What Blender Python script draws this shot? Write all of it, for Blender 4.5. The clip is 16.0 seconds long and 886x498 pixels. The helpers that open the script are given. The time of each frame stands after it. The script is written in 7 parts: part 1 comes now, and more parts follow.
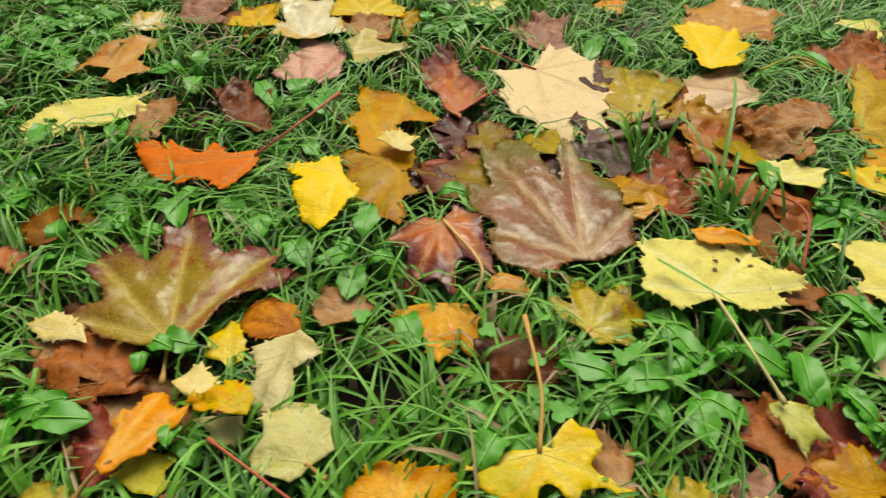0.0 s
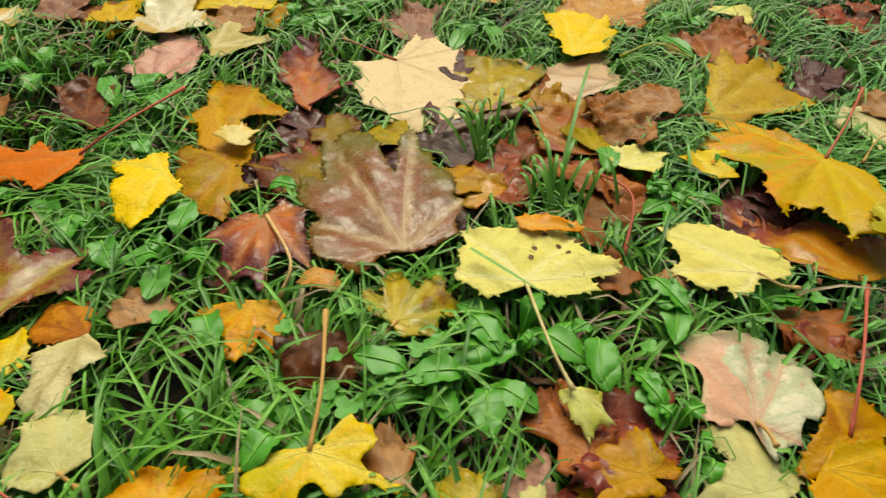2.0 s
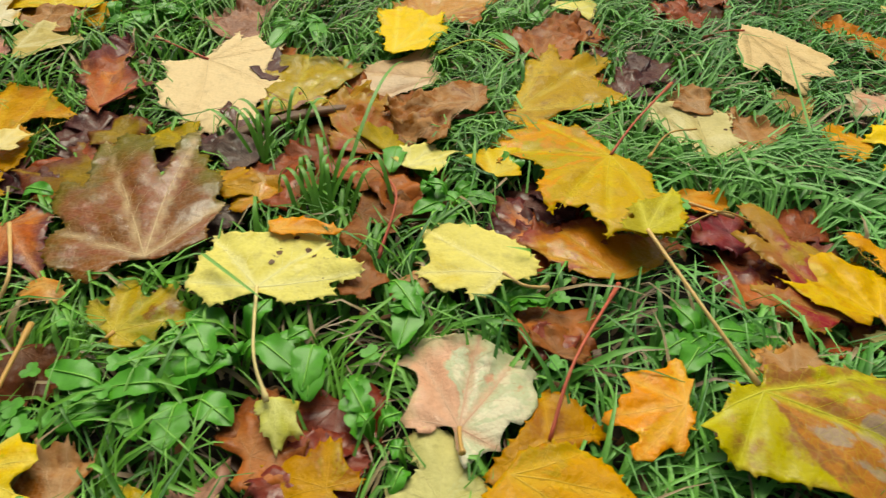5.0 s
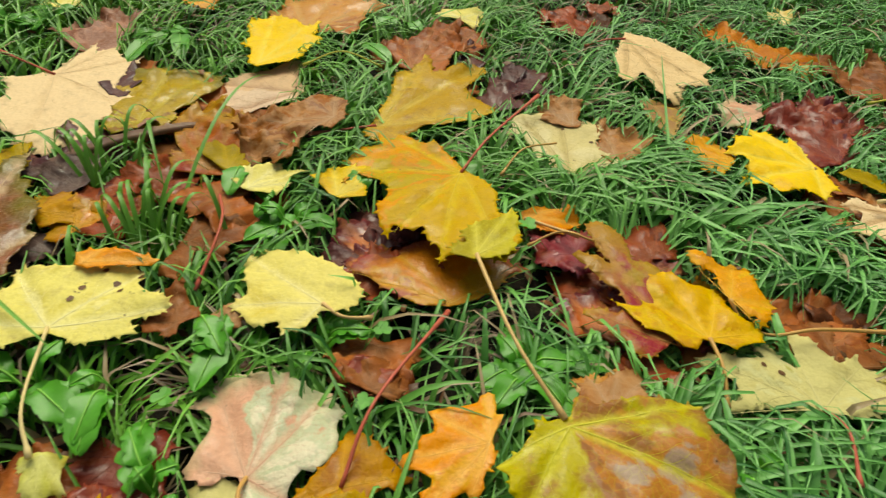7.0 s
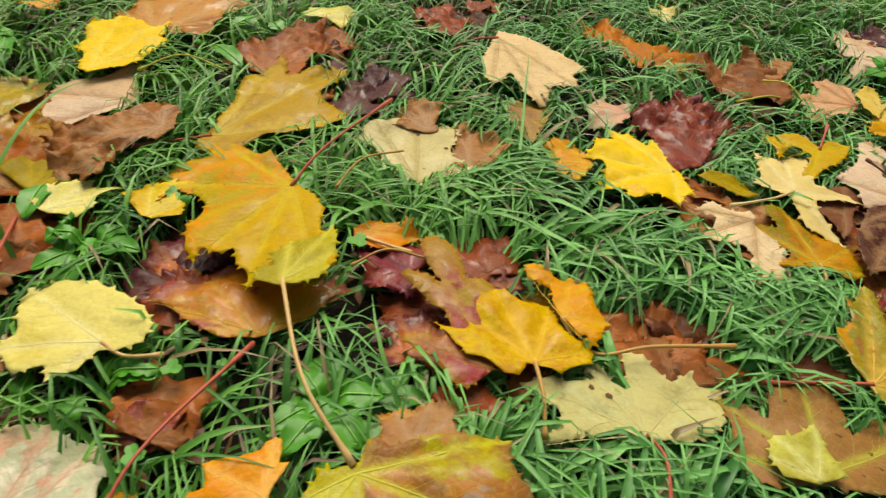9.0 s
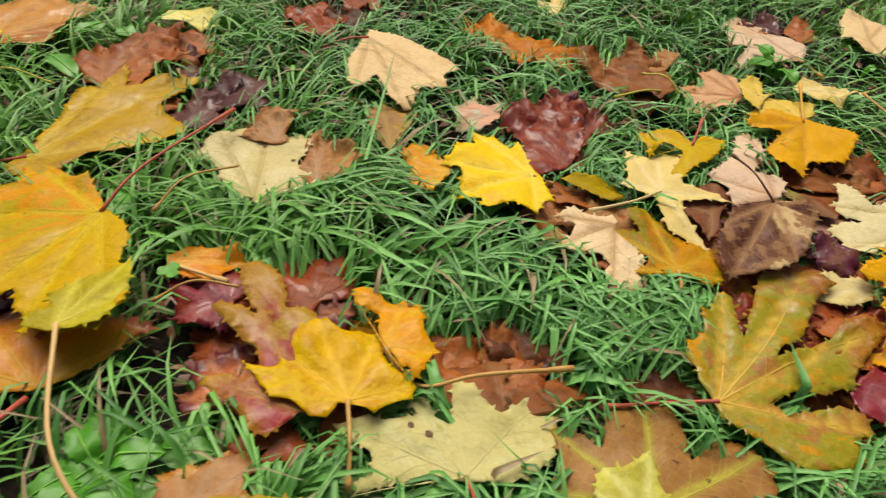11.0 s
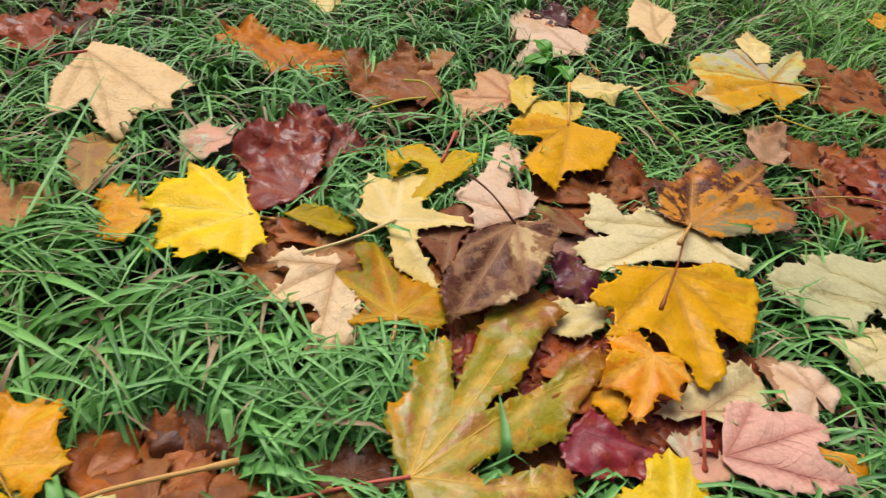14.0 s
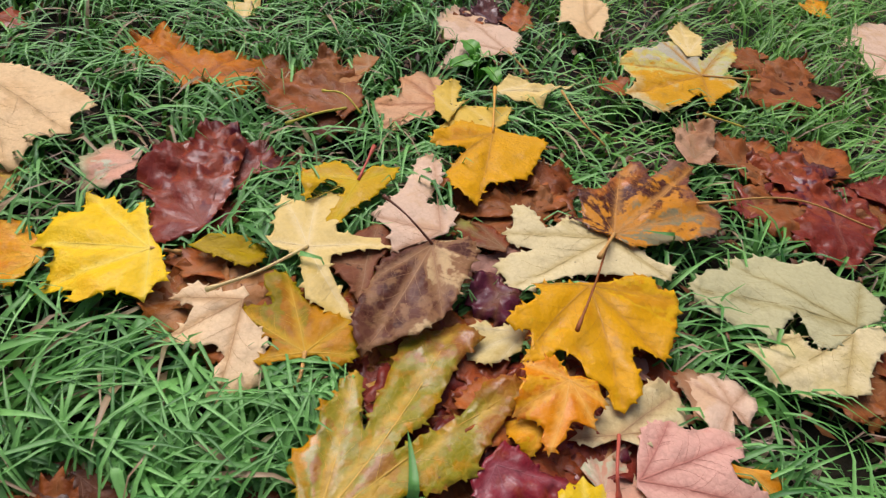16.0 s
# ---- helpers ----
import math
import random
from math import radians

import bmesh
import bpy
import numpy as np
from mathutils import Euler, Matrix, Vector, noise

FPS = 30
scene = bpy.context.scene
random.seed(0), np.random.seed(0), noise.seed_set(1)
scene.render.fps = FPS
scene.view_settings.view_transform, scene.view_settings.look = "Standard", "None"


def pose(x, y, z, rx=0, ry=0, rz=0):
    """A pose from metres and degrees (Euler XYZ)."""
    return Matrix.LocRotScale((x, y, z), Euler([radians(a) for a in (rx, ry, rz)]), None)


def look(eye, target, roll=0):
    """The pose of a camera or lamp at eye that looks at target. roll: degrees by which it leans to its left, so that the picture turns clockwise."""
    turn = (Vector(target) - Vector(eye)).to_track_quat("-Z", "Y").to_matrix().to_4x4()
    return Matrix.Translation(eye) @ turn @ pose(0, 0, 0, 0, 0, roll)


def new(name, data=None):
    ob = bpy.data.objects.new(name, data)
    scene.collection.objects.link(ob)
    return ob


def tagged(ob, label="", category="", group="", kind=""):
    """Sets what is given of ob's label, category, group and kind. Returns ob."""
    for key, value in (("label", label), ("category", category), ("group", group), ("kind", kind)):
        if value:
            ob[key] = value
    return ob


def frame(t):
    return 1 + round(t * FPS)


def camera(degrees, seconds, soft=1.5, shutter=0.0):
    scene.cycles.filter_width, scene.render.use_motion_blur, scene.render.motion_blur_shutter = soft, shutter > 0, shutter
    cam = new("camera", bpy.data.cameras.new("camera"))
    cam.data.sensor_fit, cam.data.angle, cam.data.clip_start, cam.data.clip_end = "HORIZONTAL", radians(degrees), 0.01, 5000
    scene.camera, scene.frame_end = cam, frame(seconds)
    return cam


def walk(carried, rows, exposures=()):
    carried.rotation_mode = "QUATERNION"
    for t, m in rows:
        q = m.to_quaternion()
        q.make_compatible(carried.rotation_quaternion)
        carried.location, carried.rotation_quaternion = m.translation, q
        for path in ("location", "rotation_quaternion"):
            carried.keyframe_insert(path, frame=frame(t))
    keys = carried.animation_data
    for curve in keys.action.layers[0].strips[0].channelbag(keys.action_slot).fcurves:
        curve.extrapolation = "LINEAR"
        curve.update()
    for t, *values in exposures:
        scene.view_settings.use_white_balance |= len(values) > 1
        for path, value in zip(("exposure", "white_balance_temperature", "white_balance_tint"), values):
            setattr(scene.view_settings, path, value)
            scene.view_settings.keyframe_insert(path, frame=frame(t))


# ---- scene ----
import collections
from mathutils import geometry

cam = camera(70.35, 16.0, soft=1.3, shutter=0.5)
PATH = [
    (0, (0.0618, -0.0130, 0.3763), (0.0336, 0.7060, -0.3182), 2.02),
    (0.5, (0.0943, -0.0090, 0.3744), (0.0800, 0.7094, -0.3210), 2.18),
    (1, (0.1260, -0.0053, 0.3715), (0.1217, 0.7126, -0.3246), 2.26),
    (1.5, (0.1580, -0.0035, 0.3694), (0.1680, 0.7150, -0.3261), 2.78),
    (2, (0.1903, -0.0022, 0.3697), (0.2066, 0.7148, -0.3271), 2.67),
    (2.5, (0.2227, -0.0029, 0.3700), (0.2427, 0.7137, -0.3273), 2.72),
    (3, (0.2536, -0.0022, 0.3682), (0.2796, 0.7142, -0.3290), 3.06),
    (3.5, (0.2846, 0.0002, 0.3679), (0.3201, 0.7144, -0.3311), 3.19),
    (6, (0.4382, 0.0215, 0.3743), (0.5089, 0.7343, -0.3235), 4.09),
    (6.5, (0.4668, 0.0295, 0.3756), (0.5529, 0.7410, -0.3218), 4.49),
    (7, (0.4957, 0.0366, 0.3752), (0.5950, 0.7471, -0.3215), 4.90),
    (7.5, (0.5244, 0.0433, 0.3734), (0.6365, 0.7520, -0.3231), 5.40),
    (8, (0.5538, 0.0500, 0.3721), (0.6749, 0.7561, -0.3256), 5.55),
    (8.5, (0.5820, 0.0585, 0.3695), (0.7274, 0.7614, -0.3268), 6.31),
    (11, (0.7254, 0.0909, 0.3610), (0.9385, 0.7759, -0.3357), 6.94),
    (11.5, (0.7574, 0.0975, 0.3607), (0.9937, 0.7738, -0.3370), 7.28),
    (12, (0.7881, 0.1038, 0.3627), (1.0421, 0.7695, -0.3390), 7.44),
    (12.5, (0.8188, 0.1085, 0.3617), (1.0963, 0.7650, -0.3397), 8.52),
    (13, (0.8500, 0.1147, 0.3647), (1.1512, 0.7596, -0.3377), 9.10),
    (13.5, (0.8782, 0.1192, 0.3686), (1.1993, 0.7531, -0.3350), 9.62),
    (14, (0.9035, 0.1243, 0.3720), (1.2446, 0.7454, -0.3337), 10.38),
    (14.5, (0.9239, 0.1291, 0.3761), (1.2791, 0.7386, -0.3327), 10.87),
    (15, (0.9404, 0.1327, 0.3829), (1.2999, 0.7318, -0.3326), 10.22),
    (15.5, (0.9493, 0.1367, 0.3867), (1.3139, 0.7283, -0.3324), 10.54),
    (16, (0.9577, 0.1411, 0.3920), (1.3338, 0.7210, -0.3307), 10.94),
]
walk(cam, [(t, look(eye, target, roll)) for t, eye, target, roll in PATH], [(0.0, 0.2, 7200, -4), (3.5, 0.21, 7200, -7), (7.0, 0.19, 7200, -5), (11.0, 0.22, 7000, 7), (12.5, 0.29, 6800, 8), (16.0, 0.11, 6200, 20)])

# ---- light ----
world = bpy.data.worlds.new("overcast_sky")
scene.world = world
world.use_nodes = True
wn = world.node_tree.nodes
sky = wn.new("ShaderNodeTexSky")
sky.sky_type, sky.sun_disc = "NISHITA", False
sky.sun_elevation, sky.sun_rotation = radians(58), 0.0
sky.air_density, sky.dust_density, sky.ozone_density = 0.6, 5.0, 0.5
world.node_tree.links.new(sky.outputs[0], wn["Background"].inputs[0])
wn["Background"].inputs[1].default_value = 0.07
sun_data = bpy.data.lights.new("sun", "SUN")
sun_data.energy, sun_data.angle, sun_data.color = 2.15, radians(46), (1.0, 0.96, 0.90)
sun = new("sun", sun_data)
sun.matrix_world = look((0.6, 2.5, 3.2), (0.6, 0.5, 0.0))


# ---- materials ----
def rgb(code):
    """A linear colour from a hex code."""
    v = [int(code[i:i + 2], 16) / 255 for i in (0, 2, 4)]
    return (*[c / 12.92 if c < 0.04045 else ((c + 0.055) / 1.055) ** 2.4 for c in v], 1.0)


class Nodes:
    """A thin wrapper for building one node material."""

    def __init__(self, name):
        self.mat = bpy.data.materials.new(name)
        self.mat.use_nodes = True
        self.tree = self.mat.node_tree
        self.bsdf = self.tree.nodes["Principled BSDF"]

    def link(self, a, b):
        self.tree.links.new(a, b)

    def put(self, socket, value):
        if isinstance(value, bpy.types.NodeSocket):
            self.link(value, socket)
        else:
            socket.default_value = value

    def add(self, kind, **values):
        n = self.tree.nodes.new(kind)
        for k, v in values.items():
            self.put(n.inputs[k], v)
        return n

    def coords(self):
        """Object coordinates, shifted by each object's own random number."""
        t = self.add("ShaderNodeTexCoord").outputs["Object"]
        r = self.add("ShaderNodeObjectInfo").outputs["Random"]
        m = self.tree.nodes.new("ShaderNodeVectorMath")
        m.operation = "ADD"
        self.link(t, m.inputs[0])
        s = self.tree.nodes.new("ShaderNodeVectorMath")
        s.operation = "SCALE"
        s.inputs[0].default_value = (7.0, 13.0, 3.0)
        self.link(r, s.inputs["Scale"])
        self.link(s.outputs[0], m.inputs[1])
        return m.outputs[0]

    def noise(self, at, scale, detail=3.0, rough=0.6):
        return self.add("ShaderNodeTexNoise", Vector=at, Scale=scale, Detail=detail, Roughness=rough).outputs["Fac"]

    def span(self, value, a, b, lo=0.0, hi=1.0):
        n = self.add("ShaderNodeMapRange")
        n.interpolation_type = "SMOOTHSTEP"
        for i, v in enumerate((value, a, b, lo, hi)):
            self.put(n.inputs[i], v)
        return n.outputs[0]

    def mix(self, fac, a, b, blend="MIX"):
        n = self.tree.nodes.new("ShaderNodeMix")
        n.data_type, n.blend_type = "RGBA", blend
        for i, v in zip((0, 6, 7), (fac, a, b)):
            self.put(n.inputs[i], v)
        return n.outputs[2]

    def math(self, op, a, b=0.0):
        n = self.tree.nodes.new("ShaderNodeMath")
        n.operation = op
        self.put(n.inputs[0], a)
        self.put(n.inputs[1], b)
        return n.outputs[0]

    def attr(self, name):
        n = self.tree.nodes.new("ShaderNodeAttribute")
        n.attribute_name = name
        return n.outputs["Fac"]

    def bump(self, height, strength, distance):
        self.link(self.add("ShaderNodeBump", Height=height, Strength=strength, Distance=distance).outputs[0], self.bsdf.inputs["Normal"])


# Looks of the fallen leaves: main, second, rim and vein colours; share of the second colour; width of the rim; spots; wetness; words.
LOOKS = {}


def leaf_look(name, *row):
    LOOKS[name] = row


leaf_look("cream", "f4d6a8", "eecb98", "e6c08c", "e8c898", 0.3, 0.1, 0, 0.15, "pale cream-coloured")
leaf_look("creamdark", "eccc98", "e2be88", "d0ac78", "c8a470", 0.4, 0.15, 0.1, 0.2, "dull cream-coloured")
leaf_look("creamyellow", "e6cc80", "d9bb62", "d8b454", "f0dca0", .4, .1, .15, .3, "creamy pale yellow")
leaf_look("wetcream", "e0cfa4", "d2a63a", "c89a30", "f2e6c8", .5, .1, .1, .9, "wet shiny cream and yellow")
leaf_look("palecream", "e0d2a0", "d4c48a", "c8b678", "bca86c", .4, .1, .2, .3, "pale greenish-cream")
leaf_look("tancream", "ecd0a4", "dcb886", "cca470", "c49c6a", 0.4, 0.2, 0.1, 0.3, "light tan and cream")
leaf_look("pinkcream", "e4c6a8", "dcb890", "d6b080", "c49a78", .4, .1, .05, .35, "pinkish cream")
leaf_look("pinkpale", "dcae84", "d8a070", "cf9a68", "b98058", .4, .1, .05, .3, "pale salmon-pink")
leaf_look("pink", "e2b09c", "d89a86", "d4a894", "b87868", 0.4, 0.2, 0.05, 0.5, "dusty pink")
leaf_look("pinktan", "dea88a", "cc9676", "b9bc90", "d0a488", 0.4, 0.3, 0.05, 0.68, "pinkish-tan and pale green")
leaf_look("pinkbrown", "af8472", "8a5639", "6a3d2b", "9f7462", .5, .2, .1, .5, "crumpled pinkish-brown")
leaf_look("lemon", "f6cb10", "f0bd08", "eec010", "f8dc50", .3, .05, .02, .5, "bright lemon-yellow")
leaf_look("lemonpale", "e6d676", "d9c45a", "c9b048", "efe29a", .35, .08, .06, .3, "pale lemon-yellow")
leaf_look("yellow", "deba10", "cca40a", "c4960a", "ecd45c", .4, .1, .1, .6, "golden-yellow")
leaf_look("yellowspot", "dfbd50", "d0a83a", "c89a30", "e8cc70", .4, .1, .6, .3, "brown-speckled yellow")
leaf_look("yellowfade", "d8a018", "c9c49a", "d8cc98", "c08a28", 0.4, 0.2, 0.05, 0.35, "faded yellow with pale lobes")
leaf_look("paleyellow", "e6d876", "d8c658", "a8782c", "f0e6a0", 0.35, 0.05, 0.3, 0.3, "pale yellow brown-spotted")
leaf_look("paleyellowsmall", "d4c180", "c2aa62", "a88848", "e2d4a0", .4, .1, .2, .3, "pale straw-yellow")
leaf_look("limepale", "c6c256", "b4a83c", "b09a34", "dcd888", .4, .1, .1, .3, "yellowish-green")
leaf_look("limeyellow", "bfb11e", "a8981a", "b09410", "d8cc50", .4, .1, .1, .4, "lime-yellow")
leaf_look("mustard", "b98f00", "a07400", "b07d00", "cfb143", 0.4, 0.1, 0.1, 0.72, "mustard-yellow")
leaf_look("mustardyellow", "cba100", "b48900", "bc9100", "d7b916", .4, .1, .1, .6, "mustard-golden")
leaf_look("amber", "d6a400", "c48c00", "c49800", "e8ba20", 0.45, 0.15, 0.08, 0.64, "amber-yellow")
leaf_look("amberdark", "cb8f00", "b87600", "c08700", "d7a923", .4, .1, .08, .5, "dark amber")
leaf_look("amberorange", "de9600", "cc7800", "c67c00", "e8b030", 0.4, 0.15, 0.1, 0.64, "amber-orange")
leaf_look("ambergreen", "c08200", "a86c00", "8f8400", "d1a526", 0.5, 0.3, 0.1, 0.45, "amber and olive")
leaf_look("golden", "e0a400", "d48c00", "cc9a00", "c8901c", 0.4, 0.1, 0.08, 0.62, "golden yellow-orange")
leaf_look("orange", "df8a00", "d07500", "c87100", "efb44e", .4, .15, .06, .66, "bright orange")
leaf_look("orangered", "d96d00", "cf6300", "c95900", "e08434", .4, .1, .04, .4, "reddish-orange")
leaf_look("tanorange", "cc8c3c", "b8700f", "cca06c", "d4a45c", .45, .2, .1, .8, "tan and orange")
leaf_look("burnt", "c6761a", "ae5e12", "924c10", "a45c14", .4, .2, .1, .45, "burnt-orange")
leaf_look("rust", "b85a1a", "a04814", "521c34", "c07c4c", 0.4, 0.6, 0.1, 0.88, "rust-brown purple-edged")
leaf_look("russet", "b0622a", "8e4a1c", "743a16", "b07444", .5, .3, .15, .6, "russet-brown")
leaf_look("darkrusset", "804018", "602c10", "4c240f", "8c5028", .5, .3, .2, .7, "dark russet")
leaf_look("tanbrown", "b07c4a", "9c5c1e", "84501e", "bc946c", .5, .2, .2, .5, "tan-brown")
leaf_look("tanpale", "be9675", "a77854", "976d44", "a78561", .5, .2, .15, .4, "pale tan")
leaf_look("tanyellow", "a77c50", "c7b200", "9f7947", "b79756", .4, .1, .1, .35, "tan and yellow")
leaf_look("ochre", "b47d00", "9c5e00", "8c5500", "c89307", .45, .25, .15, .6, "ochre-brown")
leaf_look("ochrepurple", "c6780c", "b0800c", "8a3040", "d09a30", 0.45, 0.3, 0.1, 0.8, "ochre purple-edged")
leaf_look("olive", "a78c00", "897801", "8c6806", "bb9d0a", .45, .2, .1, .5, "olive-yellow")
leaf_look("oliveyellow", "b09000", "8b8410", "7a7030", "c7b13e", .5, .3, .1, .85, "olive-yellow glossy")
leaf_look("olivered", "8c6d00", "7f6600", "661f25", "9d7e0e", .4, .5, .1, .6, "olive red-edged")
leaf_look("oliverim", "96780c", "86760c", "6c1830", "c4ac58", 0.45, 0.42, 0.1, 0.93, "wet olive purple-edged")
leaf_look("redolive", "a8540f", "8e2c1c", "b0882a", "b88440", 0.5, 0.5, 0.1, 0.74, "reddish-brown olive-edged")
leaf_look("redgreen", "823e1b", "909043", "66291a", "95734f", .35, .2, .1, .5, "reddish-brown green-patched")
leaf_look("bigpurple", "864c0e", "744208", "6c660c", "cdb088", 0.5, 0.4, 0.1, 0.93, "wet glossy purplish-brown")
leaf_look("bigolive", "c88c04", "a88204", "9a5a18", "d8b048", 0.5, 0.25, 0.12, 0.9, "wet olive and golden-yellow")
leaf_look("limebrown", "b2a300", "96602e", "8a5a30", "cac233", 0.5, 0.2, 0.15, 0.7, "brown lime-veined")
leaf_look("palegreen", "cec482", "c0b26a", "b09a50", "d0c684", .4, .1, .1, .3, "pale yellowish-green")
leaf_look("palegreentan", "e4d4a0", "d4c088", "c0a878", "bc9a6c", 0.4, 0.15, 0.1, 0.3, "pale greenish-tan")
leaf_look("palegreengray", "c4c092", "b8b284", "aca472", "a89c64", 0.4, 0.1, 0.05, 0.3, "greyish pale green")
leaf_look("brown", "98582a", "7c441c", "6a3a18", "94623a", 0.5, 0.2, 0.2, 0.55, "dull brown")
leaf_look("darkbrown", "5c3018", "4a2610", "3e2210", "6a3e22", 0.5, 0.2, 0.2, 0.65, "dark brown")
leaf_look("brownpale", "9b6d3b", "ab7f54", "7c4b1b", "b9b545", .5, .2, .45, .3, "mottled brown green-veined")
leaf_look("brownmix", "4a2418", "6a4030", "5a3424", "a88058", 0.5, 0.1, 0.25, 0.5, "dark brown and cream blotched")
leaf_look("brownspeck", "814e34", "9d7249", "6d3a20", "a47a55", .4, .2, .7, .35, "speckled reddish-brown")
leaf_look("brownorange", "c06c14", "4c2010", "7a4a40", "c89048", 0.65, 0.3, 0.12, 0.85, "wet brown and orange")
leaf_look("browndome", "8d5800", "754200", "663303", "a16f23", .45, .3, .1, .6, "domed ochre-brown")
leaf_look("darkred", "9c4826", "843a1c", "6c2e16", "94502e", 0.5, 0.2, 0.2, 0.78, "dark reddish-brown")
leaf_look("darkwet", "7c2e20", "8e3c22", "582024", "904c3c", 0.45, 0.2, 0.1, 0.85, "dark wet brown")
leaf_look("purplebrown", "4e272a", "5d3129", "3f1f25", "6c453f", .5, .2, .1, .8, "wet purplish-brown")
leaf_look("purplegray", "644a46", "513a35", "463235", "79645b", .5, .2, .1, .7, "wet purplish-grey")
leaf_look("purpledark", "5e2436", "6c343c", "451b29", "7a5038", .5, .2, .1, .8, "dark purple green-veined")
leaf_look("purplewet", "882630", "963e20", "641e26", "9c585e", 0.45, 0.2, 0.05, 0.88, "wet glossy maroon")
# Further blotch colours of the leaves that turn unevenly; two also hold painted sheen.
BLOTCHES = {
    # bigpurple: the paler, pinkish blotch paints its wet sheen into the colour.
    "bigpurple": ("8a4c2c", "a87464"), "oliverim": ("8f4a08", "6f6f18"), "bigolive": ("928a1c", "a06c2c"),
    # limebrown: the second, greyish blotch is sheen put into the colour.
    "redolive": ("94202c", "a88618"), "limebrown": ("b4742c", "a88c74"), "brownorange": ("d08a20", "8a8460"),
    "brownmix": ("a07850", "e0c48e"), "yellowfade": ("c8cc78", "b9b4ac"), "rust": ("c87420", "7c3020"),
    "ambergreen": ("7c8000", "b05c00"), "mustard": ("c8a010", "8f7c10"), "oliveyellow": ("8a5a10", "b4a428"),
    "darkwet": ("944428", "5a2030"), "darkred": ("9a4a22", "5a2420"), "russet": ("b4682c", "70301c"), "tanbrown": ("b88a5c", "7c4018"),
    "ochre": ("a88a08", "8c3c10"), "ochrepurple": ("c0880c", "a04c34"), "amberdark": ("a88c00", "c06c00"), "pinkbrown": ("b8866c", "6a3420"), "pinktan": ("c2c4a0", "dcd2b4"),
    "brown": ("a06a3c", "4e2814"), "amber": ("d8b400", "c88000"), "amberorange": ("d8ac08", "cc6c04"), "olive": ("a07808", "8a8a14"),
    "tanorange": ("a85c10", "d8b888"), "orange": ("e0a010", "c86404"), "palegreen": ("d0cc94", "b0a840"), "paleyellow": ("ece098", "d4c850"),
    "mustardyellow": ("e08c00", "aca40c"), "golden": ("e0b40c", "c88404"), "yellow": ("d8a808", "b8b020"), "pink": ("c88078", "dcb8a0"), "burnt": ("d08c24", "98501c"),
}
STEMS = {"redstem": "cc6450", "darkstem": "6a4034", "darkorange": "9a5424", "orange": "c87a2c", "limeyellow": "ccbe5c", "tanorange": "e8c080", "creamstem": "ecd494"}


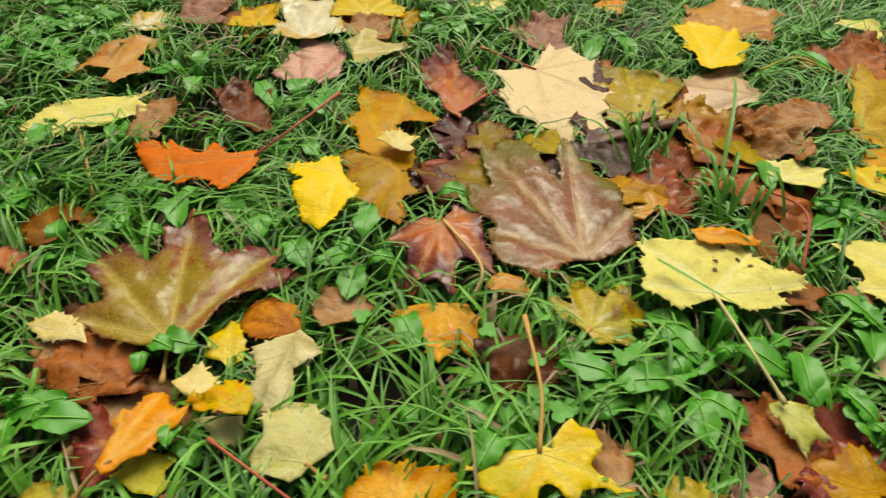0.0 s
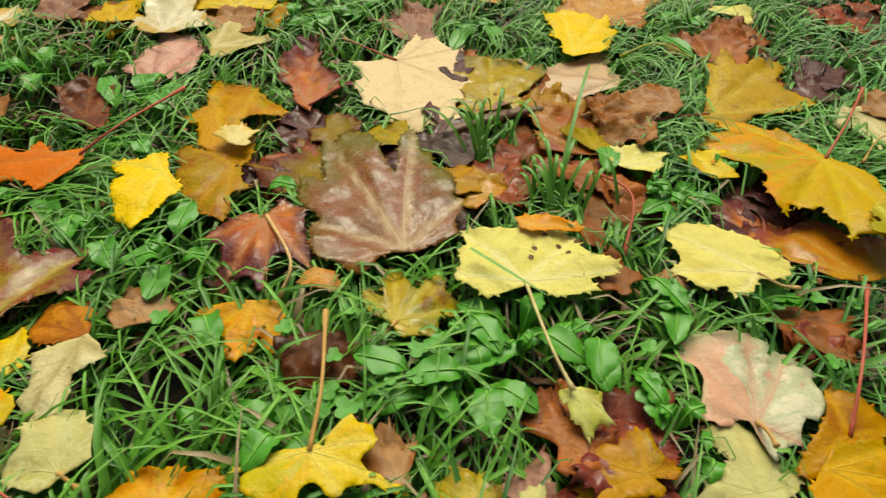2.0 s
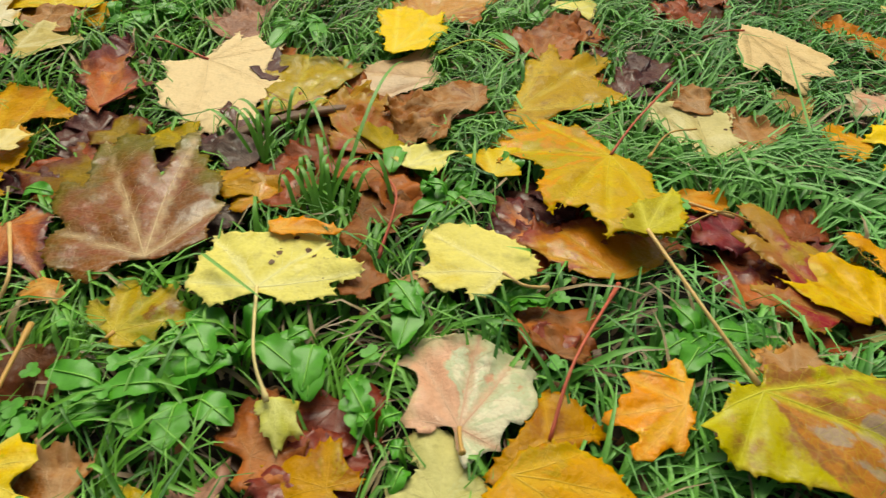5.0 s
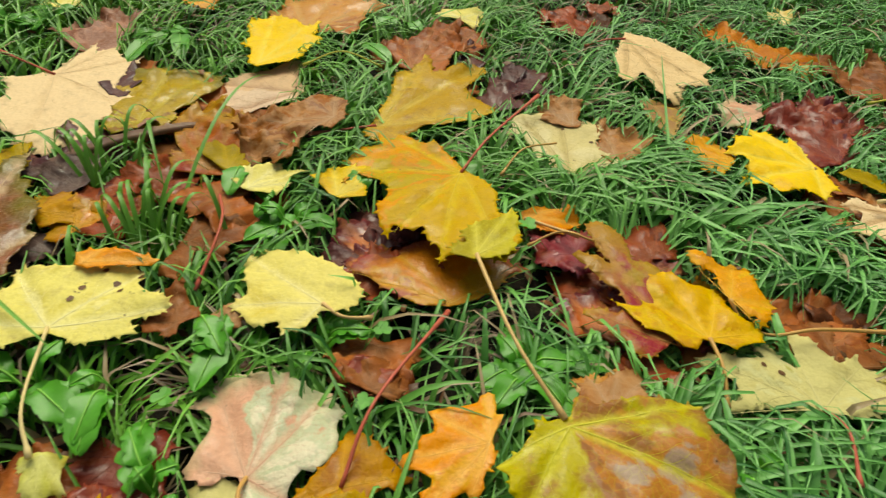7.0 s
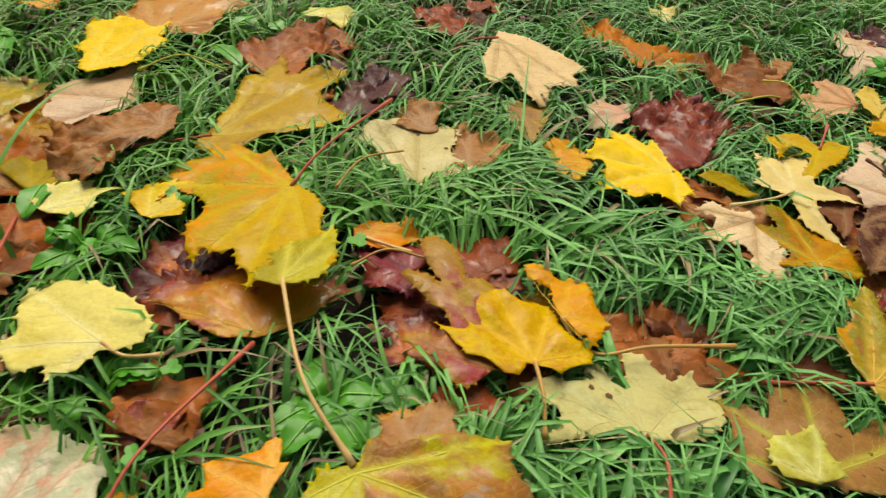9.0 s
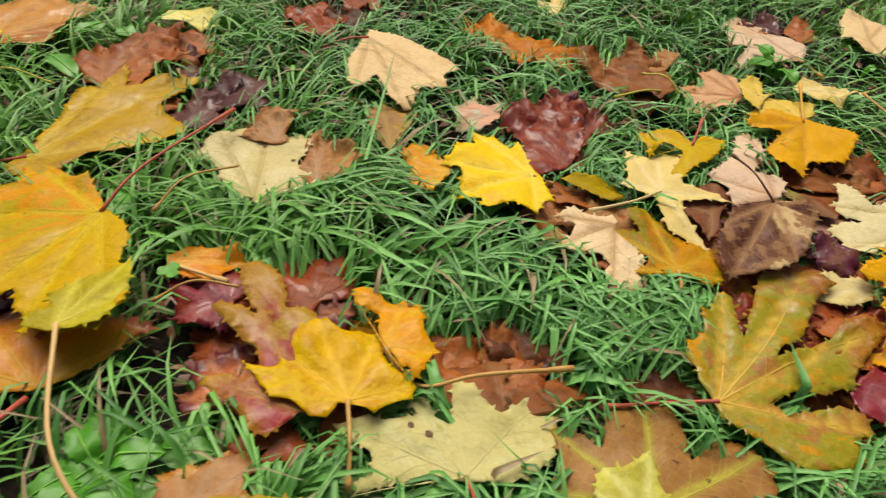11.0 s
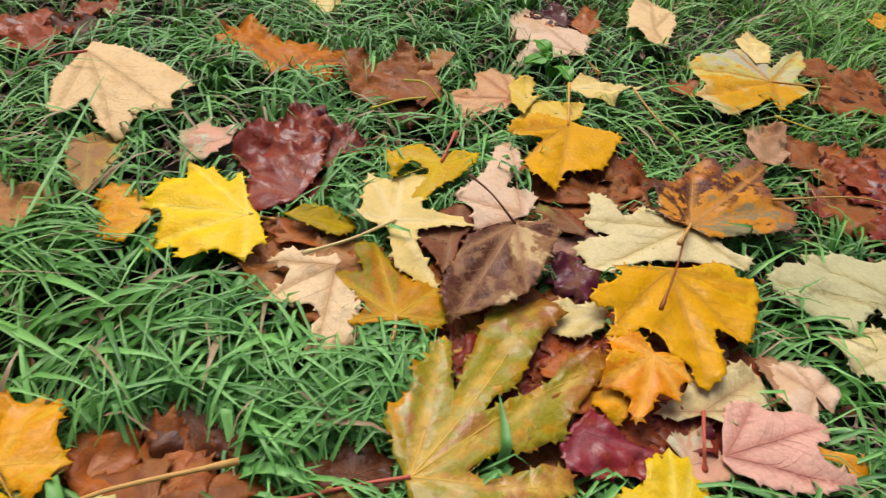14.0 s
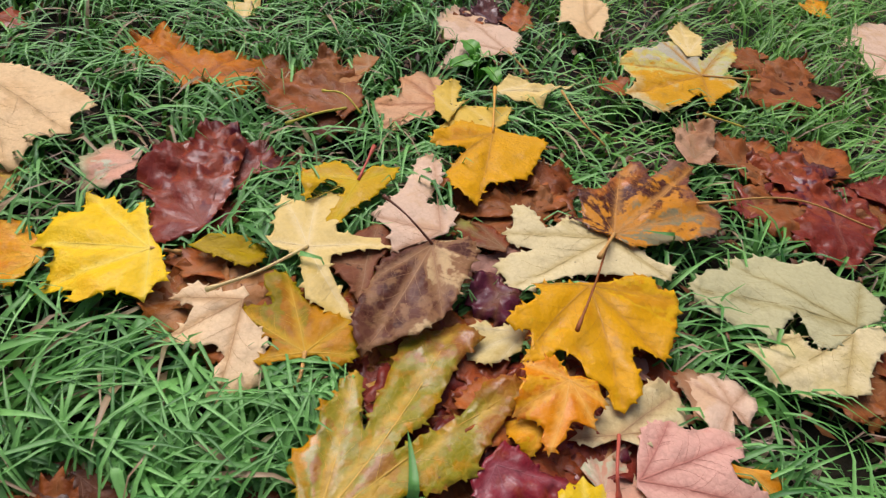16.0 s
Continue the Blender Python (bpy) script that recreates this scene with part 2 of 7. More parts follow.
def leaf_material(look_name):
    main, second, rim, vein, share, edge, spots, wet, _ = LOOKS[look_name]
    n = Nodes("leaf_" + look_name)
    at = n.coords()
    big = n.math("ADD", n.math("MULTIPLY", n.noise(at, 13, 2), 0.55), n.math("MULTIPLY", n.noise(at, 34, 4, 0.65), 0.45))
    big = n.math("ADD", big, n.math("MULTIPLY", n.math("SUBTRACT", n.attr("lobe"), 0.5), 0.22))
    col = n.mix(n.span(big, 0.66 - share * 0.42, 0.76 - share * 0.42), rgb(main), rgb(second))
    ray = n.tree.nodes.new("ShaderNodeCombineXYZ")
    wave = n.math("MULTIPLY", n.noise(at, 60, 3), 0.35)
    n.link(n.math("ADD", n.attr("turn"), wave), ray.inputs[0])
    n.link(n.math("MULTIPLY", n.math("ADD", n.attr("reach"), wave), 0.9), ray.inputs[1])
    n.link(n.math("MULTIPLY", n.add("ShaderNodeObjectInfo").outputs["Random"], 50.0), ray.inputs[2])
    ray = ray.outputs[0]
    if look_name in BLOTCHES:
        blotch_mask = n.math("ADD", n.attr("lobe"), n.math("MULTIPLY", n.math("SUBTRACT", n.noise(at, 50, 4, 0.62), 0.5), 1.2))
        blotch_mask = n.math("ADD", blotch_mask, n.math("MULTIPLY", n.math("SUBTRACT", n.noise(ray, 2.6, 2), 0.5), 1.5))
        calm = 1.0 if wet > 0.65 else 0.7
        for level, code in zip((0.55, 0.82), BLOTCHES[look_name]):
            col = n.mix(n.span(blotch_mask, level - 0.08, level + 0.09, 0.0, calm), col, rgb(code))
    edging = n.math("ADD", n.attr("rim"), n.math("MULTIPLY", n.noise(at, 40, 3), 0.5))
    col = n.mix(n.span(edging, 1.32 - edge, 1.48 - edge * 0.6, 0.0, 0.85), col, rgb(rim))
    col = n.mix(n.math("MULTIPLY", n.attr("vein"), 0.85), col, rgb(vein))
    net = n.add("ShaderNodeTexVoronoi", Vector=at, Scale=140.0)
    net.feature = "DISTANCE_TO_EDGE"
    lines = n.span(net.outputs["Distance"], 0.02, 0.10, 0.13, 0.0)
    col = n.mix(lines, col, rgb(vein))
    grain = n.noise(at, 260, 4, 0.7)
    col = n.mix(0.75, col, n.mix(grain, (0.84, 0.83, 0.80, 1), (1.16, 1.16, 1.16, 1)), "MULTIPLY")
    blot = n.noise(at, 75, 4, 0.65)
    col = n.mix(n.span(blot, 0.52, 0.8, 0.0, 0.35), col, n.mix(0.6, rgb(rim), (0.12, 0.06, 0.03, 1)))
    if spots:
        pits = n.noise(at, 150, 2, 0.5)
        col = n.mix(n.span(pits, 0.78 - spots * 0.22, 0.84 - spots * 0.22, 0.0, 0.8), col, (0.09, 0.045, 0.02, 1))
    n.put(n.bsdf.inputs["Base Color"], col)
    n.put(n.bsdf.inputs["Roughness"], n.span(blot, 0.3, 0.7, 0.66 - 0.25 * wet, 0.48 - 0.2 * wet))
    film = n.math("ADD", n.math("MULTIPLY", n.noise(ray, 3.4, 3, 0.6), 0.75), n.math("MULTIPLY", n.noise(at, 85, 4, 0.65), 0.25))
    film = n.math("SUBTRACT", film, n.math("MULTIPLY", n.attr("vein"), 0.06))
    most = min(1.0, 0.04 + 1.1 * wet ** 2.2)
    n.put(n.bsdf.inputs["Coat Weight"], n.span(film, 0.44, 0.66, 0.04 * most, 0.95 * most))
    n.put(n.bsdf.inputs["Coat IOR"], 1.45 + 0.5 * max(0.0, wet - 0.55))
    n.put(n.bsdf.inputs["Coat Roughness"], n.span(blot, 0.35, 0.65, 0.12, 0.34))
    n.put(n.bsdf.inputs["Specular IOR Level"], 0.06 + 0.10 * wet)
    cells = n.add("ShaderNodeTexVoronoi", Vector=at, Scale=230.0)
    cells.feature = "DISTANCE_TO_EDGE"
    relief = n.math("ADD", n.math("MULTIPLY", cells.outputs["Distance"], 0.7), n.math("MULTIPLY", blot, 1.6))
    relief = n.math("ADD", relief, n.math("MULTIPLY", net.outputs["Distance"], 0.9))
    quilt = n.noise(at, 62, 2, 0.5)
    relief = n.math("ADD", relief, n.math("MULTIPLY", n.noise(at, 170, 3, 0.6), 1.6))
    n.bump(n.math("ADD", relief, n.math("MULTIPLY", quilt, 3.0)), 0.18 + 0.16 * min(1.0, 2 * wet), 0.0015)
    return n.mat


def stem_material(name, code, wet=0.5, worn=0.35):
    n = Nodes(name)
    at = n.coords()
    col = n.mix(n.span(n.noise(at, 60, 3), 0.35, 0.7), rgb(code), n.mix(worn, rgb(code), (0.3, 0.16, 0.06, 1)))
    n.put(n.bsdf.inputs["Base Color"], col)
    n.put(n.bsdf.inputs["Roughness"], 0.5)
    n.put(n.bsdf.inputs["Specular IOR Level"], 0.3)
    n.put(n.bsdf.inputs["Coat Weight"], wet * 0.15)
    n.bump(n.noise(at, 400, 2), 0.3, 0.0006)
    return n.mat


def green_material(name, low, high, dry, share_dry, sheen, other=None, leafy=0.28):
    """Blades and weeds: a colour for each island, with streaks."""
    n = Nodes(name)
    geo = n.add("ShaderNodeNewGeometry")
    pick = geo.outputs["Random Per Island"]
    at = n.add("ShaderNodeTexCoord").outputs["Object"]
    col = n.mix(pick, rgb(low), rgb(high))
    col = n.mix(n.span(n.noise(at, 3.0, 2), 0.35, 0.65, 0.0, 0.45), col, rgb(high))
    if other:
        split = n.tree.nodes.new("ShaderNodeSeparateXYZ")
        n.link(at, split.inputs[0])
        patch = n.math("ADD", split.outputs["X"], n.math("MULTIPLY", n.noise(at, 4.0, 3), 0.8))
        band = n.math("MULTIPLY", n.span(patch, 0.6, 1.4), n.span(patch, 1.7, 2.1, 0.5, 0.15))
        col = n.mix(band, col, n.mix(pick, rgb(other[0]), rgb(other[1])))
    if dry:
        again = n.math("FRACT", n.math("MULTIPLY", pick, 37.0))
        col = n.mix(n.span(again, 1.0 - share_dry, 1.0 - share_dry + 0.01), col, rgb(dry))
    col = n.mix(0.6, col, n.mix(n.noise(at, 320, 3), (0.6, 0.62, 0.6, 1), (1.35, 1.32, 1.3, 1)), "MULTIPLY")
    n.put(n.bsdf.inputs["Base Color"], col)
    n.put(n.bsdf.inputs["Roughness"], 0.5)
    n.put(n.bsdf.inputs["Coat Weight"], sheen)
    n.put(n.bsdf.inputs["Coat Roughness"], 0.2)
    n.bump(n.noise(at, 900, 2), 0.25, 0.0005)
    glow = n.add("ShaderNodeBsdfTranslucent", Color=n.mix(0.5, col, rgb("9cd83c") if leafy > 0.1 else rgb(high)))
    both = n.add("ShaderNodeMixShader", Fac=leafy)
    n.link(n.bsdf.outputs[0], both.inputs[1])
    n.link(glow.outputs[0], both.inputs[2])
    n.link(both.outputs[0], n.tree.nodes["Material Output"].inputs["Surface"])
    return n.mat


def soil_material():
    n = Nodes("soil")
    at = n.add("ShaderNodeTexCoord").outputs["Object"]
    a, b = n.noise(at, 45, 6, 0.7), n.noise(at, 6, 4)
    col = n.mix(n.span(a, 0.35, 0.7), rgb("15110d"), rgb("43382c"))
    col = n.mix(n.span(b, 0.45, 0.65, 0.0, 0.5), col, rgb("161c0c"))
    away = n.tree.nodes.new("ShaderNodeVectorMath")
    away.operation = "LENGTH"
    centre = n.tree.nodes.new("ShaderNodeVectorMath")
    centre.operation = "SUBTRACT"
    centre.inputs[1].default_value = (0.75, 0.6, 0.0)
    n.link(at, centre.inputs[0])
    squash = n.tree.nodes.new("ShaderNodeVectorMath")
    squash.operation = "MULTIPLY"
    squash.inputs[1].default_value = (0.62, 1.3, 0.0)
    n.link(centre.outputs[0], squash.inputs[0])
    n.link(squash.outputs[0], away.inputs[0])
    turf = n.mix(n.noise(at, 14, 6, 0.75), rgb("28461a"), rgb("587e38"))
    col = n.mix(n.span(n.math("ADD", away.outputs["Value"], n.noise(at, 3, 3)), 1.3, 1.75), col, turf)
    n.put(n.bsdf.inputs["Base Color"], col)
    n.put(n.bsdf.inputs["Roughness"], n.span(a, 0.3, 0.7, 0.5, 0.85))
    n.put(n.bsdf.inputs["Specular IOR Level"], 0.2)
    n.bump(n.noise(at, 120, 6, 0.7), 0.9, 0.006)
    return n.mat


LEAF_MATS, STEM_MATS = {}, {}
GRASS = green_material("grass_green", "226014", "80be40", "a8906c", 0.05, 0.16, ("2c7838", "90d888"), 0.11)
WEED = green_material("weed_green", "2e8818", "6cba2c", None, 0.0, 0.4, None, 0.2)
CLOVER = green_material("clover_green", "58ac38", "7cc44c", None, 0.0, 0.1)
CRUMB = green_material("crumb_brown", "3c2010", "8a5828", None, 0.0, 0.1, None, 0.05)
SOIL = soil_material()
STRAW = green_material("grass_straw", "6a5040", "b8a288", None, 0.0, 0.15, None, 0.05)
RIB = stem_material("weed_rib", "8cc654", 0.1, 0.0)


# ---- building helpers ----
def link_mesh(name, verts, faces, material, parent=None, label="", smooth=True):
    me = bpy.data.meshes.new(name)
    me.from_pydata(verts, [], faces)
    me.materials.append(material)
    if smooth:
        me.polygons.foreach_set("use_smooth", [True] * len(faces))
    ob = new(name, me)
    if parent:
        ob.parent = parent
    if label:
        tagged(ob, label)
    return ob


def tube(points, radii, sides=7):
    """Vertices and faces of a tapered tube along points."""
    pts = [Vector(p) for p in points]
    verts, faces = [], []
    for i, p in enumerate(pts):
        d = (pts[min(i + 1, len(pts) - 1)] - pts[max(i - 1, 0)]).normalized()
        u = d.cross(Vector((0, 0, 1)))
        u = u.normalized() if u.length > 1e-6 else Vector((1, 0, 0))
        w = u.cross(d)
        for k in range(sides):
            a = 2 * math.pi * k / sides
            verts.append(p + radii[i] * (math.cos(a) * u + math.sin(a) * w))
    for i in range(len(pts) - 1):
        for k in range(sides):
            j = (k + 1) % sides
            faces.append((i * sides + k, i * sides + j, (i + 1) * sides + j, (i + 1) * sides + k))
    faces += [tuple(range(sides))[::-1], tuple(range((len(pts) - 1) * sides, len(pts) * sides))]
    return verts, faces


def smooth_line(points, steps):
    """A Catmull-Rom line through points."""
    p = [Vector(q) for q in points]
    p = [2 * p[0] - p[1]] + p + [2 * p[-1] - p[-2]]
    out = []
    for i in range(1, len(p) - 2):
        for k in range(steps):
            t = k / steps
            out.append(0.5 * (2 * p[i] + (p[i + 1] - p[i - 1]) * t + (2 * p[i - 1] - 5 * p[i] + 4 * p[i + 1] - p[i + 2]) * t * t
                              + (3 * p[i] - p[i - 1] - 3 * p[i + 1] + p[i + 2]) * t ** 3))
    return out + [p[-2]]


# Where leaves lie, on a 4 mm raster, so that grass bends beneath them.
X0, Y0, CELL = -1.2, -0.3, 0.004
COVER = np.full((int(3.9 / CELL), int(1.9 / CELL)), 9.0)
TOP = np.full(COVER.shape, -9.0)
GROUND_Z = -0.036


def ground_height(x, y):
    return GROUND_Z + 0.006 * math.sin(5.1 * x + 1.3) * math.cos(6.3 * y) + 0.005 * noise.noise(Vector((9 * x, 9 * y, 0)))


def leaf_outline(rng, lobes, sinus, teeth):
    """The outline round the stalk's joint, as (angle, radius): pointed lobes with side teeth, and a notch at the stalk."""
    top = max(l for _, l in lobes)
    sinus = 0.46 + 0.52 * sinus
    knots = []
    first, last = lobes[0], lobes[-1]
    back = 360 - (last[0] - first[0])
    knots.append((first[0] - min(back * 0.42, 80), 0.09 * top))
    knots.append((first[0] - min(back * 0.3, 36), 0.76 * first[1]))
    for i, (a, l) in enumerate(lobes):
        before = a - lobes[i - 1][0] if i else min(back * 0.5, 50)
        after = lobes[i + 1][0] - a if i + 1 < len(lobes) else min(back * 0.5, 50)
        for side, gap in ((-1, before), (0, 0), (1, after)):
            if side == 0:
                knots.append((a, l))
                continue
            run = [(0.09, 0.87)] if gap > 18 else []
            if gap > 22 and rng.random() < 0.9:
                run += [(0.19, 0.915), (0.265, 0.72 + 0.1 * sinus)]
            if gap > 40 and rng.random() < 0.7:
                run += [(0.36, 0.70 + 0.16 * sinus)]
            run = [(a + side * gap * f * rng.uniform(0.88, 1.12), l * k * rng.uniform(0.96, 1.04)) for f, k in run]
            knots += run[::-1] if side < 0 else run
        if i + 1 < len(lobes):
            b, m = lobes[i + 1]
            close = max(0.0, 1 - (b - a) / 32)
            dip = sinus + (0.95 - sinus) * close
            knots.append(((a + b) / 2 + rng.uniform(-0.06, 0.06) * (b - a), dip * (0.7 * min(l, m) + 0.3 * max(l, m)) * rng.uniform(0.95, 1.03)))
    knots.append((last[0] + min(back * 0.3, 36), 0.76 * last[1]))
    knots.append((last[0] + min(back * 0.42, 80), 0.09 * top))
    return toothed_edge(rng, knots, teeth)


def toothed_edge(rng, knots, teeth, points=0.0):
    """The fine edge through knots of (degrees, metres) round the stalk's joint; points: height of the small side teeth."""
    pts = [Vector((r * math.cos(radians(a)), r * math.sin(radians(a)))) for a, r in knots]
    if points:
        whole = []
        for p, q in zip(pts, pts[1:] + pts[:1]):
            whole.append(p)
            run = (q - p).length
            if run > 0.011 and (p + q).length > 0.03:
                out_way = Vector((q.y - p.y, p.x - q.x)).normalized()
                many = max(1, int(run / 0.016))
                for k in range(many):
                    f = (k + rng.uniform(0.35, 0.65)) / many
                    tip = p.lerp(q, f) + out_way * points * rng.uniform(0.5, 1.3)
                    whole += [p.lerp(q, f - 0.16 / many) - out_way * points * 0.5, tip, p.lerp(q, f + 0.07 / many) - out_way * points * 0.3]
        pts = whole
    out = []
    for p, q in zip(pts, pts[1:] + pts[:1]):
        n = max(2, int((q - p).length / 0.0055))
        mid = (p + q) / 2
        for k in range(n):
            t = k / n
            v = p.lerp(q, t)
            bow = math.sin(math.pi * t)
            v = v + mid.normalized() * (bow * -0.06 * (q - p).length + (teeth * rng.uniform(-1.0, 1.0) if k else 0))
            out.append((math.atan2(v.y, v.x), v.length))
    return out


LEAF_COUNT = [0]


def maple(look_name, place, heading, lobes, sinus=0.62, crumple=1.0, cup=0.0, stem=(), stem_look="", coarse=False, pleat=1.0, tones=(), edge=(), tilt=(), spots=()):
    """A fallen maple leaf: place of the stalk's joint, heading of its middle, lobes as (degrees from the heading, centimetres),
    and, where the leaf is torn or uneven, the tips and notches of its edge in the same measure."""
    LEAF_COUNT[0] += 1
    seed = LEAF_COUNT[0]
    rng = random.Random(seed)
    lobes = [(a, l / 100) for a, l in lobes]
    size = max(l for _, l in lobes)
    angles = [radians(a) for a, _ in lobes]
    shift = Vector((seed * 3.7, seed * 1.9, 0))
    tip_x, tip_y = rng.uniform(-0.05, 0.07), rng.uniform(-0.07, 0.07)
    if crumple > 1.3:
        sinus = max(sinus, 0.75)
    if edge:
        outline = toothed_edge(rng, [(a, r / 100) for a, r in edge], 0.0007, 0.0029)
        size = max(size, max(r for _, r in outline))
        tip_x, tip_y = tilt or (0.35 * tip_x, 0.35 * tip_y)
        crumple = crumple if crumple > 1.3 else 0.75 * crumple
    else:
        outline = leaf_outline(rng, lobes, sinus, 0.0012)

    def lift(x, y):
        r, th = math.hypot(x, y), math.atan2(y, x)
        u = r / size
        d = min(abs((th - a + math.pi) % (2 * math.pi) - math.pi) for a in angles)
        groove = 1 - math.exp(-(d * r / 0.007) ** 2)
        v = Vector((x, y, 0))
        z = cup * 0.22 * size * u * u + pleat * 0.0017 * groove * min(1.0, 3 * u)
        z += crumple * u * (0.0075 * noise.noise(v * 26 + shift) + 0.0045 * noise.noise(v * 64 + shift) + 0.0016 * noise.noise(v * 150 + shift))
        if crumple > 1.3:
            z += crumple * u * min(1.0, 2 * u) * (0.006 * (0.5 - abs(noise.noise(v * 40 + shift * 1.7)) * 2) + 0.0035 * (0.5 - abs(noise.noise(v * 105 + shift)) * 2))
        z += 0.005 * u ** 3 * math.sin(5 * th + seed)
        return z - 0.006 * u * u + tip_x * x + tip_y * y

    words = LOOKS[look_name][8]
    state = "crumpled" if crumple > 1.3 else "flat" if not cup else "curled"
    root = tagged(new("maple_leaf"), f"{words} maple leaf lying {state} on wet grass", "leaf", "fallen maple leaves")
    root.matrix_basis = pose(*place, 0, 0, heading)
    if look_name not in LEAF_MATS:
        LEAF_MATS[look_name] = leaf_material(look_name)
        STEM_MATS[look_name] = stem_material("vein_" + look_name, LOOKS[look_name][3], 0.3, 0.12)
    bound = sorted(outline)
    bt, br = [b[0] for b in bound], [b[1] for b in bound]

    def edge_at(th):
        return float(np.interp(th, bt, br, period=2 * math.pi))

    # An even net of small triangles inside the edge.
    rim_line = [Vector((r * math.cos(th), r * math.sin(th))) for th, r in outline]
    n = len(rim_line)
    gap = 0.006 if coarse else max(0.0038, 0.035 * size)
    inner = [Vector((0.0, 0.0))]
    steps = int(size / gap) + 1
    for i in range(-steps, steps + 1):
        for j in range(-steps, steps + 1):
            x, y = (i + 0.5 * (j % 2) + rng.uniform(-0.15, 0.15)) * gap, (0.87 * j + rng.uniform(-0.15, 0.15)) * gap
            if gap * 0.4 < math.hypot(x, y) < edge_at(math.atan2(y, x)) - 0.45 * gap:
                inner.append(Vector((x, y)))
    flat, _, net, _, _, _ = geometry.delaunay_2d_cdt(rim_line + inner, [(k, (k + 1) % n) for k in range(n)], [], 1, 1e-6)
    verts = [(p.x, p.y, lift(p.x, p.y)) for p in flat]
    rim = []
    for p in flat:
        far = edge_at(math.atan2(p.y, p.x))
        rim.append(min(1.0, p.length / max(far, 1e-4)) * (0.62 + 0.38 * min(1.0, far / size)) + 0.08)
    faces = [tuple(f) for f in net]
    sides = collections.Counter(e for f in faces for e in zip(f, f[1:] + f[:1]))
    border = [e for e in sides if (e[1], e[0]) not in sides]
    thin = 0.0004
    m = len(verts)
    both = verts + [(x, y, z - thin) for x, y, z in verts]
    allf = faces + [tuple(m + v for v in reversed(f)) for f in faces] + [(a, m + a, m + b, b) for a, b in border]
    blade = link_mesh("blade", both, allf, LEAF_MATS[look_name], root)
    near, part_of, tone = [], [], [rng.random() ** 1.3 * 0.8 for _ in angles]
    tone = list(tones) or tone
    for x, y, _ in verts:
        th, r = math.atan2(y, x), math.hypot(x, y)
        d = min(abs((th - a + math.pi) % (2 * math.pi) - math.pi) for a in angles) * r
        share = [math.exp(-(((th - a + math.pi) % (2 * math.pi) - math.pi) / 0.3) ** 2) + 1e-6 for a in angles]
        part_of.append(sum(w * v for w, v in zip(share, tone)) / sum(share))
        near.append(math.exp(-(d / ((0.0016 + 0.0018 * (1 - r / size)) * min(1.0, 6 / len(angles)))) ** 2))
    turn = [math.atan2(y, x) for x, y, _ in verts]
    reach = [math.hypot(x, y) / size for x, y, _ in verts]
    for name, values in (("rim", rim), ("vein", near), ("lobe", part_of), ("turn", turn), ("reach", reach)):
        blade.data.attributes.new(name, "FLOAT", "POINT").data.foreach_set("value", values + values)

    # Main veins with their side veins, as low ridges on the blade.
    for a, l in ((radians(a), l) for a, l in lobes):
        vv, vf = [], []

        def ridge(p0, p1, w0, w1, steps, bow=0.0):
            across = Vector((p0[1] - p1[1], p1[0] - p0[0])).normalized()
            base = len(vv)
            for k in range(steps + 1):
                t = k / steps
                off = bow * math.sin(math.pi * t)
                x, y = p0[0] + (p1[0] - p0[0]) * t + across.x * off, p0[1] + (p1[1] - p0[1]) * t + across.y * off
                w = w0 + (w1 - w0) * t
                z = lift(x, y)
                vv.extend([(x - across.x * w, y - across.y * w, lift(x - across.x * w, y - across.y * w) + 0.00022), (x, y, z + 0.0003 + 0.35 * w),
                           (x + across.x * w, y + across.y * w, lift(x + across.x * w, y + across.y * w) + 0.00022)])
            for k in range(steps):
                o = base + 3 * k
                vf.extend([(o, o + 1, o + 4, o + 3), (o + 1, o + 2, o + 5, o + 4)])

        thick = 0.0075 * min(size, 0.09)
        tip = 0.93 * edge_at(a)
        ridge((0, 0), (tip * math.cos(a), tip * math.sin(a)), thick, 0.25 * thick, 10, tip * rng.uniform(-0.035, 0.035))
        for k in range(4):
            s = tip * (0.28 + 0.17 * k)
            for side in (-1, 1):
                s2 = s * rng.uniform(0.86, 1.14)
                way = a + side * radians(rng.uniform(30, 52))
                length = 0.34 * l * (1 - 0.55 * s / tip)
                p0 = (s2 * math.cos(a), s2 * math.sin(a))
                for _ in range(6):
                    p1 = (p0[0] + length * math.cos(way), p0[1] + length * math.sin(way))
                    if math.hypot(*p1) < 0.95 * edge_at(math.atan2(p1[1], p1[0])):
                        break
                    length *= 0.75
                ridge(p0, p1, 0.26 * thick, 0.07 * thick, 6, -side * length * rng.uniform(0.03, 0.14))
        link_mesh("vein", vv, vf, STEM_MATS[look_name], root)

    if stem:
        key = stem_look or ("redstem" if look_name in ("cream", "creamdark", "mustard", "amber", "rust", "ochre", "ochrepurple", "bigolive", "redolive") else "tanorange")
        if key not in STEM_MATS:
            STEM_MATS[key] = stem_material("stem_" + key, STEMS.get(key, "c8a060"), 0.5, 0.15)
        inv = root.matrix_basis.inverted()
        line = smooth_line([(0, 0, lift(0, 0) + 0.0005)] + [inv @ Vector(p) for p in stem], 7)
        k = len(line)
        thick = 0.0008 if "dark" in key else 0.0013 if key == "tanorange" else 0.0011
        radii = [thick + 0.0004 * abs(2 * i / (k - 1) - 1) + (0.0007 if i >= k - 2 else 0) for i in range(k)]
        sv, sf = tube(line, radii)
        link_mesh("stem", sv, sf, STEM_MATS[key], root)

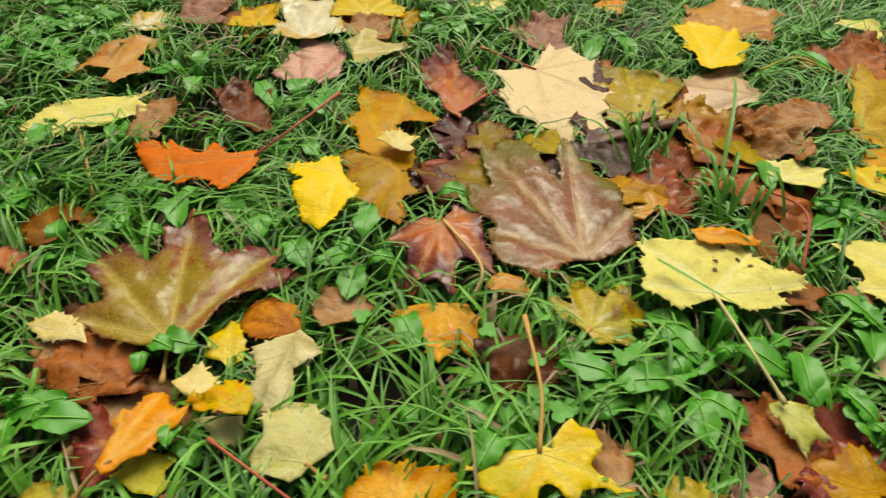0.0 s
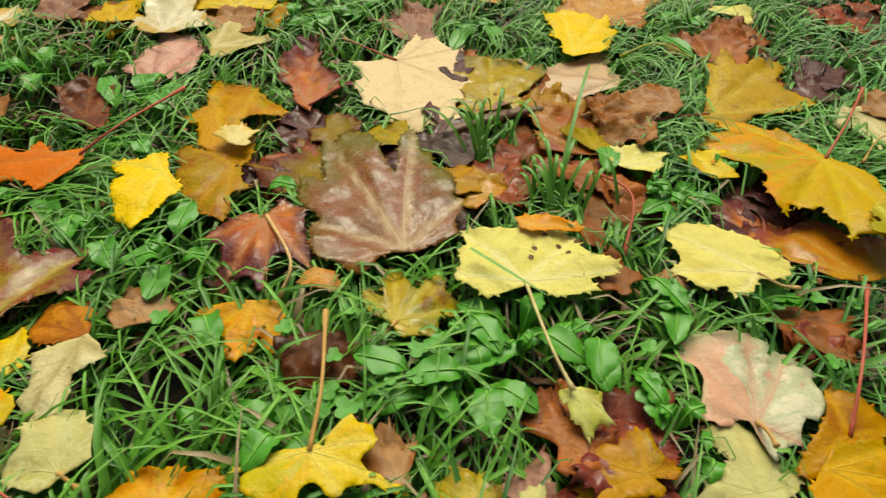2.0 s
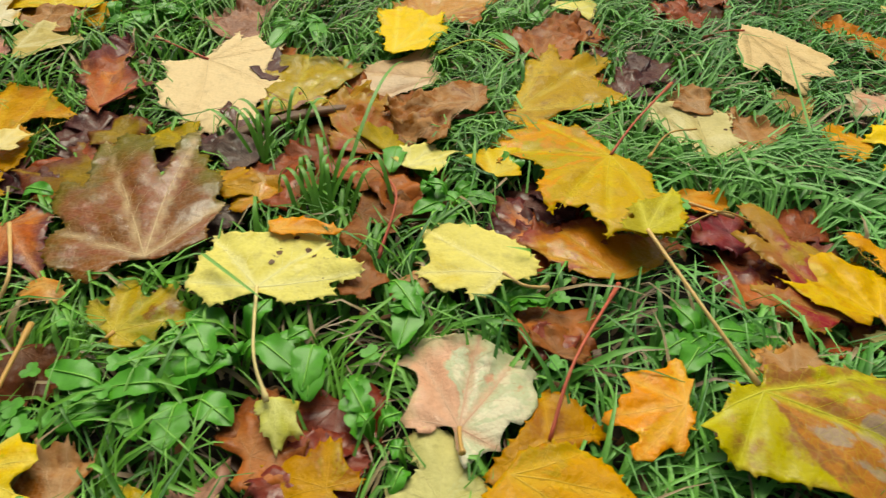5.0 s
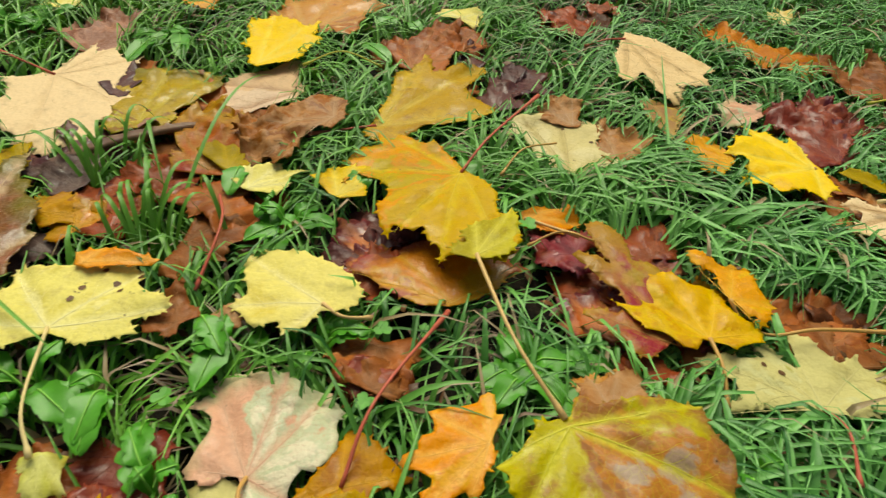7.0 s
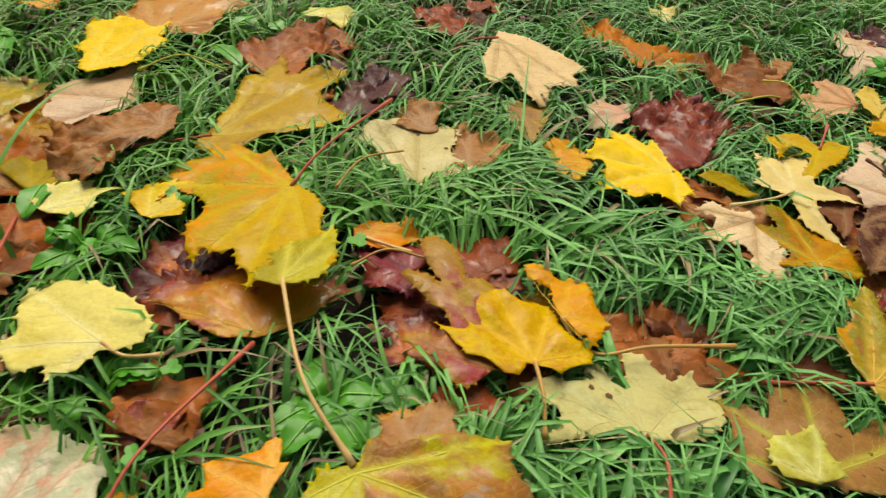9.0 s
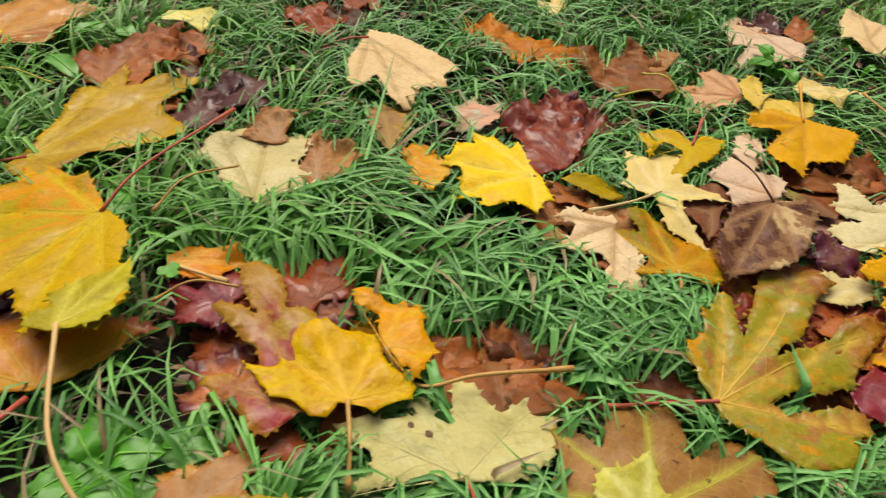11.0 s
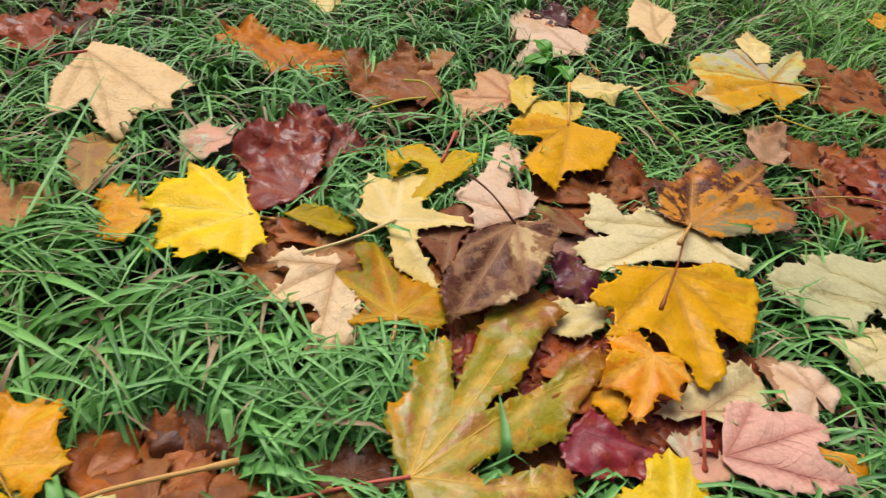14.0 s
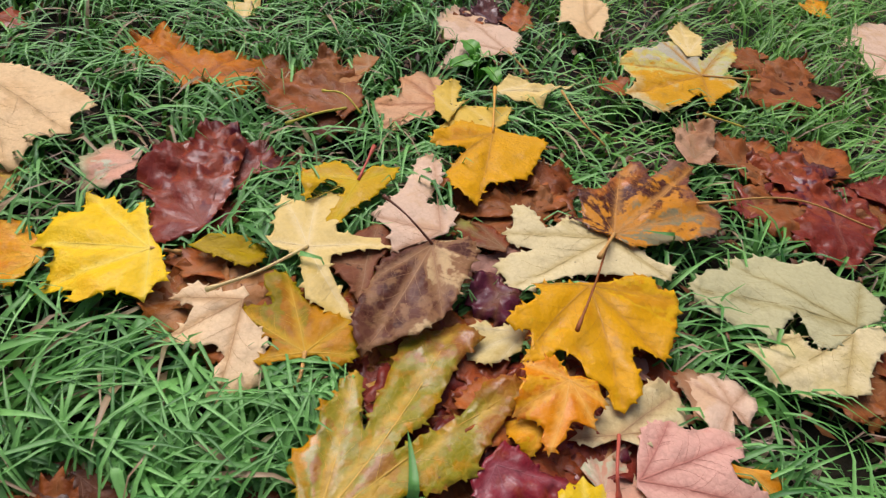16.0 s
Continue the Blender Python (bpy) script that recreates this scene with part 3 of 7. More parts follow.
    # Dark rotten spots and one hole, as discs flat on the blade, given by their place in the lawn.
    if spots and "spot" not in STEM_MATS:
        STEM_MATS["spot"] = stem_material("dark_spot", "5a3a1c", 0.2, 0.6)
    for px, py in spots:
        at = root.matrix_basis.inverted() @ Vector((px, py, place[2]))
        wide = rng.uniform(0.0022, 0.0034)
        ring = [(at.x + wide * rng.uniform(0.75, 1.2) * math.cos(math.pi * k / 6), at.y + 0.8 * wide * rng.uniform(0.75, 1.2) * math.sin(math.pi * k / 6)) for k in range(12)]
        sv = [(at.x, at.y, lift(at.x, at.y) + 0.0008)] + [(x, y, lift(x, y) + 0.0005) for x, y in ring]
        link_mesh("spot", sv, [(0, 1 + k, 1 + (k + 1) % 12) for k in range(12)], STEM_MATS["spot"], root, "dark brown spot in a rotting leaf")

    # Mark the raster beneath the blade.
    c, s = math.cos(radians(heading)), math.sin(radians(heading))
    reach = int(size * 1.05 / CELL) + 1
    ci, cj = int((place[0] - X0) / CELL), int((place[1] - Y0) / CELL)
    ii, jj = np.meshgrid(np.arange(ci - reach, ci + reach + 1), np.arange(cj - reach, cj + reach + 1), indexing="ij")
    wx, wy = X0 + (ii + 0.5) * CELL - place[0], Y0 + (jj + 0.5) * CELL - place[1]
    lx, ly = c * wx + s * wy, -s * wx + c * wy
    inside = np.hypot(lx, ly) < 0.97 * np.interp(np.arctan2(ly, lx), bt, br, period=2 * math.pi)
    inside &= (ii >= 0) & (jj >= 0) & (ii < COVER.shape[0]) & (jj < COVER.shape[1])
    COVER[ii[inside], jj[inside]] = np.minimum(COVER[ii[inside], jj[inside]], place[2] - 0.012)
    if not coarse:
        high = [place[2] + lift(a, b) for a, b in zip(lx[inside], ly[inside])]
        TOP[ii[inside], jj[inside]] = np.maximum(TOP[ii[inside], jj[inside]], high)
    return root


# ---- ground ----
def build_ground():
    near = lambda a, b, n: [a + (b - a) * i / n for i in range(n + 1)]  # noqa: E731
    xs = [-400, -80, -20, -6] + near(-2.4, 4.0, 160) + [8, 25, 80, 400]
    ys = [-400, -80, -20, -5] + near(-1.6, 3.0, 115) + [7, 25, 80, 400]
    verts = [(x, y, ground_height(x, y) if abs(x) < 5 and abs(y) < 4 else GROUND_Z) for y in ys for x in xs]
    w = len(xs)
    faces = [(j * w + i, j * w + i + 1, (j + 1) * w + i + 1, (j + 1) * w + i) for j in range(len(ys) - 1) for i in range(w - 1)]
    tagged(link_mesh("ground", verts, faces, SOIL), "dark damp soil of a lawn", "ground", kind="structure")


build_ground()

# ---- fallen leaves ----
maple("cream", (0.140, 0.700, 0.002), -51, ((-35, 14.9), (16, 13.3), (79, 9.5), (107, 8.8),), crumple=0.4, pleat=0.1, stem=((0.071, 0.737, 0.01),), edge=((-126, 5.9), (-108, 4.9), (-82, 5.5), (-81, 7.2), (-64, 8.6), (-57, 10.1), (-41, 10.8), (-41, 12.3), (-32, 12.6), (-35, 14.9), (-30, 13.6), (-24, 14.2), (-20, 12.9), (-17, 13.9), (-5, 13.7), (-4, 13.0), (0, 11.2), (9, 12.4), (16, 13.3), (18, 11.9), (26, 11.4), (29, 9.4), (30, 7.7), (40, 7.1), (63, 7.5), (79, 9.5), (83, 7.4), (97, 7.5), (107, 8.8), (109, 7.5), (114, 6.2), (126, 8.1), (126, 6.2), (134, 3.5), (152, 1.1), (-124, 3.0),))
maple("lemon", (0.357, 0.728, 0.006), 74, ((-35, 7.4), (-11, 13.7), (15, 13.3),), edge=((-172, 1.0), (-76, 1.8), (-69, 3.4), (-53, 5.3), (-35, 7.4), (-31, 9.8), (-23, 9.6), (-17, 11.7), (-11, 13.7), (-9, 10.7), (-2, 11.3), (6, 12.4), (15, 13.3), (19, 12.2), (28, 12.6), (32, 9.4), (32, 6.5), (49, 5.0), (39, 3.3), (110, 1.3),))
maple("pinkcream", (0.403, 0.684, -0.006), 179, ((-85, 8.0), (-13, 8.7), (31, 11.4),), edge=((-159, 1.1), (-86, 4.1), (-96, 6.2), (-85, 8.0), (-59, 6.8), (-37, 7.6), (-13, 8.7), (-3, 8.3), (9, 8.7), (22, 11.0), (31, 11.4), (36, 9.7), (47, 8.4), (42, 5.4), (55, 3.3), (89, 1.9),))
maple("tanbrown", (0.449, 0.608, 0.01), -154, ((-117, 4.9), (-18, 10.5), (17, 11.1),), crumple=2, edge=((-142, 3.2), (-117, 4.9), (-95, 4.5), (-53, 5.1), (-35, 6.9), (-29, 8.8), (-18, 10.5), (-13, 9.7), (-5, 9.6), (4, 10.3), (17, 11.1), (18, 9.9), (25, 9.2), (33, 10.0), (39, 8.4), (34, 6.0), (19, 4.2), (19, 2.5), (59, 2.1), (135, 1.3),))
maple("mustard", (0.493, 0.607, 0), 41, ((-29, 13.8), (6, 20.1), (28, 17.2),), stem=((0.423, 0.591, 0),), pleat=1.8, edge=((-180, 2.0), (-147, 2.6), (-119, 3.5), (-81, 4.0), (-44, 4.9), (-41, 7.2), (-35, 9.7), (-34, 11.6), (-29, 13.8), (-21, 13.3), (-13, 12.8), (-4, 13.1), (-1, 15.3), (1, 18.4), (6, 20.1), (9, 17.3), (12, 17.6), (18, 13.2), (23, 15.9), (28, 17.2), (30, 12.8), (37, 10.8), (35, 6.5), (42, 3.2),))
maple("russet", (0.535, 0.732, 0), 59, ((-34, 5.6), (-22, 11), (2, 15.3), (12, 13), (34, 7.2),), crumple=2)
maple("purplebrown", (0.629, 0.648, -0.00225), 68, ((-33, 4.4), (-13, 10), (14, 7.7), (48, 3.9),), crumple=2)
maple("mustardyellow", (0.572, 0.505, 0.016), -145, ((-87, 11.6), (-46, 12.1), (17, 11.3), (41, 12.6), (64, 13.4),), stem=((0.603, 0.544, 0.03), (0.671, 0.639, 0.02),), stem_look="redstem", pleat=1.7, tilt=(0.02, 0.12), edge=((-117, 2.1), (-110, 3.9), (-107, 7.0), (-98, 6.3), (-93, 8.4), (-92, 10.4), (-87, 11.6), (-82, 11.4), (-73, 9.6), (-70, 10.2), (-67, 11.2), (-56, 11.2), (-46, 12.1), (-35, 11.1), (-29, 10.7), (-45, 10.8), (-37, 9.2), (-34, 8.1), (-21, 7.2), (-8, 7.9), (-4, 9.4), (10, 10.9), (17, 11.3), (14, 10.0), (25, 9.8), (28, 9.0), (34, 10.5), (40, 11.1), (41, 12.6), (44, 11.7), (49, 11.8), (54, 12.7), (59, 12.6), (64, 13.4), (71, 12.1), (73, 11.9), (79, 8.1), (75, 7.4), (79, 6.2), (91, 4.9), (106, 2.6), (128, 0.9),))
maple("limeyellow", (0.570, 0.378, 0.034), 60, ((-25, 4.8), (-3, 6.8), (24, 4.4),), stem=((0.585, 0.291, 0.04), (0.613, 0.241, 0.02),), edge=((-179, 0.6), (-80, 1.3), (-63, 2.6), (-41, 4.1), (-25, 4.8), (-13, 5.9), (-3, 6.8), (6, 4.9), (24, 4.4), (52, 3.0), (52, 1.7), (85, 2.3), (116, 2.1),))
maple("ochrepurple", (0.551, 0.358, 0), 103, ((-74, 8.1), (23, 9.2), (52, 9.0),), edge=((-118, 0.7), (-95, 2.2), (-83, 4.3), (-71, 6.0), (-74, 8.1), (-58, 7.6), (-42, 6.0), (-29, 5.7), (-17, 6.2), (-5, 7.7), (7, 7.8), (21, 7.8), (23, 9.2), (41, 9.1), (52, 9.0), (51, 7.7), (63, 4.8), (72, 3.3), (81, 2.5), (141, 0.4),))
maple("orange", (0.625, 0.452, 0.005), -3, ((-26, 3.8), (5, 5.6), (28, 3.7),), stem=((0.668, 0.423, 0.01),), pleat=1.5, edge=((-99, 1.6), (-65, 1.4), (-47, 2.5), (-26, 3.8), (-8, 4.3), (5, 5.6), (22, 5.3), (28, 3.7), (57, 2.1), (105, 0.8),))
maple("paleyellow", (0.263, 0.333, 0.012), 70, ((-57, 8.3), (-19, 7.9), (57, 8.4), (103, 5.6),), stem=((0.274, 0.266, 0.02), (0.287, 0.234, 0.012),), stem_look="creamstem", edge=((-160, 0.5), (-109, 1.4), (-106, 2.9), (-84, 4.3), (-74, 6.1), (-62, 5.4), (-62, 7.4), (-57, 8.3), (-47, 7.8), (-40, 6.7), (-32, 6.5), (-19, 7.9), (-0, 7.5), (25, 6.2), (44, 7.1), (57, 8.4), (64, 6.4), (76, 6.4), (89, 5.4), (103, 5.6), (112, 5.3), (124, 4.2), (146, 3.7), (150, 2.0),), spots=((0.274, 0.371), (0.285, 0.390), (0.270, 0.359), (0.296, 0.378), (0.302, 0.368), (0.312, 0.385),))
maple("orange", (0.269, 0.394, 0.015), 14, ((-5, 5.4), (47, 2.1), (115, 1.5),), pleat=1.5, edge=((-170, 0.7), (-70, 0.9), (-23, 2.4), (-13, 4.8), (-5, 5.4), (10, 3.2), (47, 2.1), (115, 1.5),))
maple("lemonpale", (0.452, 0.350, 0.012), 157, ((-20, 8.9), (21, 7.1), (70, 4.1),), stem=((0.467, 0.339, 0.01), (0.489, 0.345, 0),), edge=((-164, 2.7), (-134, 3.4), (-103, 3.7), (-75, 4.3), (-51, 6.3), (-35, 7.6), (-20, 8.9), (-7, 7.3), (10, 5.9), (21, 7.1), (28, 6.1), (39, 5.6), (49, 5.2), (52, 3.6), (70, 4.1), (88, 2.5), (113, 0.7), (160, 1.4),))
maple("bigpurple", (0.167, 0.370, 0.006), 109, ((-56, 8.3), (-19, 18.8), (9, 19.0), (50, 8.9),), tones=(0.49, 0.51, 0.51, 0.48,), cup=-0.15, pleat=1.9, edge=((-126, 1.0), (-104, 1.8), (-95, 3.2), (-88, 4.0), (-87, 5.0), (-68, 5.5), (-66, 6.3), (-61, 7.4), (-56, 8.3), (-49, 8.1), (-46, 9.7), (-40, 11.1), (-34, 11.6), (-30, 11.9), (-27, 14.0), (-23, 13.9), (-21, 16.3), (-19, 18.8), (-16, 17.2), (-13, 15.3), (-13, 12.9), (-11, 10.2), (-9, 11.2), (-7, 13.1), (-6, 16.0), (-4, 17.6), (1, 18.6), (6, 18.5), (7, 17.2), (9, 19.0), (12, 17.9), (16, 15.3), (20, 12.7), (23, 12.2), (24, 13.5), (28, 14.4), (34, 12.9), (41, 11.4), (42, 9.7), (46, 8.3), (50, 8.9), (61, 8.3), (73, 7.9), (83, 7.0), (88, 5.7), (103, 5.1), (112, 4.5), (112, 3.5), (98, 2.3), (95, 0.9),))
maple("olivered", (0.107, 0.480, -0.0045), 128, ((-66, 3.8), (-28, 6.4), (-10, 9), (5, 9.1), (45, 10.4),))
maple("olive", (0.155, 0.533, -0.0018), 119, ((-64, 2.1), (-32, 4.8), (11, 5.3), (39, 5.4),))
maple("purplebrown", (0.050, 0.466, -0.0054), 138, ((-45, 2.3), (-24, 4.2), (8, 5.8), (26, 5.8),), crumple=2)
maple("rust", (0.045, 0.409, 0.004), -85, ((-67, 5.5), (-21, 8.4), (6, 8.5), (35, 8.0), (119, 3.5),), cup=-0.25, stem=((0.079, 0.344, 0.016), (0.073, 0.319, 0),), stem_look="tanorange", pleat=1.7, edge=((-104, 0.5), (-103, 1.8), (-90, 2.5), (-80, 3.8), (-73, 4.8), (-67, 5.5), (-52, 5.2), (-43, 4.9), (-33, 5.8), (-30, 6.7), (-26, 7.8), (-21, 8.4), (-17, 7.7), (-13, 7.0), (-6, 6.8), (-1, 7.5), (1, 8.4), (6, 8.5), (5, 7.0), (9, 5.5), (18, 5.1), (25, 5.3), (30, 6.4), (33, 7.4), (35, 8.0), (38, 6.8), (47, 5.8), (54, 4.4), (71, 3.6), (95, 3.5), (119, 3.5), (134, 2.7), (159, 2.5), (150, 1.4),))
maple("tanorange", (0.100, 0.341, 0.005), -77, ((-76, 2.0), (30, 2.5), (56, 2.2),), edge=((-169, 1.1), (-119, 1.2), (-76, 2.0), (-40, 1.6), (-1, 1.9), (30, 2.5), (56, 2.2), (87, 1.3),))
maple("amberorange", (0.050, 0.320, -0.006), -89, ((-45, 5.4), (-0, 5.7), (35, 6.0), (70, 3.4),), edge=((-100, 0.5), (-88, 1.3), (-81, 2.2), (-78, 3.0), (-74, 3.9), (-64, 4.5), (-56, 5.0), (-45, 5.4), (-38, 4.7), (-29, 3.9), (-19, 4.3), (-7, 5.6), (-0, 5.7), (4, 5.1), (12, 4.9), (16, 4.2), (19, 3.5), (23, 4.7), (30, 5.5), (35, 6.0), (41, 5.0), (46, 4.0), (59, 3.3), (70, 3.4), (71, 2.7), (89, 2.1), (94, 1.2),))
maple("oliveyellow", (0.165, 0.300, -0.001), 67, ((-94, 3.7), (-49, 6.3), (-8, 6.1), (29, 6.4), (67, 4.4),), stem=((0.149, 0.273, 0),), pleat=1.8, edge=((-149, 1.6), (-136, 1.8), (-112, 2.0), (-95, 2.7), (-94, 3.7), (-78, 3.2), (-61, 3.2), (-60, 4.3), (-55, 5.1), (-49, 6.3), (-43, 6.2), (-39, 5.2), (-24, 4.9), (-18, 5.7), (-8, 6.1), (-5, 5.5), (-2, 4.7), (-1, 3.6), (8, 3.7), (17, 4.5), (19, 5.4), (24, 6.2), (29, 6.4), (33, 6.0), (40, 5.0), (46, 4.2), (50, 2.6), (58, 3.4), (59, 4.0), (67, 4.4), (78, 3.5), (92, 2.5), (103, 2.1), (104, 1.4), (112, 0.7),))
maple("yellow", (0.119, 0.186, 0.012), -39, ((-127, 5.0), (-12, 3.6), (19, 6.6), (52, 4.2), (89, 3.5),), stem=((0.121, 0.228, 0.02), (0.113, 0.297, 0.012),), edge=((-158, 0.6), (-145, 1.6), (-137, 2.5), (-134, 3.1), (-133, 4.0), (-127, 5.0), (-124, 4.2), (-126, 3.7), (-118, 4.3), (-107, 4.5), (-97, 4.3), (-79, 3.9), (-56, 3.5), (-55, 2.5), (-42, 2.1), (-27, 2.5), (-25, 3.1), (-19, 3.5), (-12, 3.6), (-4, 3.4), (8, 3.9), (14, 4.5), (14, 5.4), (16, 6.2), (19, 6.6), (22, 6.0), (20, 5.3), (23, 4.6), (22, 3.8), (29, 3.2), (39, 3.5), (44, 3.9), (52, 4.2), (66, 4.1), (71, 3.7), (76, 3.4), (89, 3.5), (91, 2.9), (90, 2.1), (84, 1.2), (59, 0.9), (92, 0.6),))
maple("amberorange", (0.036, 0.153, 0), 86, ((-77, 4.2), (-52, 4.2), (4, 3.2), (52, 3.9), (82, 4.2),), sinus=0.7)
maple("tanbrown", (0.172, 0.171, -0.0036), 94, ((-52, 1.3), (-18, 4.1), (5, 4.8), (24, 4.7),), crumple=1.6)
maple("oliveyellow", (0.220, 0.162, -0.00225), 100, ((-65, 2.4), (-29, 2.5), (22, 3), (44, 3.3),))
maple("pinkbrown", (0.253, 0.162, 0), 79, ((-43, 2.2), (-8, 4.4), (5, 3.1), (51, 2.3),), crumple=2)
maple("palegreen", (0.256, 0.160, 0.002), 75, ((-54, 1.4), (-17, 2.1), (18, 1.7), (63, 1.3),))
maple("darkbrown", (0.103, 0.288, -0.0063), -69, ((-65, 3.7), (-28, 6), (4, 5.5), (27, 5.6), (46, 4.4),), crumple=2)
maple("limepale", (0.291, 0.238, 0.008), -76, ((-64, 1.6), (-23, 2.5), (-6, 3.7), (27, 3.5), (33, 2.2),))
maple("darkwet", (0.326, 0.197, -0.0054), 105, ((-147, 2.8), (-97, 3.1), (-55, 3.4), (-4, 3.3), (49, 3.4), (98, 5.1),), crumple=1.6)
maple("ochre", (0.329, 0.182, -0.0009), 155, ((-141, 2.5), (-64, 3.5), (4, 4.6), (40, 5.2), (141, 1.6),), sinus=0.4)
maple("pinktan", (0.412, 0.222, -0.002), 84, ((-115, 3.1), (-31, 8.2), (-8, 7.9), (29, 8.6), (87, 4.0),), tones=(0.82, 0.85, 0.79, 0.10, 0.11,), stem=((0.411, 0.210, 0.008), (0.412, 0.198, 0.010),), stem_look="tanorange", pleat=1.8, edge=((-177, 2.4), (-171, 3.0), (-162, 2.7), (-142, 2.4), (-127, 2.4), (-115, 3.1), (-96, 2.8), (-79, 3.4), (-83, 4.1), (-75, 4.9), (-67, 5.7), (-59, 6.1), (-51, 6.4), (-47, 7.4), (-40, 7.5), (-31, 8.2), (-25, 7.5), (-14, 7.4), (-8, 7.9), (6, 7.7), (18, 8.1), (25, 8.5), (29, 8.6), (32, 7.6), (38, 7.2), (47, 6.9), (41, 6.2), (39, 5.2), (45, 4.3), (58, 3.9), (72, 3.7), (87, 4.0), (96, 3.6), (96, 2.9), (105, 2.8), (108, 2.0), (91, 1.5), (73, 0.6), (163, 0.9), (175, 1.5),))
maple("palegreen", (0.398, 0.174, -0.004), 109, ((-90, 3.6), (-26, 5.1), (8, 5.1), (52, 3.7), (80, 5.0),), edge=((-165, 2.1), (-134, 1.6), (-105, 2.6), (-90, 3.6), (-77, 3.0), (-56, 2.9), (-39, 3.8), (-35, 4.6), (-26, 5.1), (-8, 5.0), (8, 5.1), (11, 4.0), (8, 2.7), (33, 2.4), (52, 3.7), (65, 3.3), (80, 5.0), (93, 4.2), (117, 3.1),))
maple("ochre", (0.470, 0.212, 0), 77, ((-66, 4.6), (10, 4.4), (130, 5.1),), stem=((0.492, 0.261, 0.02), (0.548, 0.350, 0),), edge=((-149, 1.8), (-84, 2.4), (-73, 4.4), (-66, 4.6), (-49, 3.7), (-24, 3.8), (-5, 4.0), (10, 4.4), (29, 2.3), (82, 2.0), (115, 3.2), (130, 5.1), (143, 5.1), (144, 3.4), (166, 2.5),))
maple("orange", (0.563, 0.231, 0.012), -178, ((-123, 2.5), (-99, 3.9), (-36, 4.5), (5, 5.8), (40, 5.9), (63, 3.8),), pleat=1.5, edge=((-143, 0.3), (-125, 0.8), (-125, 1.9), (-123, 2.5), (-111, 2.2), (-109, 2.9), (-105, 3.7), (-99, 3.9), (-90, 3.6), (-85, 3.1), (-73, 3.0), (-61, 3.2), (-54, 3.6), (-43, 4.1), (-36, 4.5), (-32, 4.0), (-19, 3.6), (-13, 4.3), (-7, 4.5), (-1, 4.5), (1, 5.5), (5, 5.8), (12, 5.6), (17, 4.8), (27, 4.4), (32, 4.7), (31, 5.5), (36, 5.8), (40, 5.9), (48, 5.2), (51, 4.2), (57, 3.5), (63, 3.8), (69, 3.8), (75, 3.0), (72, 2.4), (92, 1.5), (125, 0.8), (135, 0.4),))
maple("limebrown", (0.615, 0.236, 0.02), -37, ((-117, 5.8), (-88, 6.7), (8, 10.5), (46, 9.8),), tones=(0, 0, 0.7, 0.45,), pleat=1.9, edge=((-168, 1.1), (-156, 2.4), (-149, 2.3), (-128, 3.0), (-122, 3.5), (-118, 5.0), (-117, 5.8), (-109, 5.6), (-101, 6.4), (-88, 6.7), (-67, 6.6), (-45, 7.1), (-27, 8.9), (-8, 10.4), (8, 10.5), (15, 10.3), (21, 10.3), (26, 9.9), (34, 9.1), (41, 9.3), (46, 9.8), (51, 7.6), (59, 5.5), (66, 3.6), (73, 2.5), (92, 2.7), (107, 2.1), (113, 0.7),))
maple("tanbrown", (0.651, 0.252, 0.008), 62, ((-21, 4.8), (7, 3.7), (44, 3.5),), edge=((-92, 1.4), (-49, 3.2), (-33, 3.4), (-21, 4.8), (-8, 4.8), (7, 3.7), (37, 2.4), (44, 3.5), (97, 2.7), (118, 1.3),))
maple("redolive", (0.719, 0.307, 0.005), 117, ((-9, 14.0), (31, 7.6),), tones=(0.70, 0.64,), cup=0.3, edge=((-55, 2.5), (-41, 5.8), (-34, 8.2), (-28, 8.8), (-20, 8.9), (-22, 10.3), (-21, 12.0), (-18, 13.2), (-14, 13.8), (-9, 14.0), (-7, 12.5), (-6, 11.0), (-6, 9.6), (-12, 8.5), (-7, 9.1), (-3, 10.2), (2, 11.4), (6, 11.4), (6, 10.4), (6, 9.1), (6, 7.5), (3, 6.7), (8, 5.2), (24, 5.1), (26, 6.6), (31, 7.6), (38, 7.5), (38, 6.9), (42, 6.1), (44, 5.0), (53, 4.4), (70, 4.0), (88, 3.0), (69, 1.1),))
maple("amber", (0.743, 0.311, 0.008), 110, ((-105, 4.6), (-46, 6.0), (-8, 7.1), (19, 8.9),), stem=((0.741, 0.282, 0.01), (0.737, 0.256, 0),), stem_look="tanorange", pleat=1.7, edge=((-150, 2.0), (-131, 2.4), (-120, 3.3), (-118, 4.2), (-109, 4.3), (-105, 4.6), (-92, 4.3), (-80, 3.8), (-64, 4.1), (-53, 5.1), (-46, 6.0), (-40, 5.6), (-34, 5.8), (-26, 5.7), (-19, 6.0), (-14, 6.9), (-8, 7.1), (-4, 7.0), (-1, 6.9), (1, 7.2), (9, 8.0), (11, 8.1), (19, 8.9), (23, 7.1), (26, 5.6), (33, 5.6), (36, 6.1), (37, 7.0), (37, 8.1), (46, 6.1), (50, 5.7), (59, 4.9), (59, 4.2), (61, 3.6), (75, 2.9), (89, 2.6), (107, 1.8), (74, 0.6), (-144, 1.3),))
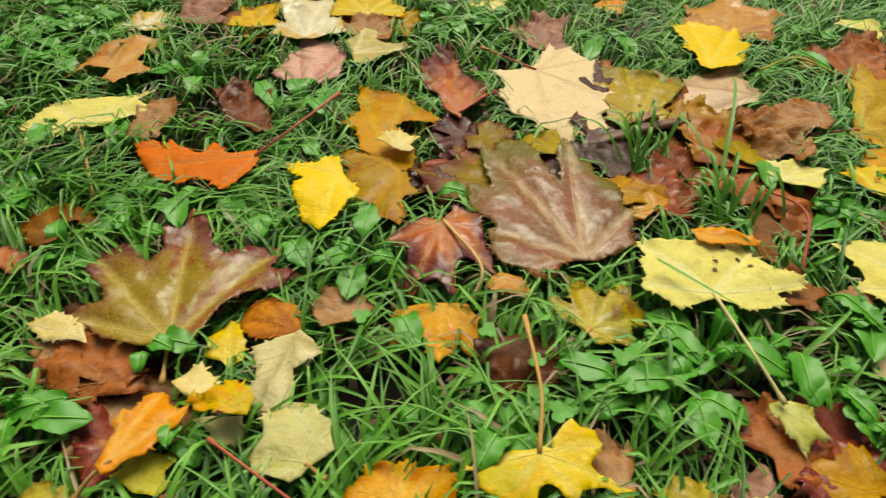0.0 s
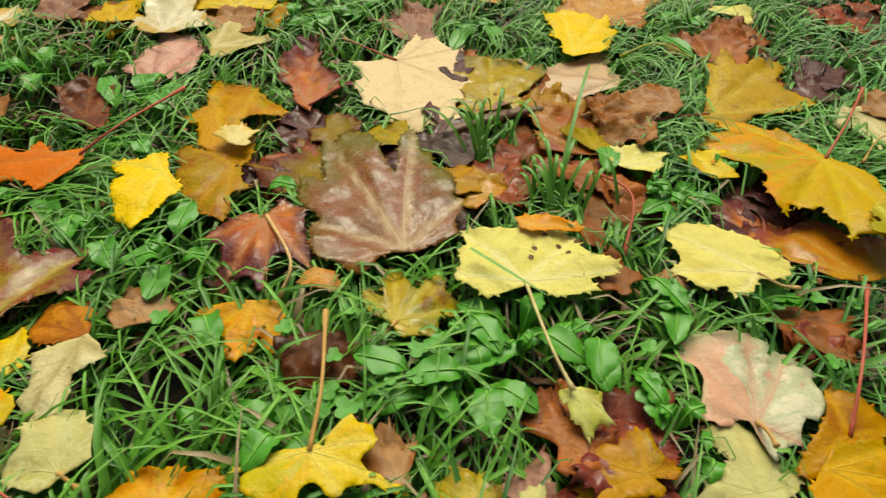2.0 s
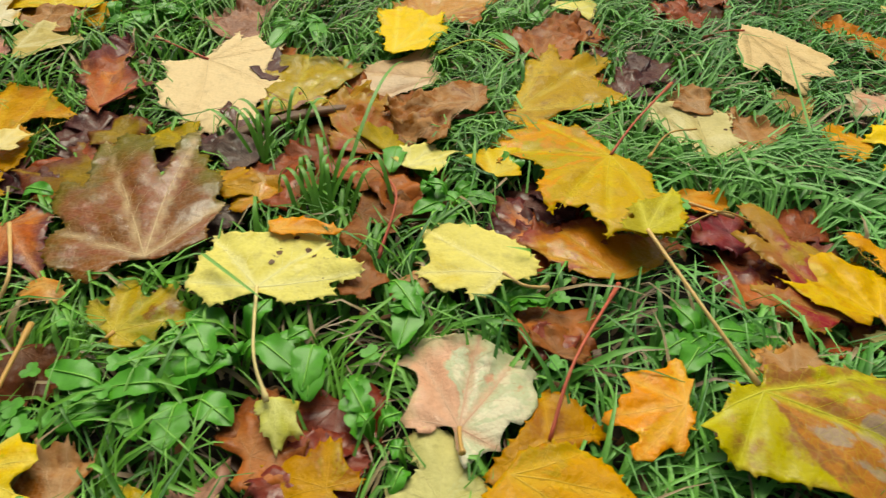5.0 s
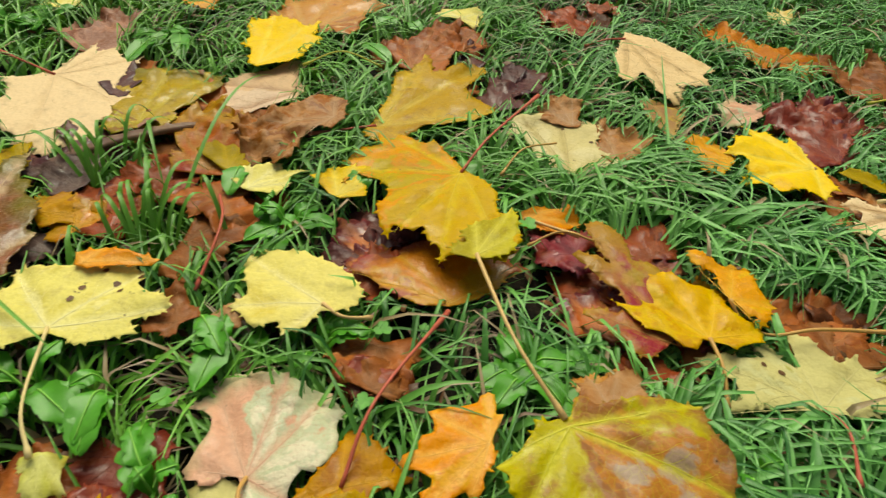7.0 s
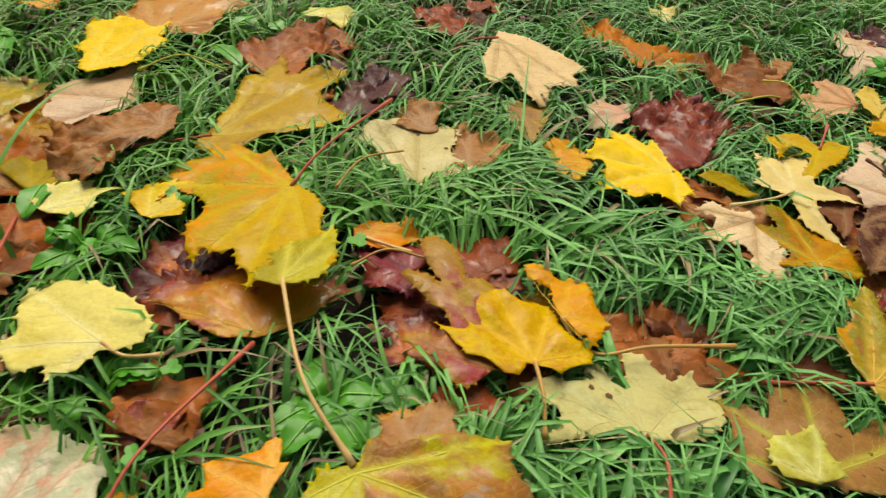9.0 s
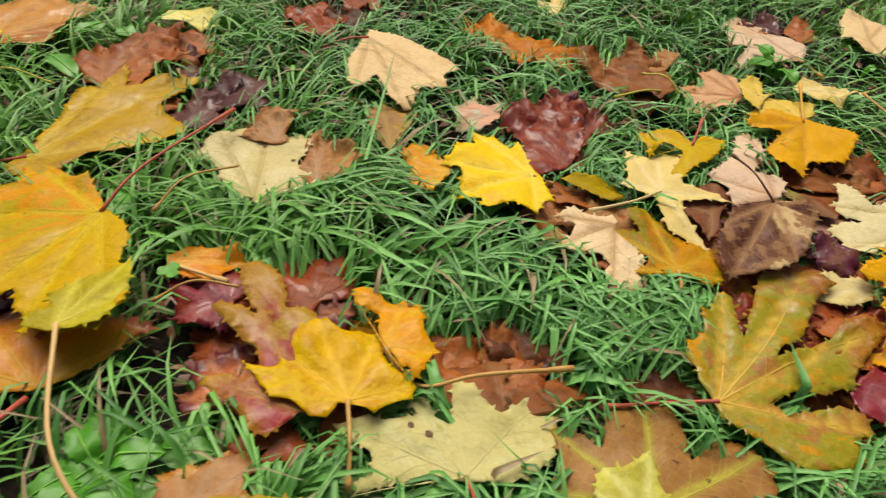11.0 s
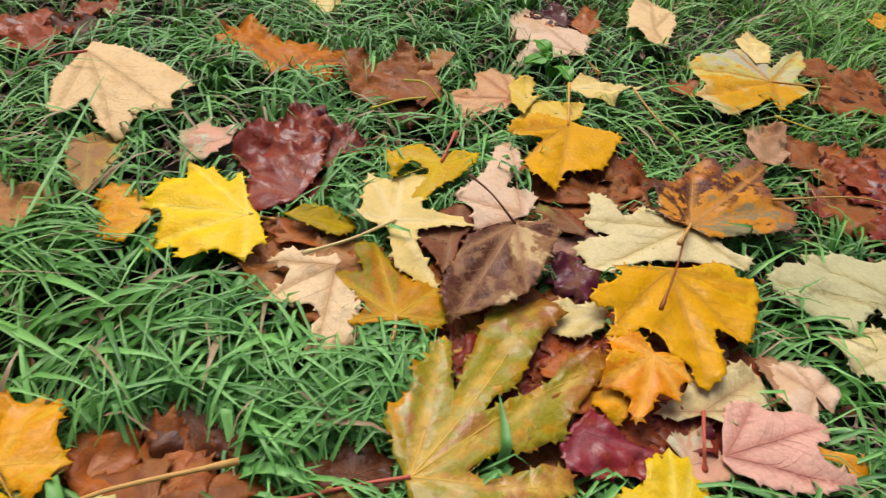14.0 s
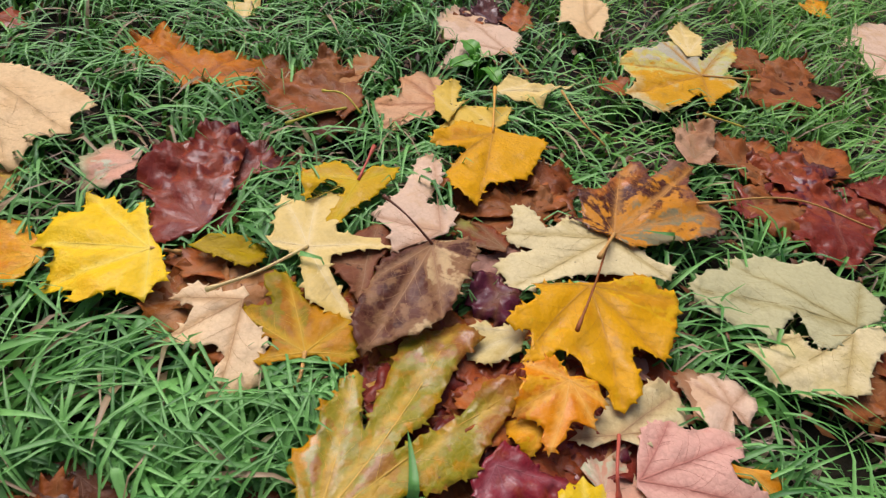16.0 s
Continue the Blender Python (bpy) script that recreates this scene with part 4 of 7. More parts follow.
# The dark disc on this leaf stands in for a hole.
maple("amberorange", (0.772, 0.346, 0.012), 53, ((-119, 3.3), (-65, 3.9), (11, 5.0), (53, 5.8),), stem=((0.780, 0.330, 0.003), (0.796, 0.315, 0.005), (0.831, 0.313, 0.013), (0.897, 0.310, 0.010),), stem_look="tanorange", spots=((0.797, 0.383),), edge=((-121, 2.1), (-108, 2.2), (-119, 3.3), (-97, 3.3), (-72, 3.3), (-65, 3.9), (-42, 3.2), (-26, 3.4), (-14, 4.5), (-3, 5.0), (2, 4.3), (11, 5.0), (17, 4.1), (27, 4.2), (33, 5.0), (44, 5.6), (53, 5.8), (57, 4.6), (37, 3.1), (44, 1.8), (49, 0.5), (-111, 1.1),))
maple("ochre", (0.769, 0.354, -0.009), 102, ((-37, 2.5), (-14, 4.1), (11, 4.9), (31, 3.1),))
maple("palegreen", (0.807, 0.252, 0), 104, ((-70, 9.8), (-20, 7.0), (11, 7.2), (41, 9.1), (74, 7.8),), stem=((0.806, 0.228, 0.012), (0.797, 0.193, 0.006),), stem_look="redstem", edge=((-131, 1.2), (-124, 2.8), (-111, 4.6), (-100, 6.1), (-83, 7.5), (-78, 9.4), (-70, 9.8), (-62, 7.3), (-55, 5.1), (-42, 5.6), (-33, 6.8), (-20, 7.0), (-18, 5.4), (-12, 3.7), (-3, 4.3), (-3, 5.9), (-1, 6.8), (11, 7.2), (8, 5.3), (26, 6.1), (31, 7.3), (41, 9.1), (45, 8.3), (47, 7.4), (50, 6.0), (62, 5.8), (68, 6.9), (74, 7.8), (73, 5.9), (73, 4.5), (67, 2.7), (73, 1.4), (136, 0.3),), spots=((0.791, 0.284), (0.781, 0.292), (0.848, 0.298),))
maple("brown", (0.846, 0.290, -0.0054), 55, ((-55, 7.4), (35, 4.8), (69, 5.9),), edge=((-59, 3.4), (-51, 5.1), (-55, 7.4), (-48, 7.3), (-37, 5.9), (-24, 5.2), (-13, 3.1), (25, 2.1), (15, 4.4), (35, 4.8), (58, 4.7), (69, 5.9), (95, 5.1), (119, 3.8), (122, 2.3), (141, 0.6),))
maple("brownpale", (0.915, 0.213, 0), 69, ((-56, 8.9), (-1, 7.7), (56, 7.7), (92, 6.1),), edge=((-104, 3.2), (-86, 7.1), (-72, 8.2), (-56, 8.9), (-47, 8.6), (-38, 7.5), (-36, 4.6), (-24, 6.5), (-13, 7.6), (-1, 7.7), (12, 7.3), (26, 6.4), (41, 4.6), (45, 6.0), (49, 7.3), (56, 7.7), (72, 6.0), (92, 6.1), (105, 5.4), (121, 3.8), (177, 0.9),))
maple("bigolive", (0.991, 0.272, 0.004), 20, ((-43, 10.5), (-7, 17.7), (16, 18.3), (38, 11.2),), tones=(0.70, 0.71, 0.66, 0.62,), stem=((0.960, 0.279, 0), (0.908, 0.284, 0),), pleat=1.9, edge=((-135, 1.3), (-105, 2.2), (-94, 3.2), (-88, 4.1), (-88, 5.2), (-83, 6.5), (-72, 7.7), (-61, 9.5), (-57, 8.9), (-49, 9.1), (-43, 10.5), (-35, 10.1), (-33, 8.3), (-36, 6.8), (-40, 4.8), (-32, 3.6), (-27, 4.4), (-23, 6.2), (-28, 7.8), (-25, 8.9), (-25, 10.6), (-19, 11.3), (-13, 13.9), (-11, 15.4), (-7, 17.7), (-2, 16.1), (-0, 14.9), (-3, 12.4), (-3, 10.5), (-0, 8.6), (3, 6.6), (5, 7.6), (2, 9.0), (3, 10.4), (7, 13.1), (9, 15.4), (8, 18.1), (12, 18.3), (16, 18.3), (20, 16.7), (26, 15.6), (27, 14.0), (26, 11.4), (26, 8.9), (24, 6.7), (29, 7.5), (31, 9.0), (34, 10.6), (38, 11.2), (43, 10.1), (45, 8.3), (51, 8.4), (50, 6.6), (61, 5.1), (68, 5.2), (78, 4.0), (76, 3.0), (87, 2.0), (101, 0.7),))
maple("lemon", (0.937, 0.520, 0.01), 161, ((-75, 6.1), (-47, 10.0), (-3, 8.8), (28, 8.4), (96, 5.2),), stem=((0.958, 0.518, 0),), pleat=1.5, edge=((-86, 1.3), (-77, 3.5), (-75, 6.1), (-60, 4.4), (-56, 5.9), (-57, 7.5), (-53, 7.3), (-49, 8.3), (-47, 10.0), (-33, 6.8), (-27, 8.5), (-14, 8.0), (-3, 8.8), (2, 6.8), (22, 7.2), (28, 8.4), (36, 7.3), (43, 6.1), (49, 7.1), (55, 6.7), (59, 5.8), (68, 4.8), (85, 4.8), (96, 5.2), (108, 3.7), (121, 4.0), (129, 2.4), (174, 0.9),))
maple("amberorange", (0.863, 0.540, 0.004), 149, ((-31, 5.7), (12, 3.9), (45, 4.1),), edge=((-92, 0.8), (-50, 2.7), (-47, 4.6), (-31, 5.7), (-11, 5.5), (12, 3.9), (45, 4.1), (57, 3.8), (79, 3.1), (89, 0.4),))
maple("tanyellow", (0.816, 0.590, 0), 80, ((-19, 9.5), (8, 9.2), (30, 4.8),), edge=((-24, 6.6), (-19, 9.5), (-8, 9.2), (8, 9.2), (21, 7.1), (30, 4.8), (40, 2.5), (61, 1.1), (166, 0.8), (-20, 0.8), (-22, 3.6),))
maple("creamdark", (0.822, 0.803, 0.009), -71, ((-35, 11.0), (-12, 14.8), (12, 14.0),), crumple=0.6, pleat=0.15, stem=((0.794, 0.798, 0.01), (0.767, 0.798, 0),), edge=((-80, 1.0), (-50, 6.0), (-40, 10.2), (-35, 11.0), (-29, 10.4), (-21, 8.5), (-16, 12.8), (-12, 14.8), (-9, 14.8), (2, 12.0), (12, 14.0), (20, 11.6), (33, 12.2), (38, 10.7), (48, 7.8), (60, 5.3), (84, 3.5), (148, 2.2),))
maple("pinktan", (0.938, 0.641, 0), 159, ((-103, 2.7), (-57, 4.9), (35, 4.9),), edge=((-103, 2.7), (-64, 1.8), (-43, 2.9), (-57, 4.9), (-5, 4.8), (35, 4.9), (49, 4.2), (67, 3.8), (108, 1.1),))
maple("darkwet", (0.979, 0.540, 0.004), 89, ((-20, 14.5), (3, 11.3), (28, 9.3),), crumple=2.8, edge=((-174, 0.6), (-46, 4.6), (-35, 6.7), (-32, 11.1), (-25, 13.1), (-20, 14.5), (-13, 13.9), (-2, 10.9), (3, 11.3), (18, 11.3), (28, 9.3), (37, 7.0), (41, 5.0), (87, 4.6), (109, 4.3), (114, 2.5),))
maple("burnt", (1.019, 0.771, -0.006), 94, ((-156, 5.9), (-89, 7.7), (-53, 7.6), (22, 13.2),), crumple=1.6, edge=((-156, 5.9), (-134, 5.5), (-111, 5.1), (-89, 7.7), (-65, 6.5), (-53, 7.6), (-39, 6.4), (-12, 5.9), (0, 9.2), (4, 12.8), (14, 12.4), (22, 13.2), (31, 11.0), (45, 9.6), (45, 7.3), (52, 6.2), (42, 4.4), (66, 3.3), (125, 2.7), (155, 1.2), (-129, 1.9), (-150, 3.7),))
maple("brown", (1.149, 0.672, 0), 113, ((-38, 12.7), (-15, 8.5), (22, 10.9),), crumple=1.8, stem=((1.111, 0.651, 0.015), (1.080, 0.655, 0.005),), stem_look="limeyellow", edge=((-116, 1.9), (-68, 4.1), (-49, 7.4), (-36, 8.4), (-38, 12.7), (-28, 12.4), (-15, 8.5), (17, 8.7), (22, 10.9), (32, 9.3), (48, 8.2), (63, 7.2), (68, 4.6), (62, 1.5), (128, 2.3),))
maple("pinkpale", (1.257, 0.665, -0.008), 143, ((-65, 8.5), (-37, 7.3), (20, 8.1), (51, 9.4),), edge=((-148, 0.4), (-81, 3.9), (-80, 8.1), (-67, 6.1), (-65, 8.5), (-47, 6.5), (-37, 7.3), (-1, 4.8), (6, 6.5), (20, 8.1), (36, 7.4), (46, 7.4), (51, 9.4), (61, 7.1), (62, 4.3), (81, 4.0),))
maple("yellowspot", (1.253, 0.629, 0.0087), 68, ((-40, 3.2), (-6, 7.7), (31, 4.0),), edge=((-40, 3.2), (-19, 1.6), (-15, 5.7), (-6, 7.7), (31, 4.0), (95, 2.0), (164, 2.4),))
maple("yellowspot", (1.282, 0.595, 0.0074), 95, ((-62, 5.6), (3, 4.8), (67, 5.9),), edge=((-94, 2.0), (-62, 5.6), (-29, 3.6), (3, 4.8), (67, 5.9), (69, 2.9), (161, 1.0),))
maple("golden", (1.277, 0.582, 0.0087), -130, ((-53, 7.1), (-22, 8.2), (5, 11.8),), stem=((1.310, 0.643, 0.02),), stem_look="orange", pleat=1.9, edge=((-125, 1.4), (-98, 3.7), (-63, 6.4), (-53, 7.1), (-43, 6.2), (-27, 4.3), (-22, 8.2), (-12, 10.0), (-2, 11.3), (5, 11.8), (8, 8.4), (19, 8.1), (39, 7.5), (59, 6.1), (97, 5.9), (104, 4.6), (110, 2.3), (176, 1.0),))
maple("mustardyellow", (1.117, 0.547, 0.0124), -176, ((-173, 4.6), (-36, 5.8), (8, 5.4), (45, 7.8),), stem=((1.145, 0.581, 0.02),), stem_look="redstem", edge=((-173, 4.6), (-147, 2.4), (-108, 0.6), (-88, 2.4), (-78, 3.6), (-51, 4.5), (-36, 5.8), (-13, 5.0), (8, 5.4), (-29, 2.8), (26, 1.8), (37, 5.6), (45, 7.8), (55, 4.5), (110, 2.6), (164, 3.4),))
maple("pinkcream", (1.165, 0.470, 0.0074), 91, ((-22, 11.4), (52, 6.5), (100, 5.2),), edge=((-134, 0.7), (-60, 3.1), (-35, 3.5), (-5, 3.7), (-28, 6.7), (-27, 9.5), (-22, 11.4), (-13, 10.4), (4, 6.6), (35, 5.8), (52, 6.5), (66, 4.5), (100, 5.2), (113, 1.9),))
maple("brownmix", (1.147, 0.450, 0.0161), -132, ((-31, 6.5), (-7, 11.9), (24, 7.5),), tones=(0.27, 0.49, 0.89,), stem=((1.131, 0.471, 0.035), (1.119, 0.494, 0.04),), stem_look="darkstem", pleat=1.9, edge=((-158, 0.6), (-53, 2.2), (-44, 4.7), (-31, 6.5), (-25, 8.4), (-19, 10.1), (-13, 11.2), (-7, 11.9), (-4, 10.7), (1, 10.1), (5, 9.5), (11, 9.2), (24, 7.5), (35, 6.2), (66, 4.1), (101, 4.1), (129, 3.3), (128, 1.5),))
maple("creamyellow", (1.052, 0.486, 0.0087), 5, ((-87, 7.9), (-20, 7.5), (61, 8.2), (87, 7.2), (145, 3.9),), stem=((1.006, 0.458, 0.025), (0.968, 0.461, 0.015),), stem_look="creamstem", edge=((-150, 1.2), (-122, 3.0), (-114, 5.4), (-104, 6.2), (-96, 7.5), (-87, 7.9), (-83, 6.3), (-79, 3.3), (-55, 2.2), (-34, 3.8), (-26, 5.9), (-20, 7.5), (-9, 7.5), (-8, 4.9), (11, 2.8), (33, 4.8), (43, 7.5), (53, 7.6), (61, 8.2), (71, 5.6), (80, 6.2), (87, 7.2), (104, 4.8), (128, 3.3), (145, 3.9), (166, 2.1),))
maple("brownspeck", (1.091, 0.456, 0.0037), 114, ((-58, 5.7), (36, 4.6), (126, 3.5),), edge=((-125, 0.9), (-90, 4.0), (-58, 5.7), (-35, 4.1), (15, 3.3), (36, 4.6), (46, 3.1), (86, 2.4), (126, 3.5), (153, 2.0),))
maple("tancream", (0.992, 0.453, 0.004), -133, ((-68, 5.4), (-34, 6.9), (18, 8.9),), edge=((-152, 1.3), (-100, 1.4), (-86, 2.7), (-94, 4.0), (-78, 4.6), (-68, 5.4), (-55, 3.5), (-42, 4.1), (-35, 5.7), (-34, 6.9), (-28, 6.0), (-8, 5.3), (2, 4.4), (16, 5.1), (12, 6.1), (14, 7.0), (13, 8.3), (18, 8.9), (23, 7.9), (30, 7.8), (38, 7.4), (46, 6.5), (47, 5.5), (57, 4.1), (45, 2.2), (10, 0.7), (159, 0.6),))
maple("ambergreen", (1.021, 0.390, 0.0062), 97, ((-121, 3.9), (-75, 4.4), (-13, 8.1), (23, 6.9), (72, 3.6),), stem=((1.011, 0.369, 0.01), (1.001, 0.364, 0),), edge=((-149, 2.8), (-121, 3.9), (-95, 3.7), (-75, 4.4), (-52, 4.0), (-23, 4.9), (-20, 6.0), (-13, 8.1), (-1, 8.1), (2, 7.2), (4, 5.2), (16, 6.1), (23, 6.9), (27, 5.4), (28, 3.8), (38, 4.0), (36, 2.7), (54, 2.5), (72, 3.6), (82, 3.2), (88, 1.7), (151, 0.4), (-125, 0.8), (-146, 1.8),))
maple("olive", (0.970, 0.517, 0.0062), -25, ((-22, 4.8), (2, 5.6), (36, 3.3),), edge=((-164, 0.6), (-40, 1.2), (-23, 3.0), (-22, 4.8), (-13, 5.6), (2, 5.6), (21, 4.9), (36, 3.3), (61, 1.5),))
maple("russet", (0.965, 0.496, -0.0027), 58, ((-56, 3.2), (-28, 3.6), (61, 3.5), (109, 1.3),))
maple("palecream", (1.311, 0.416, 0.005), 176, ((-20, 10.0), (14, 12.0), (115, 6.6),), stem=((1.248, 0.361, 0.03), (1.208, 0.327, 0.028),), stem_look="darkorange", edge=((-88, 0.5), (-57, 2.7), (-57, 4.5), (-35, 4.9), (-26, 5.9), (-43, 7.2), (-46, 8.5), (-41, 9.5), (-25, 8.9), (-20, 10.0), (-12, 9.5), (-6, 7.5), (-5, 9.7), (-0, 11.8), (7, 11.5), (14, 12.0), (23, 10.7), (20, 9.4), (25, 7.6), (45, 5.2), (84, 4.9), (115, 6.6), (134, 6.3), (126, 4.6), (150, 2.2),))
maple("golden", (1.254, 0.370, 0.0136), -118, ((-84, 4.9), (-36, 10.5), (7, 11.5), (39, 8.5), (88, 7.7),), pleat=1.9, edge=((-102, 0.9), (-86, 2.9), (-84, 4.9), (-70, 4.5), (-61, 5.9), (-61, 7.3), (-55, 8.8), (-48, 8.7), (-44, 7.6), (-38, 8.5), (-36, 10.5), (-32, 9.6), (-28, 9.3), (-24, 7.6), (-15, 7.7), (-11, 8.1), (-8, 9.1), (-4, 9.4), (1, 9.7), (3, 11.2), (7, 11.5), (15, 10.4), (18, 9.6), (19, 7.8), (25, 6.5), (33, 7.3), (39, 8.5), (49, 8.0), (65, 7.6), (88, 7.7), (95, 7.3), (95, 5.9), (105, 6.1), (112, 5.2), (114, 3.6), (110, 1.7),))
maple("brownorange", (1.316, 0.417, 0.0087), 21, ((-22, 12.9), (-0, 15.5), (29, 10.2),), tones=(0.85, 0.63, 0.39,), stem=((1.271, 0.386, 0.025),), pleat=1.9, edge=((-149, 0.5), (-97, 2.2), (-65, 3.9), (-49, 6.8), (-40, 10.2), (-29, 12.0), (-22, 12.9), (-15, 10.8), (-7, 11.5), (-0, 15.5), (9, 13.8), (12, 9.9), (20, 11.9), (29, 10.2), (48, 5.9), (72, 6.3), (104, 3.2), (111, 4.8), (134, 1.8),))
maple("redgreen", (1.212, 0.435, 0.004), 118, ((-15, 5.0), (6, 5.6), (32, 3.5),), edge=((-82, 0.9), (-34, 3.1), (-15, 5.0), (6, 5.6), (32, 3.5), (43, 1.5), (126, 0.4),))
maple("brown", (1.248, 0.476, -0.0018), 64, ((-113, 3.5), (-52, 6.6), (26, 4.5), (70, 6.9),), crumple=2)
maple("purpledark", (1.182, 0.392, 0.0037), -175, ((-101, 3.2), (21, 2.9), (49, 2.9), (162, 2.1),), crumple=2, edge=((-144, 1.2), (-118, 2.5), (-101, 3.2), (-76, 3.1), (-17, 2.8), (21, 2.9), (51, 2.2), (49, 2.9), (71, 2.8), (118, 1.9), (162, 2.1),))
maple("paleyellowsmall", (1.182, 0.352, 0.004), 175, ((-24, 4.5), (7, 5.1), (35, 3.5),), edge=((-171, 0.5), (-65, 1.2), (-28, 2.4), (-39, 3.1), (-24, 4.5), (-9, 5.1), (7, 5.1), (25, 4.5), (35, 3.5), (59, 1.8), (75, 0.7),))
maple("orange", (1.185, 0.297, 0.0186), -143, ((-86, 3.6), (-28, 5.2), (8, 6.0), (51, 3.9), (84, 3.2),), pleat=1.5, edge=((-160, 0.3), (-140, 1.1), (-127, 2.2), (-98, 2.6), (-86, 3.6), (-65, 3.2), (-46, 4.0), (-28, 5.2), (-18, 4.4), (-2, 4.4), (-1, 5.3), (8, 6.0), (17, 4.6), (23, 3.3), (36, 3.5), (51, 3.9), (61, 2.7), (84, 3.2), (94, 2.3), (117, 2.0), (142, 0.9),))
maple("amberorange", (1.150, 0.275, 0.0087), 172, ((-38, 2.4), (-17, 2.4), (49, 2.3),), edge=((-64, 1.3), (-38, 2.4), (-17, 2.4), (13, 2.1), (49, 2.3), (71, 1.2), (171, 0.2),))
maple("palegreentan", (1.203, 0.253, 0.0037), 27, ((-45, 5.1), (-16, 6.8), (136, 3.7),), stem=((1.182, 0.231, 0.012), (1.178, 0.217, 0),), stem_look="redstem", edge=((-164, 0.3), (-81, 1.6), (-45, 5.1), (-32, 6.3), (-16, 6.8), (-1, 6.1), (12, 4.2), (42, 3.6), (65, 1.9), (116, 2.5), (136, 3.7), (156, 2.4),))
maple("pink", (1.196, 0.221, 0.004), -6, ((-27, 9.4), (3, 9.4), (35, 6.0),), edge=((-140, 0.5), (-93, 1.3), (-57, 3.5), (-38, 6.2), (-27, 9.4), (-21, 8.9), (-16, 6.9), (-7, 6.9), (-5, 8.3), (3, 9.4), (9, 9.1), (16, 7.6), (24, 6.0), (35, 6.0), (45, 5.2), (58, 3.9), (62, 1.9),))
maple("tanpale", (1.274, 0.239, 0), 41, ((-36, 3.8), (4, 5.1), (45, 4.1),), edge=((-77, 0.9), (-66, 2.9), (-36, 3.8), (-17, 3.2), (-7, 4.4), (4, 5.1), (21, 5.0), (45, 4.1), (48, 1.7), (112, 0.9),))
maple("orange", (1.270, 0.202, 0.004), -56, ((-30, 2.4), (-1, 3.6), (22, 3.5),), pleat=1.5, edge=((-167, 0.9), (-91, 0.9), (-4, 1.7), (-30, 2.4), (-1, 3.6), (22, 3.5), (28, 2.2), (25, 0.6),))
maple("purplewet", (1.111, 0.266, 0.005), -53, ((-87, 3.2), (-48, 3.3), (14, 5.3),), crumple=1.6, edge=((-118, 2.1), (-87, 3.2), (-48, 3.3), (-6, 5.1), (14, 5.3), (24, 4.8), (25, 3.3), (49, 2.3), (97, 1.8), (180, 0.8),))
maple("yellow", (1.126, 0.181, 0.0062), 53, ((-49, 4.5), (-10, 7.5), (4, 6.9), (58, 4.9),), sinus=0.7)
maple("palegreengray", (1.465, 0.259, 0.003), 135, ((-100, 6.3), (-16, 11.9), (8, 14.8),), edge=((-143, 2.8), (-128, 4.9), (-100, 6.3), (-84, 5.8), (-67, 7.6), (-45, 7.8), (-37, 9.5), (-16, 11.9), (-8, 11.2), (-3, 13.1), (8, 14.8), (15, 14.3), (18, 12.5), (25, 11.3), (27, 9.4), (37, 8.6), (29, 7.4), (10, 5.2), (37, 5.3), (51, 5.4), (60, 4.2), (64, 2.3), (79, 0.4),))
maple("palecream", (1.454, 0.253, 0.0037), -172, ((-25, 10.5), (-4, 10.9), (27, 7.2),), edge=((-168, 1.0), (-6, 1.5), (0, 3.6), (-12, 4.9), (-30, 5.1), (-30, 6.3), (-21, 8.3), (-24, 9.5), (-25, 10.5), (-11, 10.8), (-4, 10.9), (1, 9.9), (9, 9.7), (15, 8.3), (27, 7.2), (45, 6.0), (46, 4.8), (60, 3.2), (127, 3.1), (170, 3.4),))
maple("darkwet", (1.562, 0.360, -0.0009), 71, ((-47, 8.3), (-22, 9.4), (163, 6.7),), crumple=2, edge=((-145, 3.9), (-86, 5.4), (-62, 6.2), (-47, 8.3), (-25, 5.4), (-31, 7.2), (-22, 9.4), (0, 9.2), (35, 7.8), (51, 6.4), (28, 3.4), (89, 5.1), (113, 6.4), (139, 6.6), (163, 6.7),))
maple("darkred", (1.570, 0.428, -0.0018), 55, ((-71, 5.7), (-5, 6.1), (27, 6.0),), crumple=2, edge=((-108, 2.6), (-71, 5.7), (-33, 5.2), (-5, 6.1), (27, 6.0), (55, 5.6), (82, 2.7), (151, 2.3),))
maple("yellowfade", (1.609, 0.624, 0.004), 141, ((-112, 12.8), (-55, 9.0), (3, 11.4), (41, 12.8), (97, 7.0),), tones=(0.6, 0.95, 0.72, 0.23, 0.1,), stem=((1.674, 0.588, 0.01),), stem_look="tanorange", pleat=1.8, edge=((-142, 4.3), (-127, 8.2), (-112, 12.8), (-103, 8.5), (-92, 3.6), (-76, 5.7), (-69, 8.0), (-55, 9.0), (-30, 7.8), (-19, 9.6), (3, 11.4), (17, 10.5), (31, 9.7), (41, 12.8), (60, 11.7), (65, 10.9), (74, 7.8), (87, 4.4), (97, 7.0), (128, 4.4), (169, 5.1),))
maple("creamyellow", (1.626, 0.671, 0.0074), 54, ((-21, 7.1), (2, 10.0), (26, 6.0),), edge=((-101, 1.7), (-21, 7.1), (-10, 7.9), (2, 10.0), (26, 6.0), (41, 3.1), (160, 1.3),))
maple("brown", (1.727, 0.569, -0.00135), 109, ((-75, 13.0), (-37, 7.9), (68, 9.8),), crumple=2, edge=((-105, 2.8), (-82, 8.6), (-75, 13.0), (-49, 7.7), (-37, 7.9), (11, 4.9), (33, 6.2), (68, 9.8), (80, 8.8), (93, 7.2), (111, 4.3), (166, 4.5),))
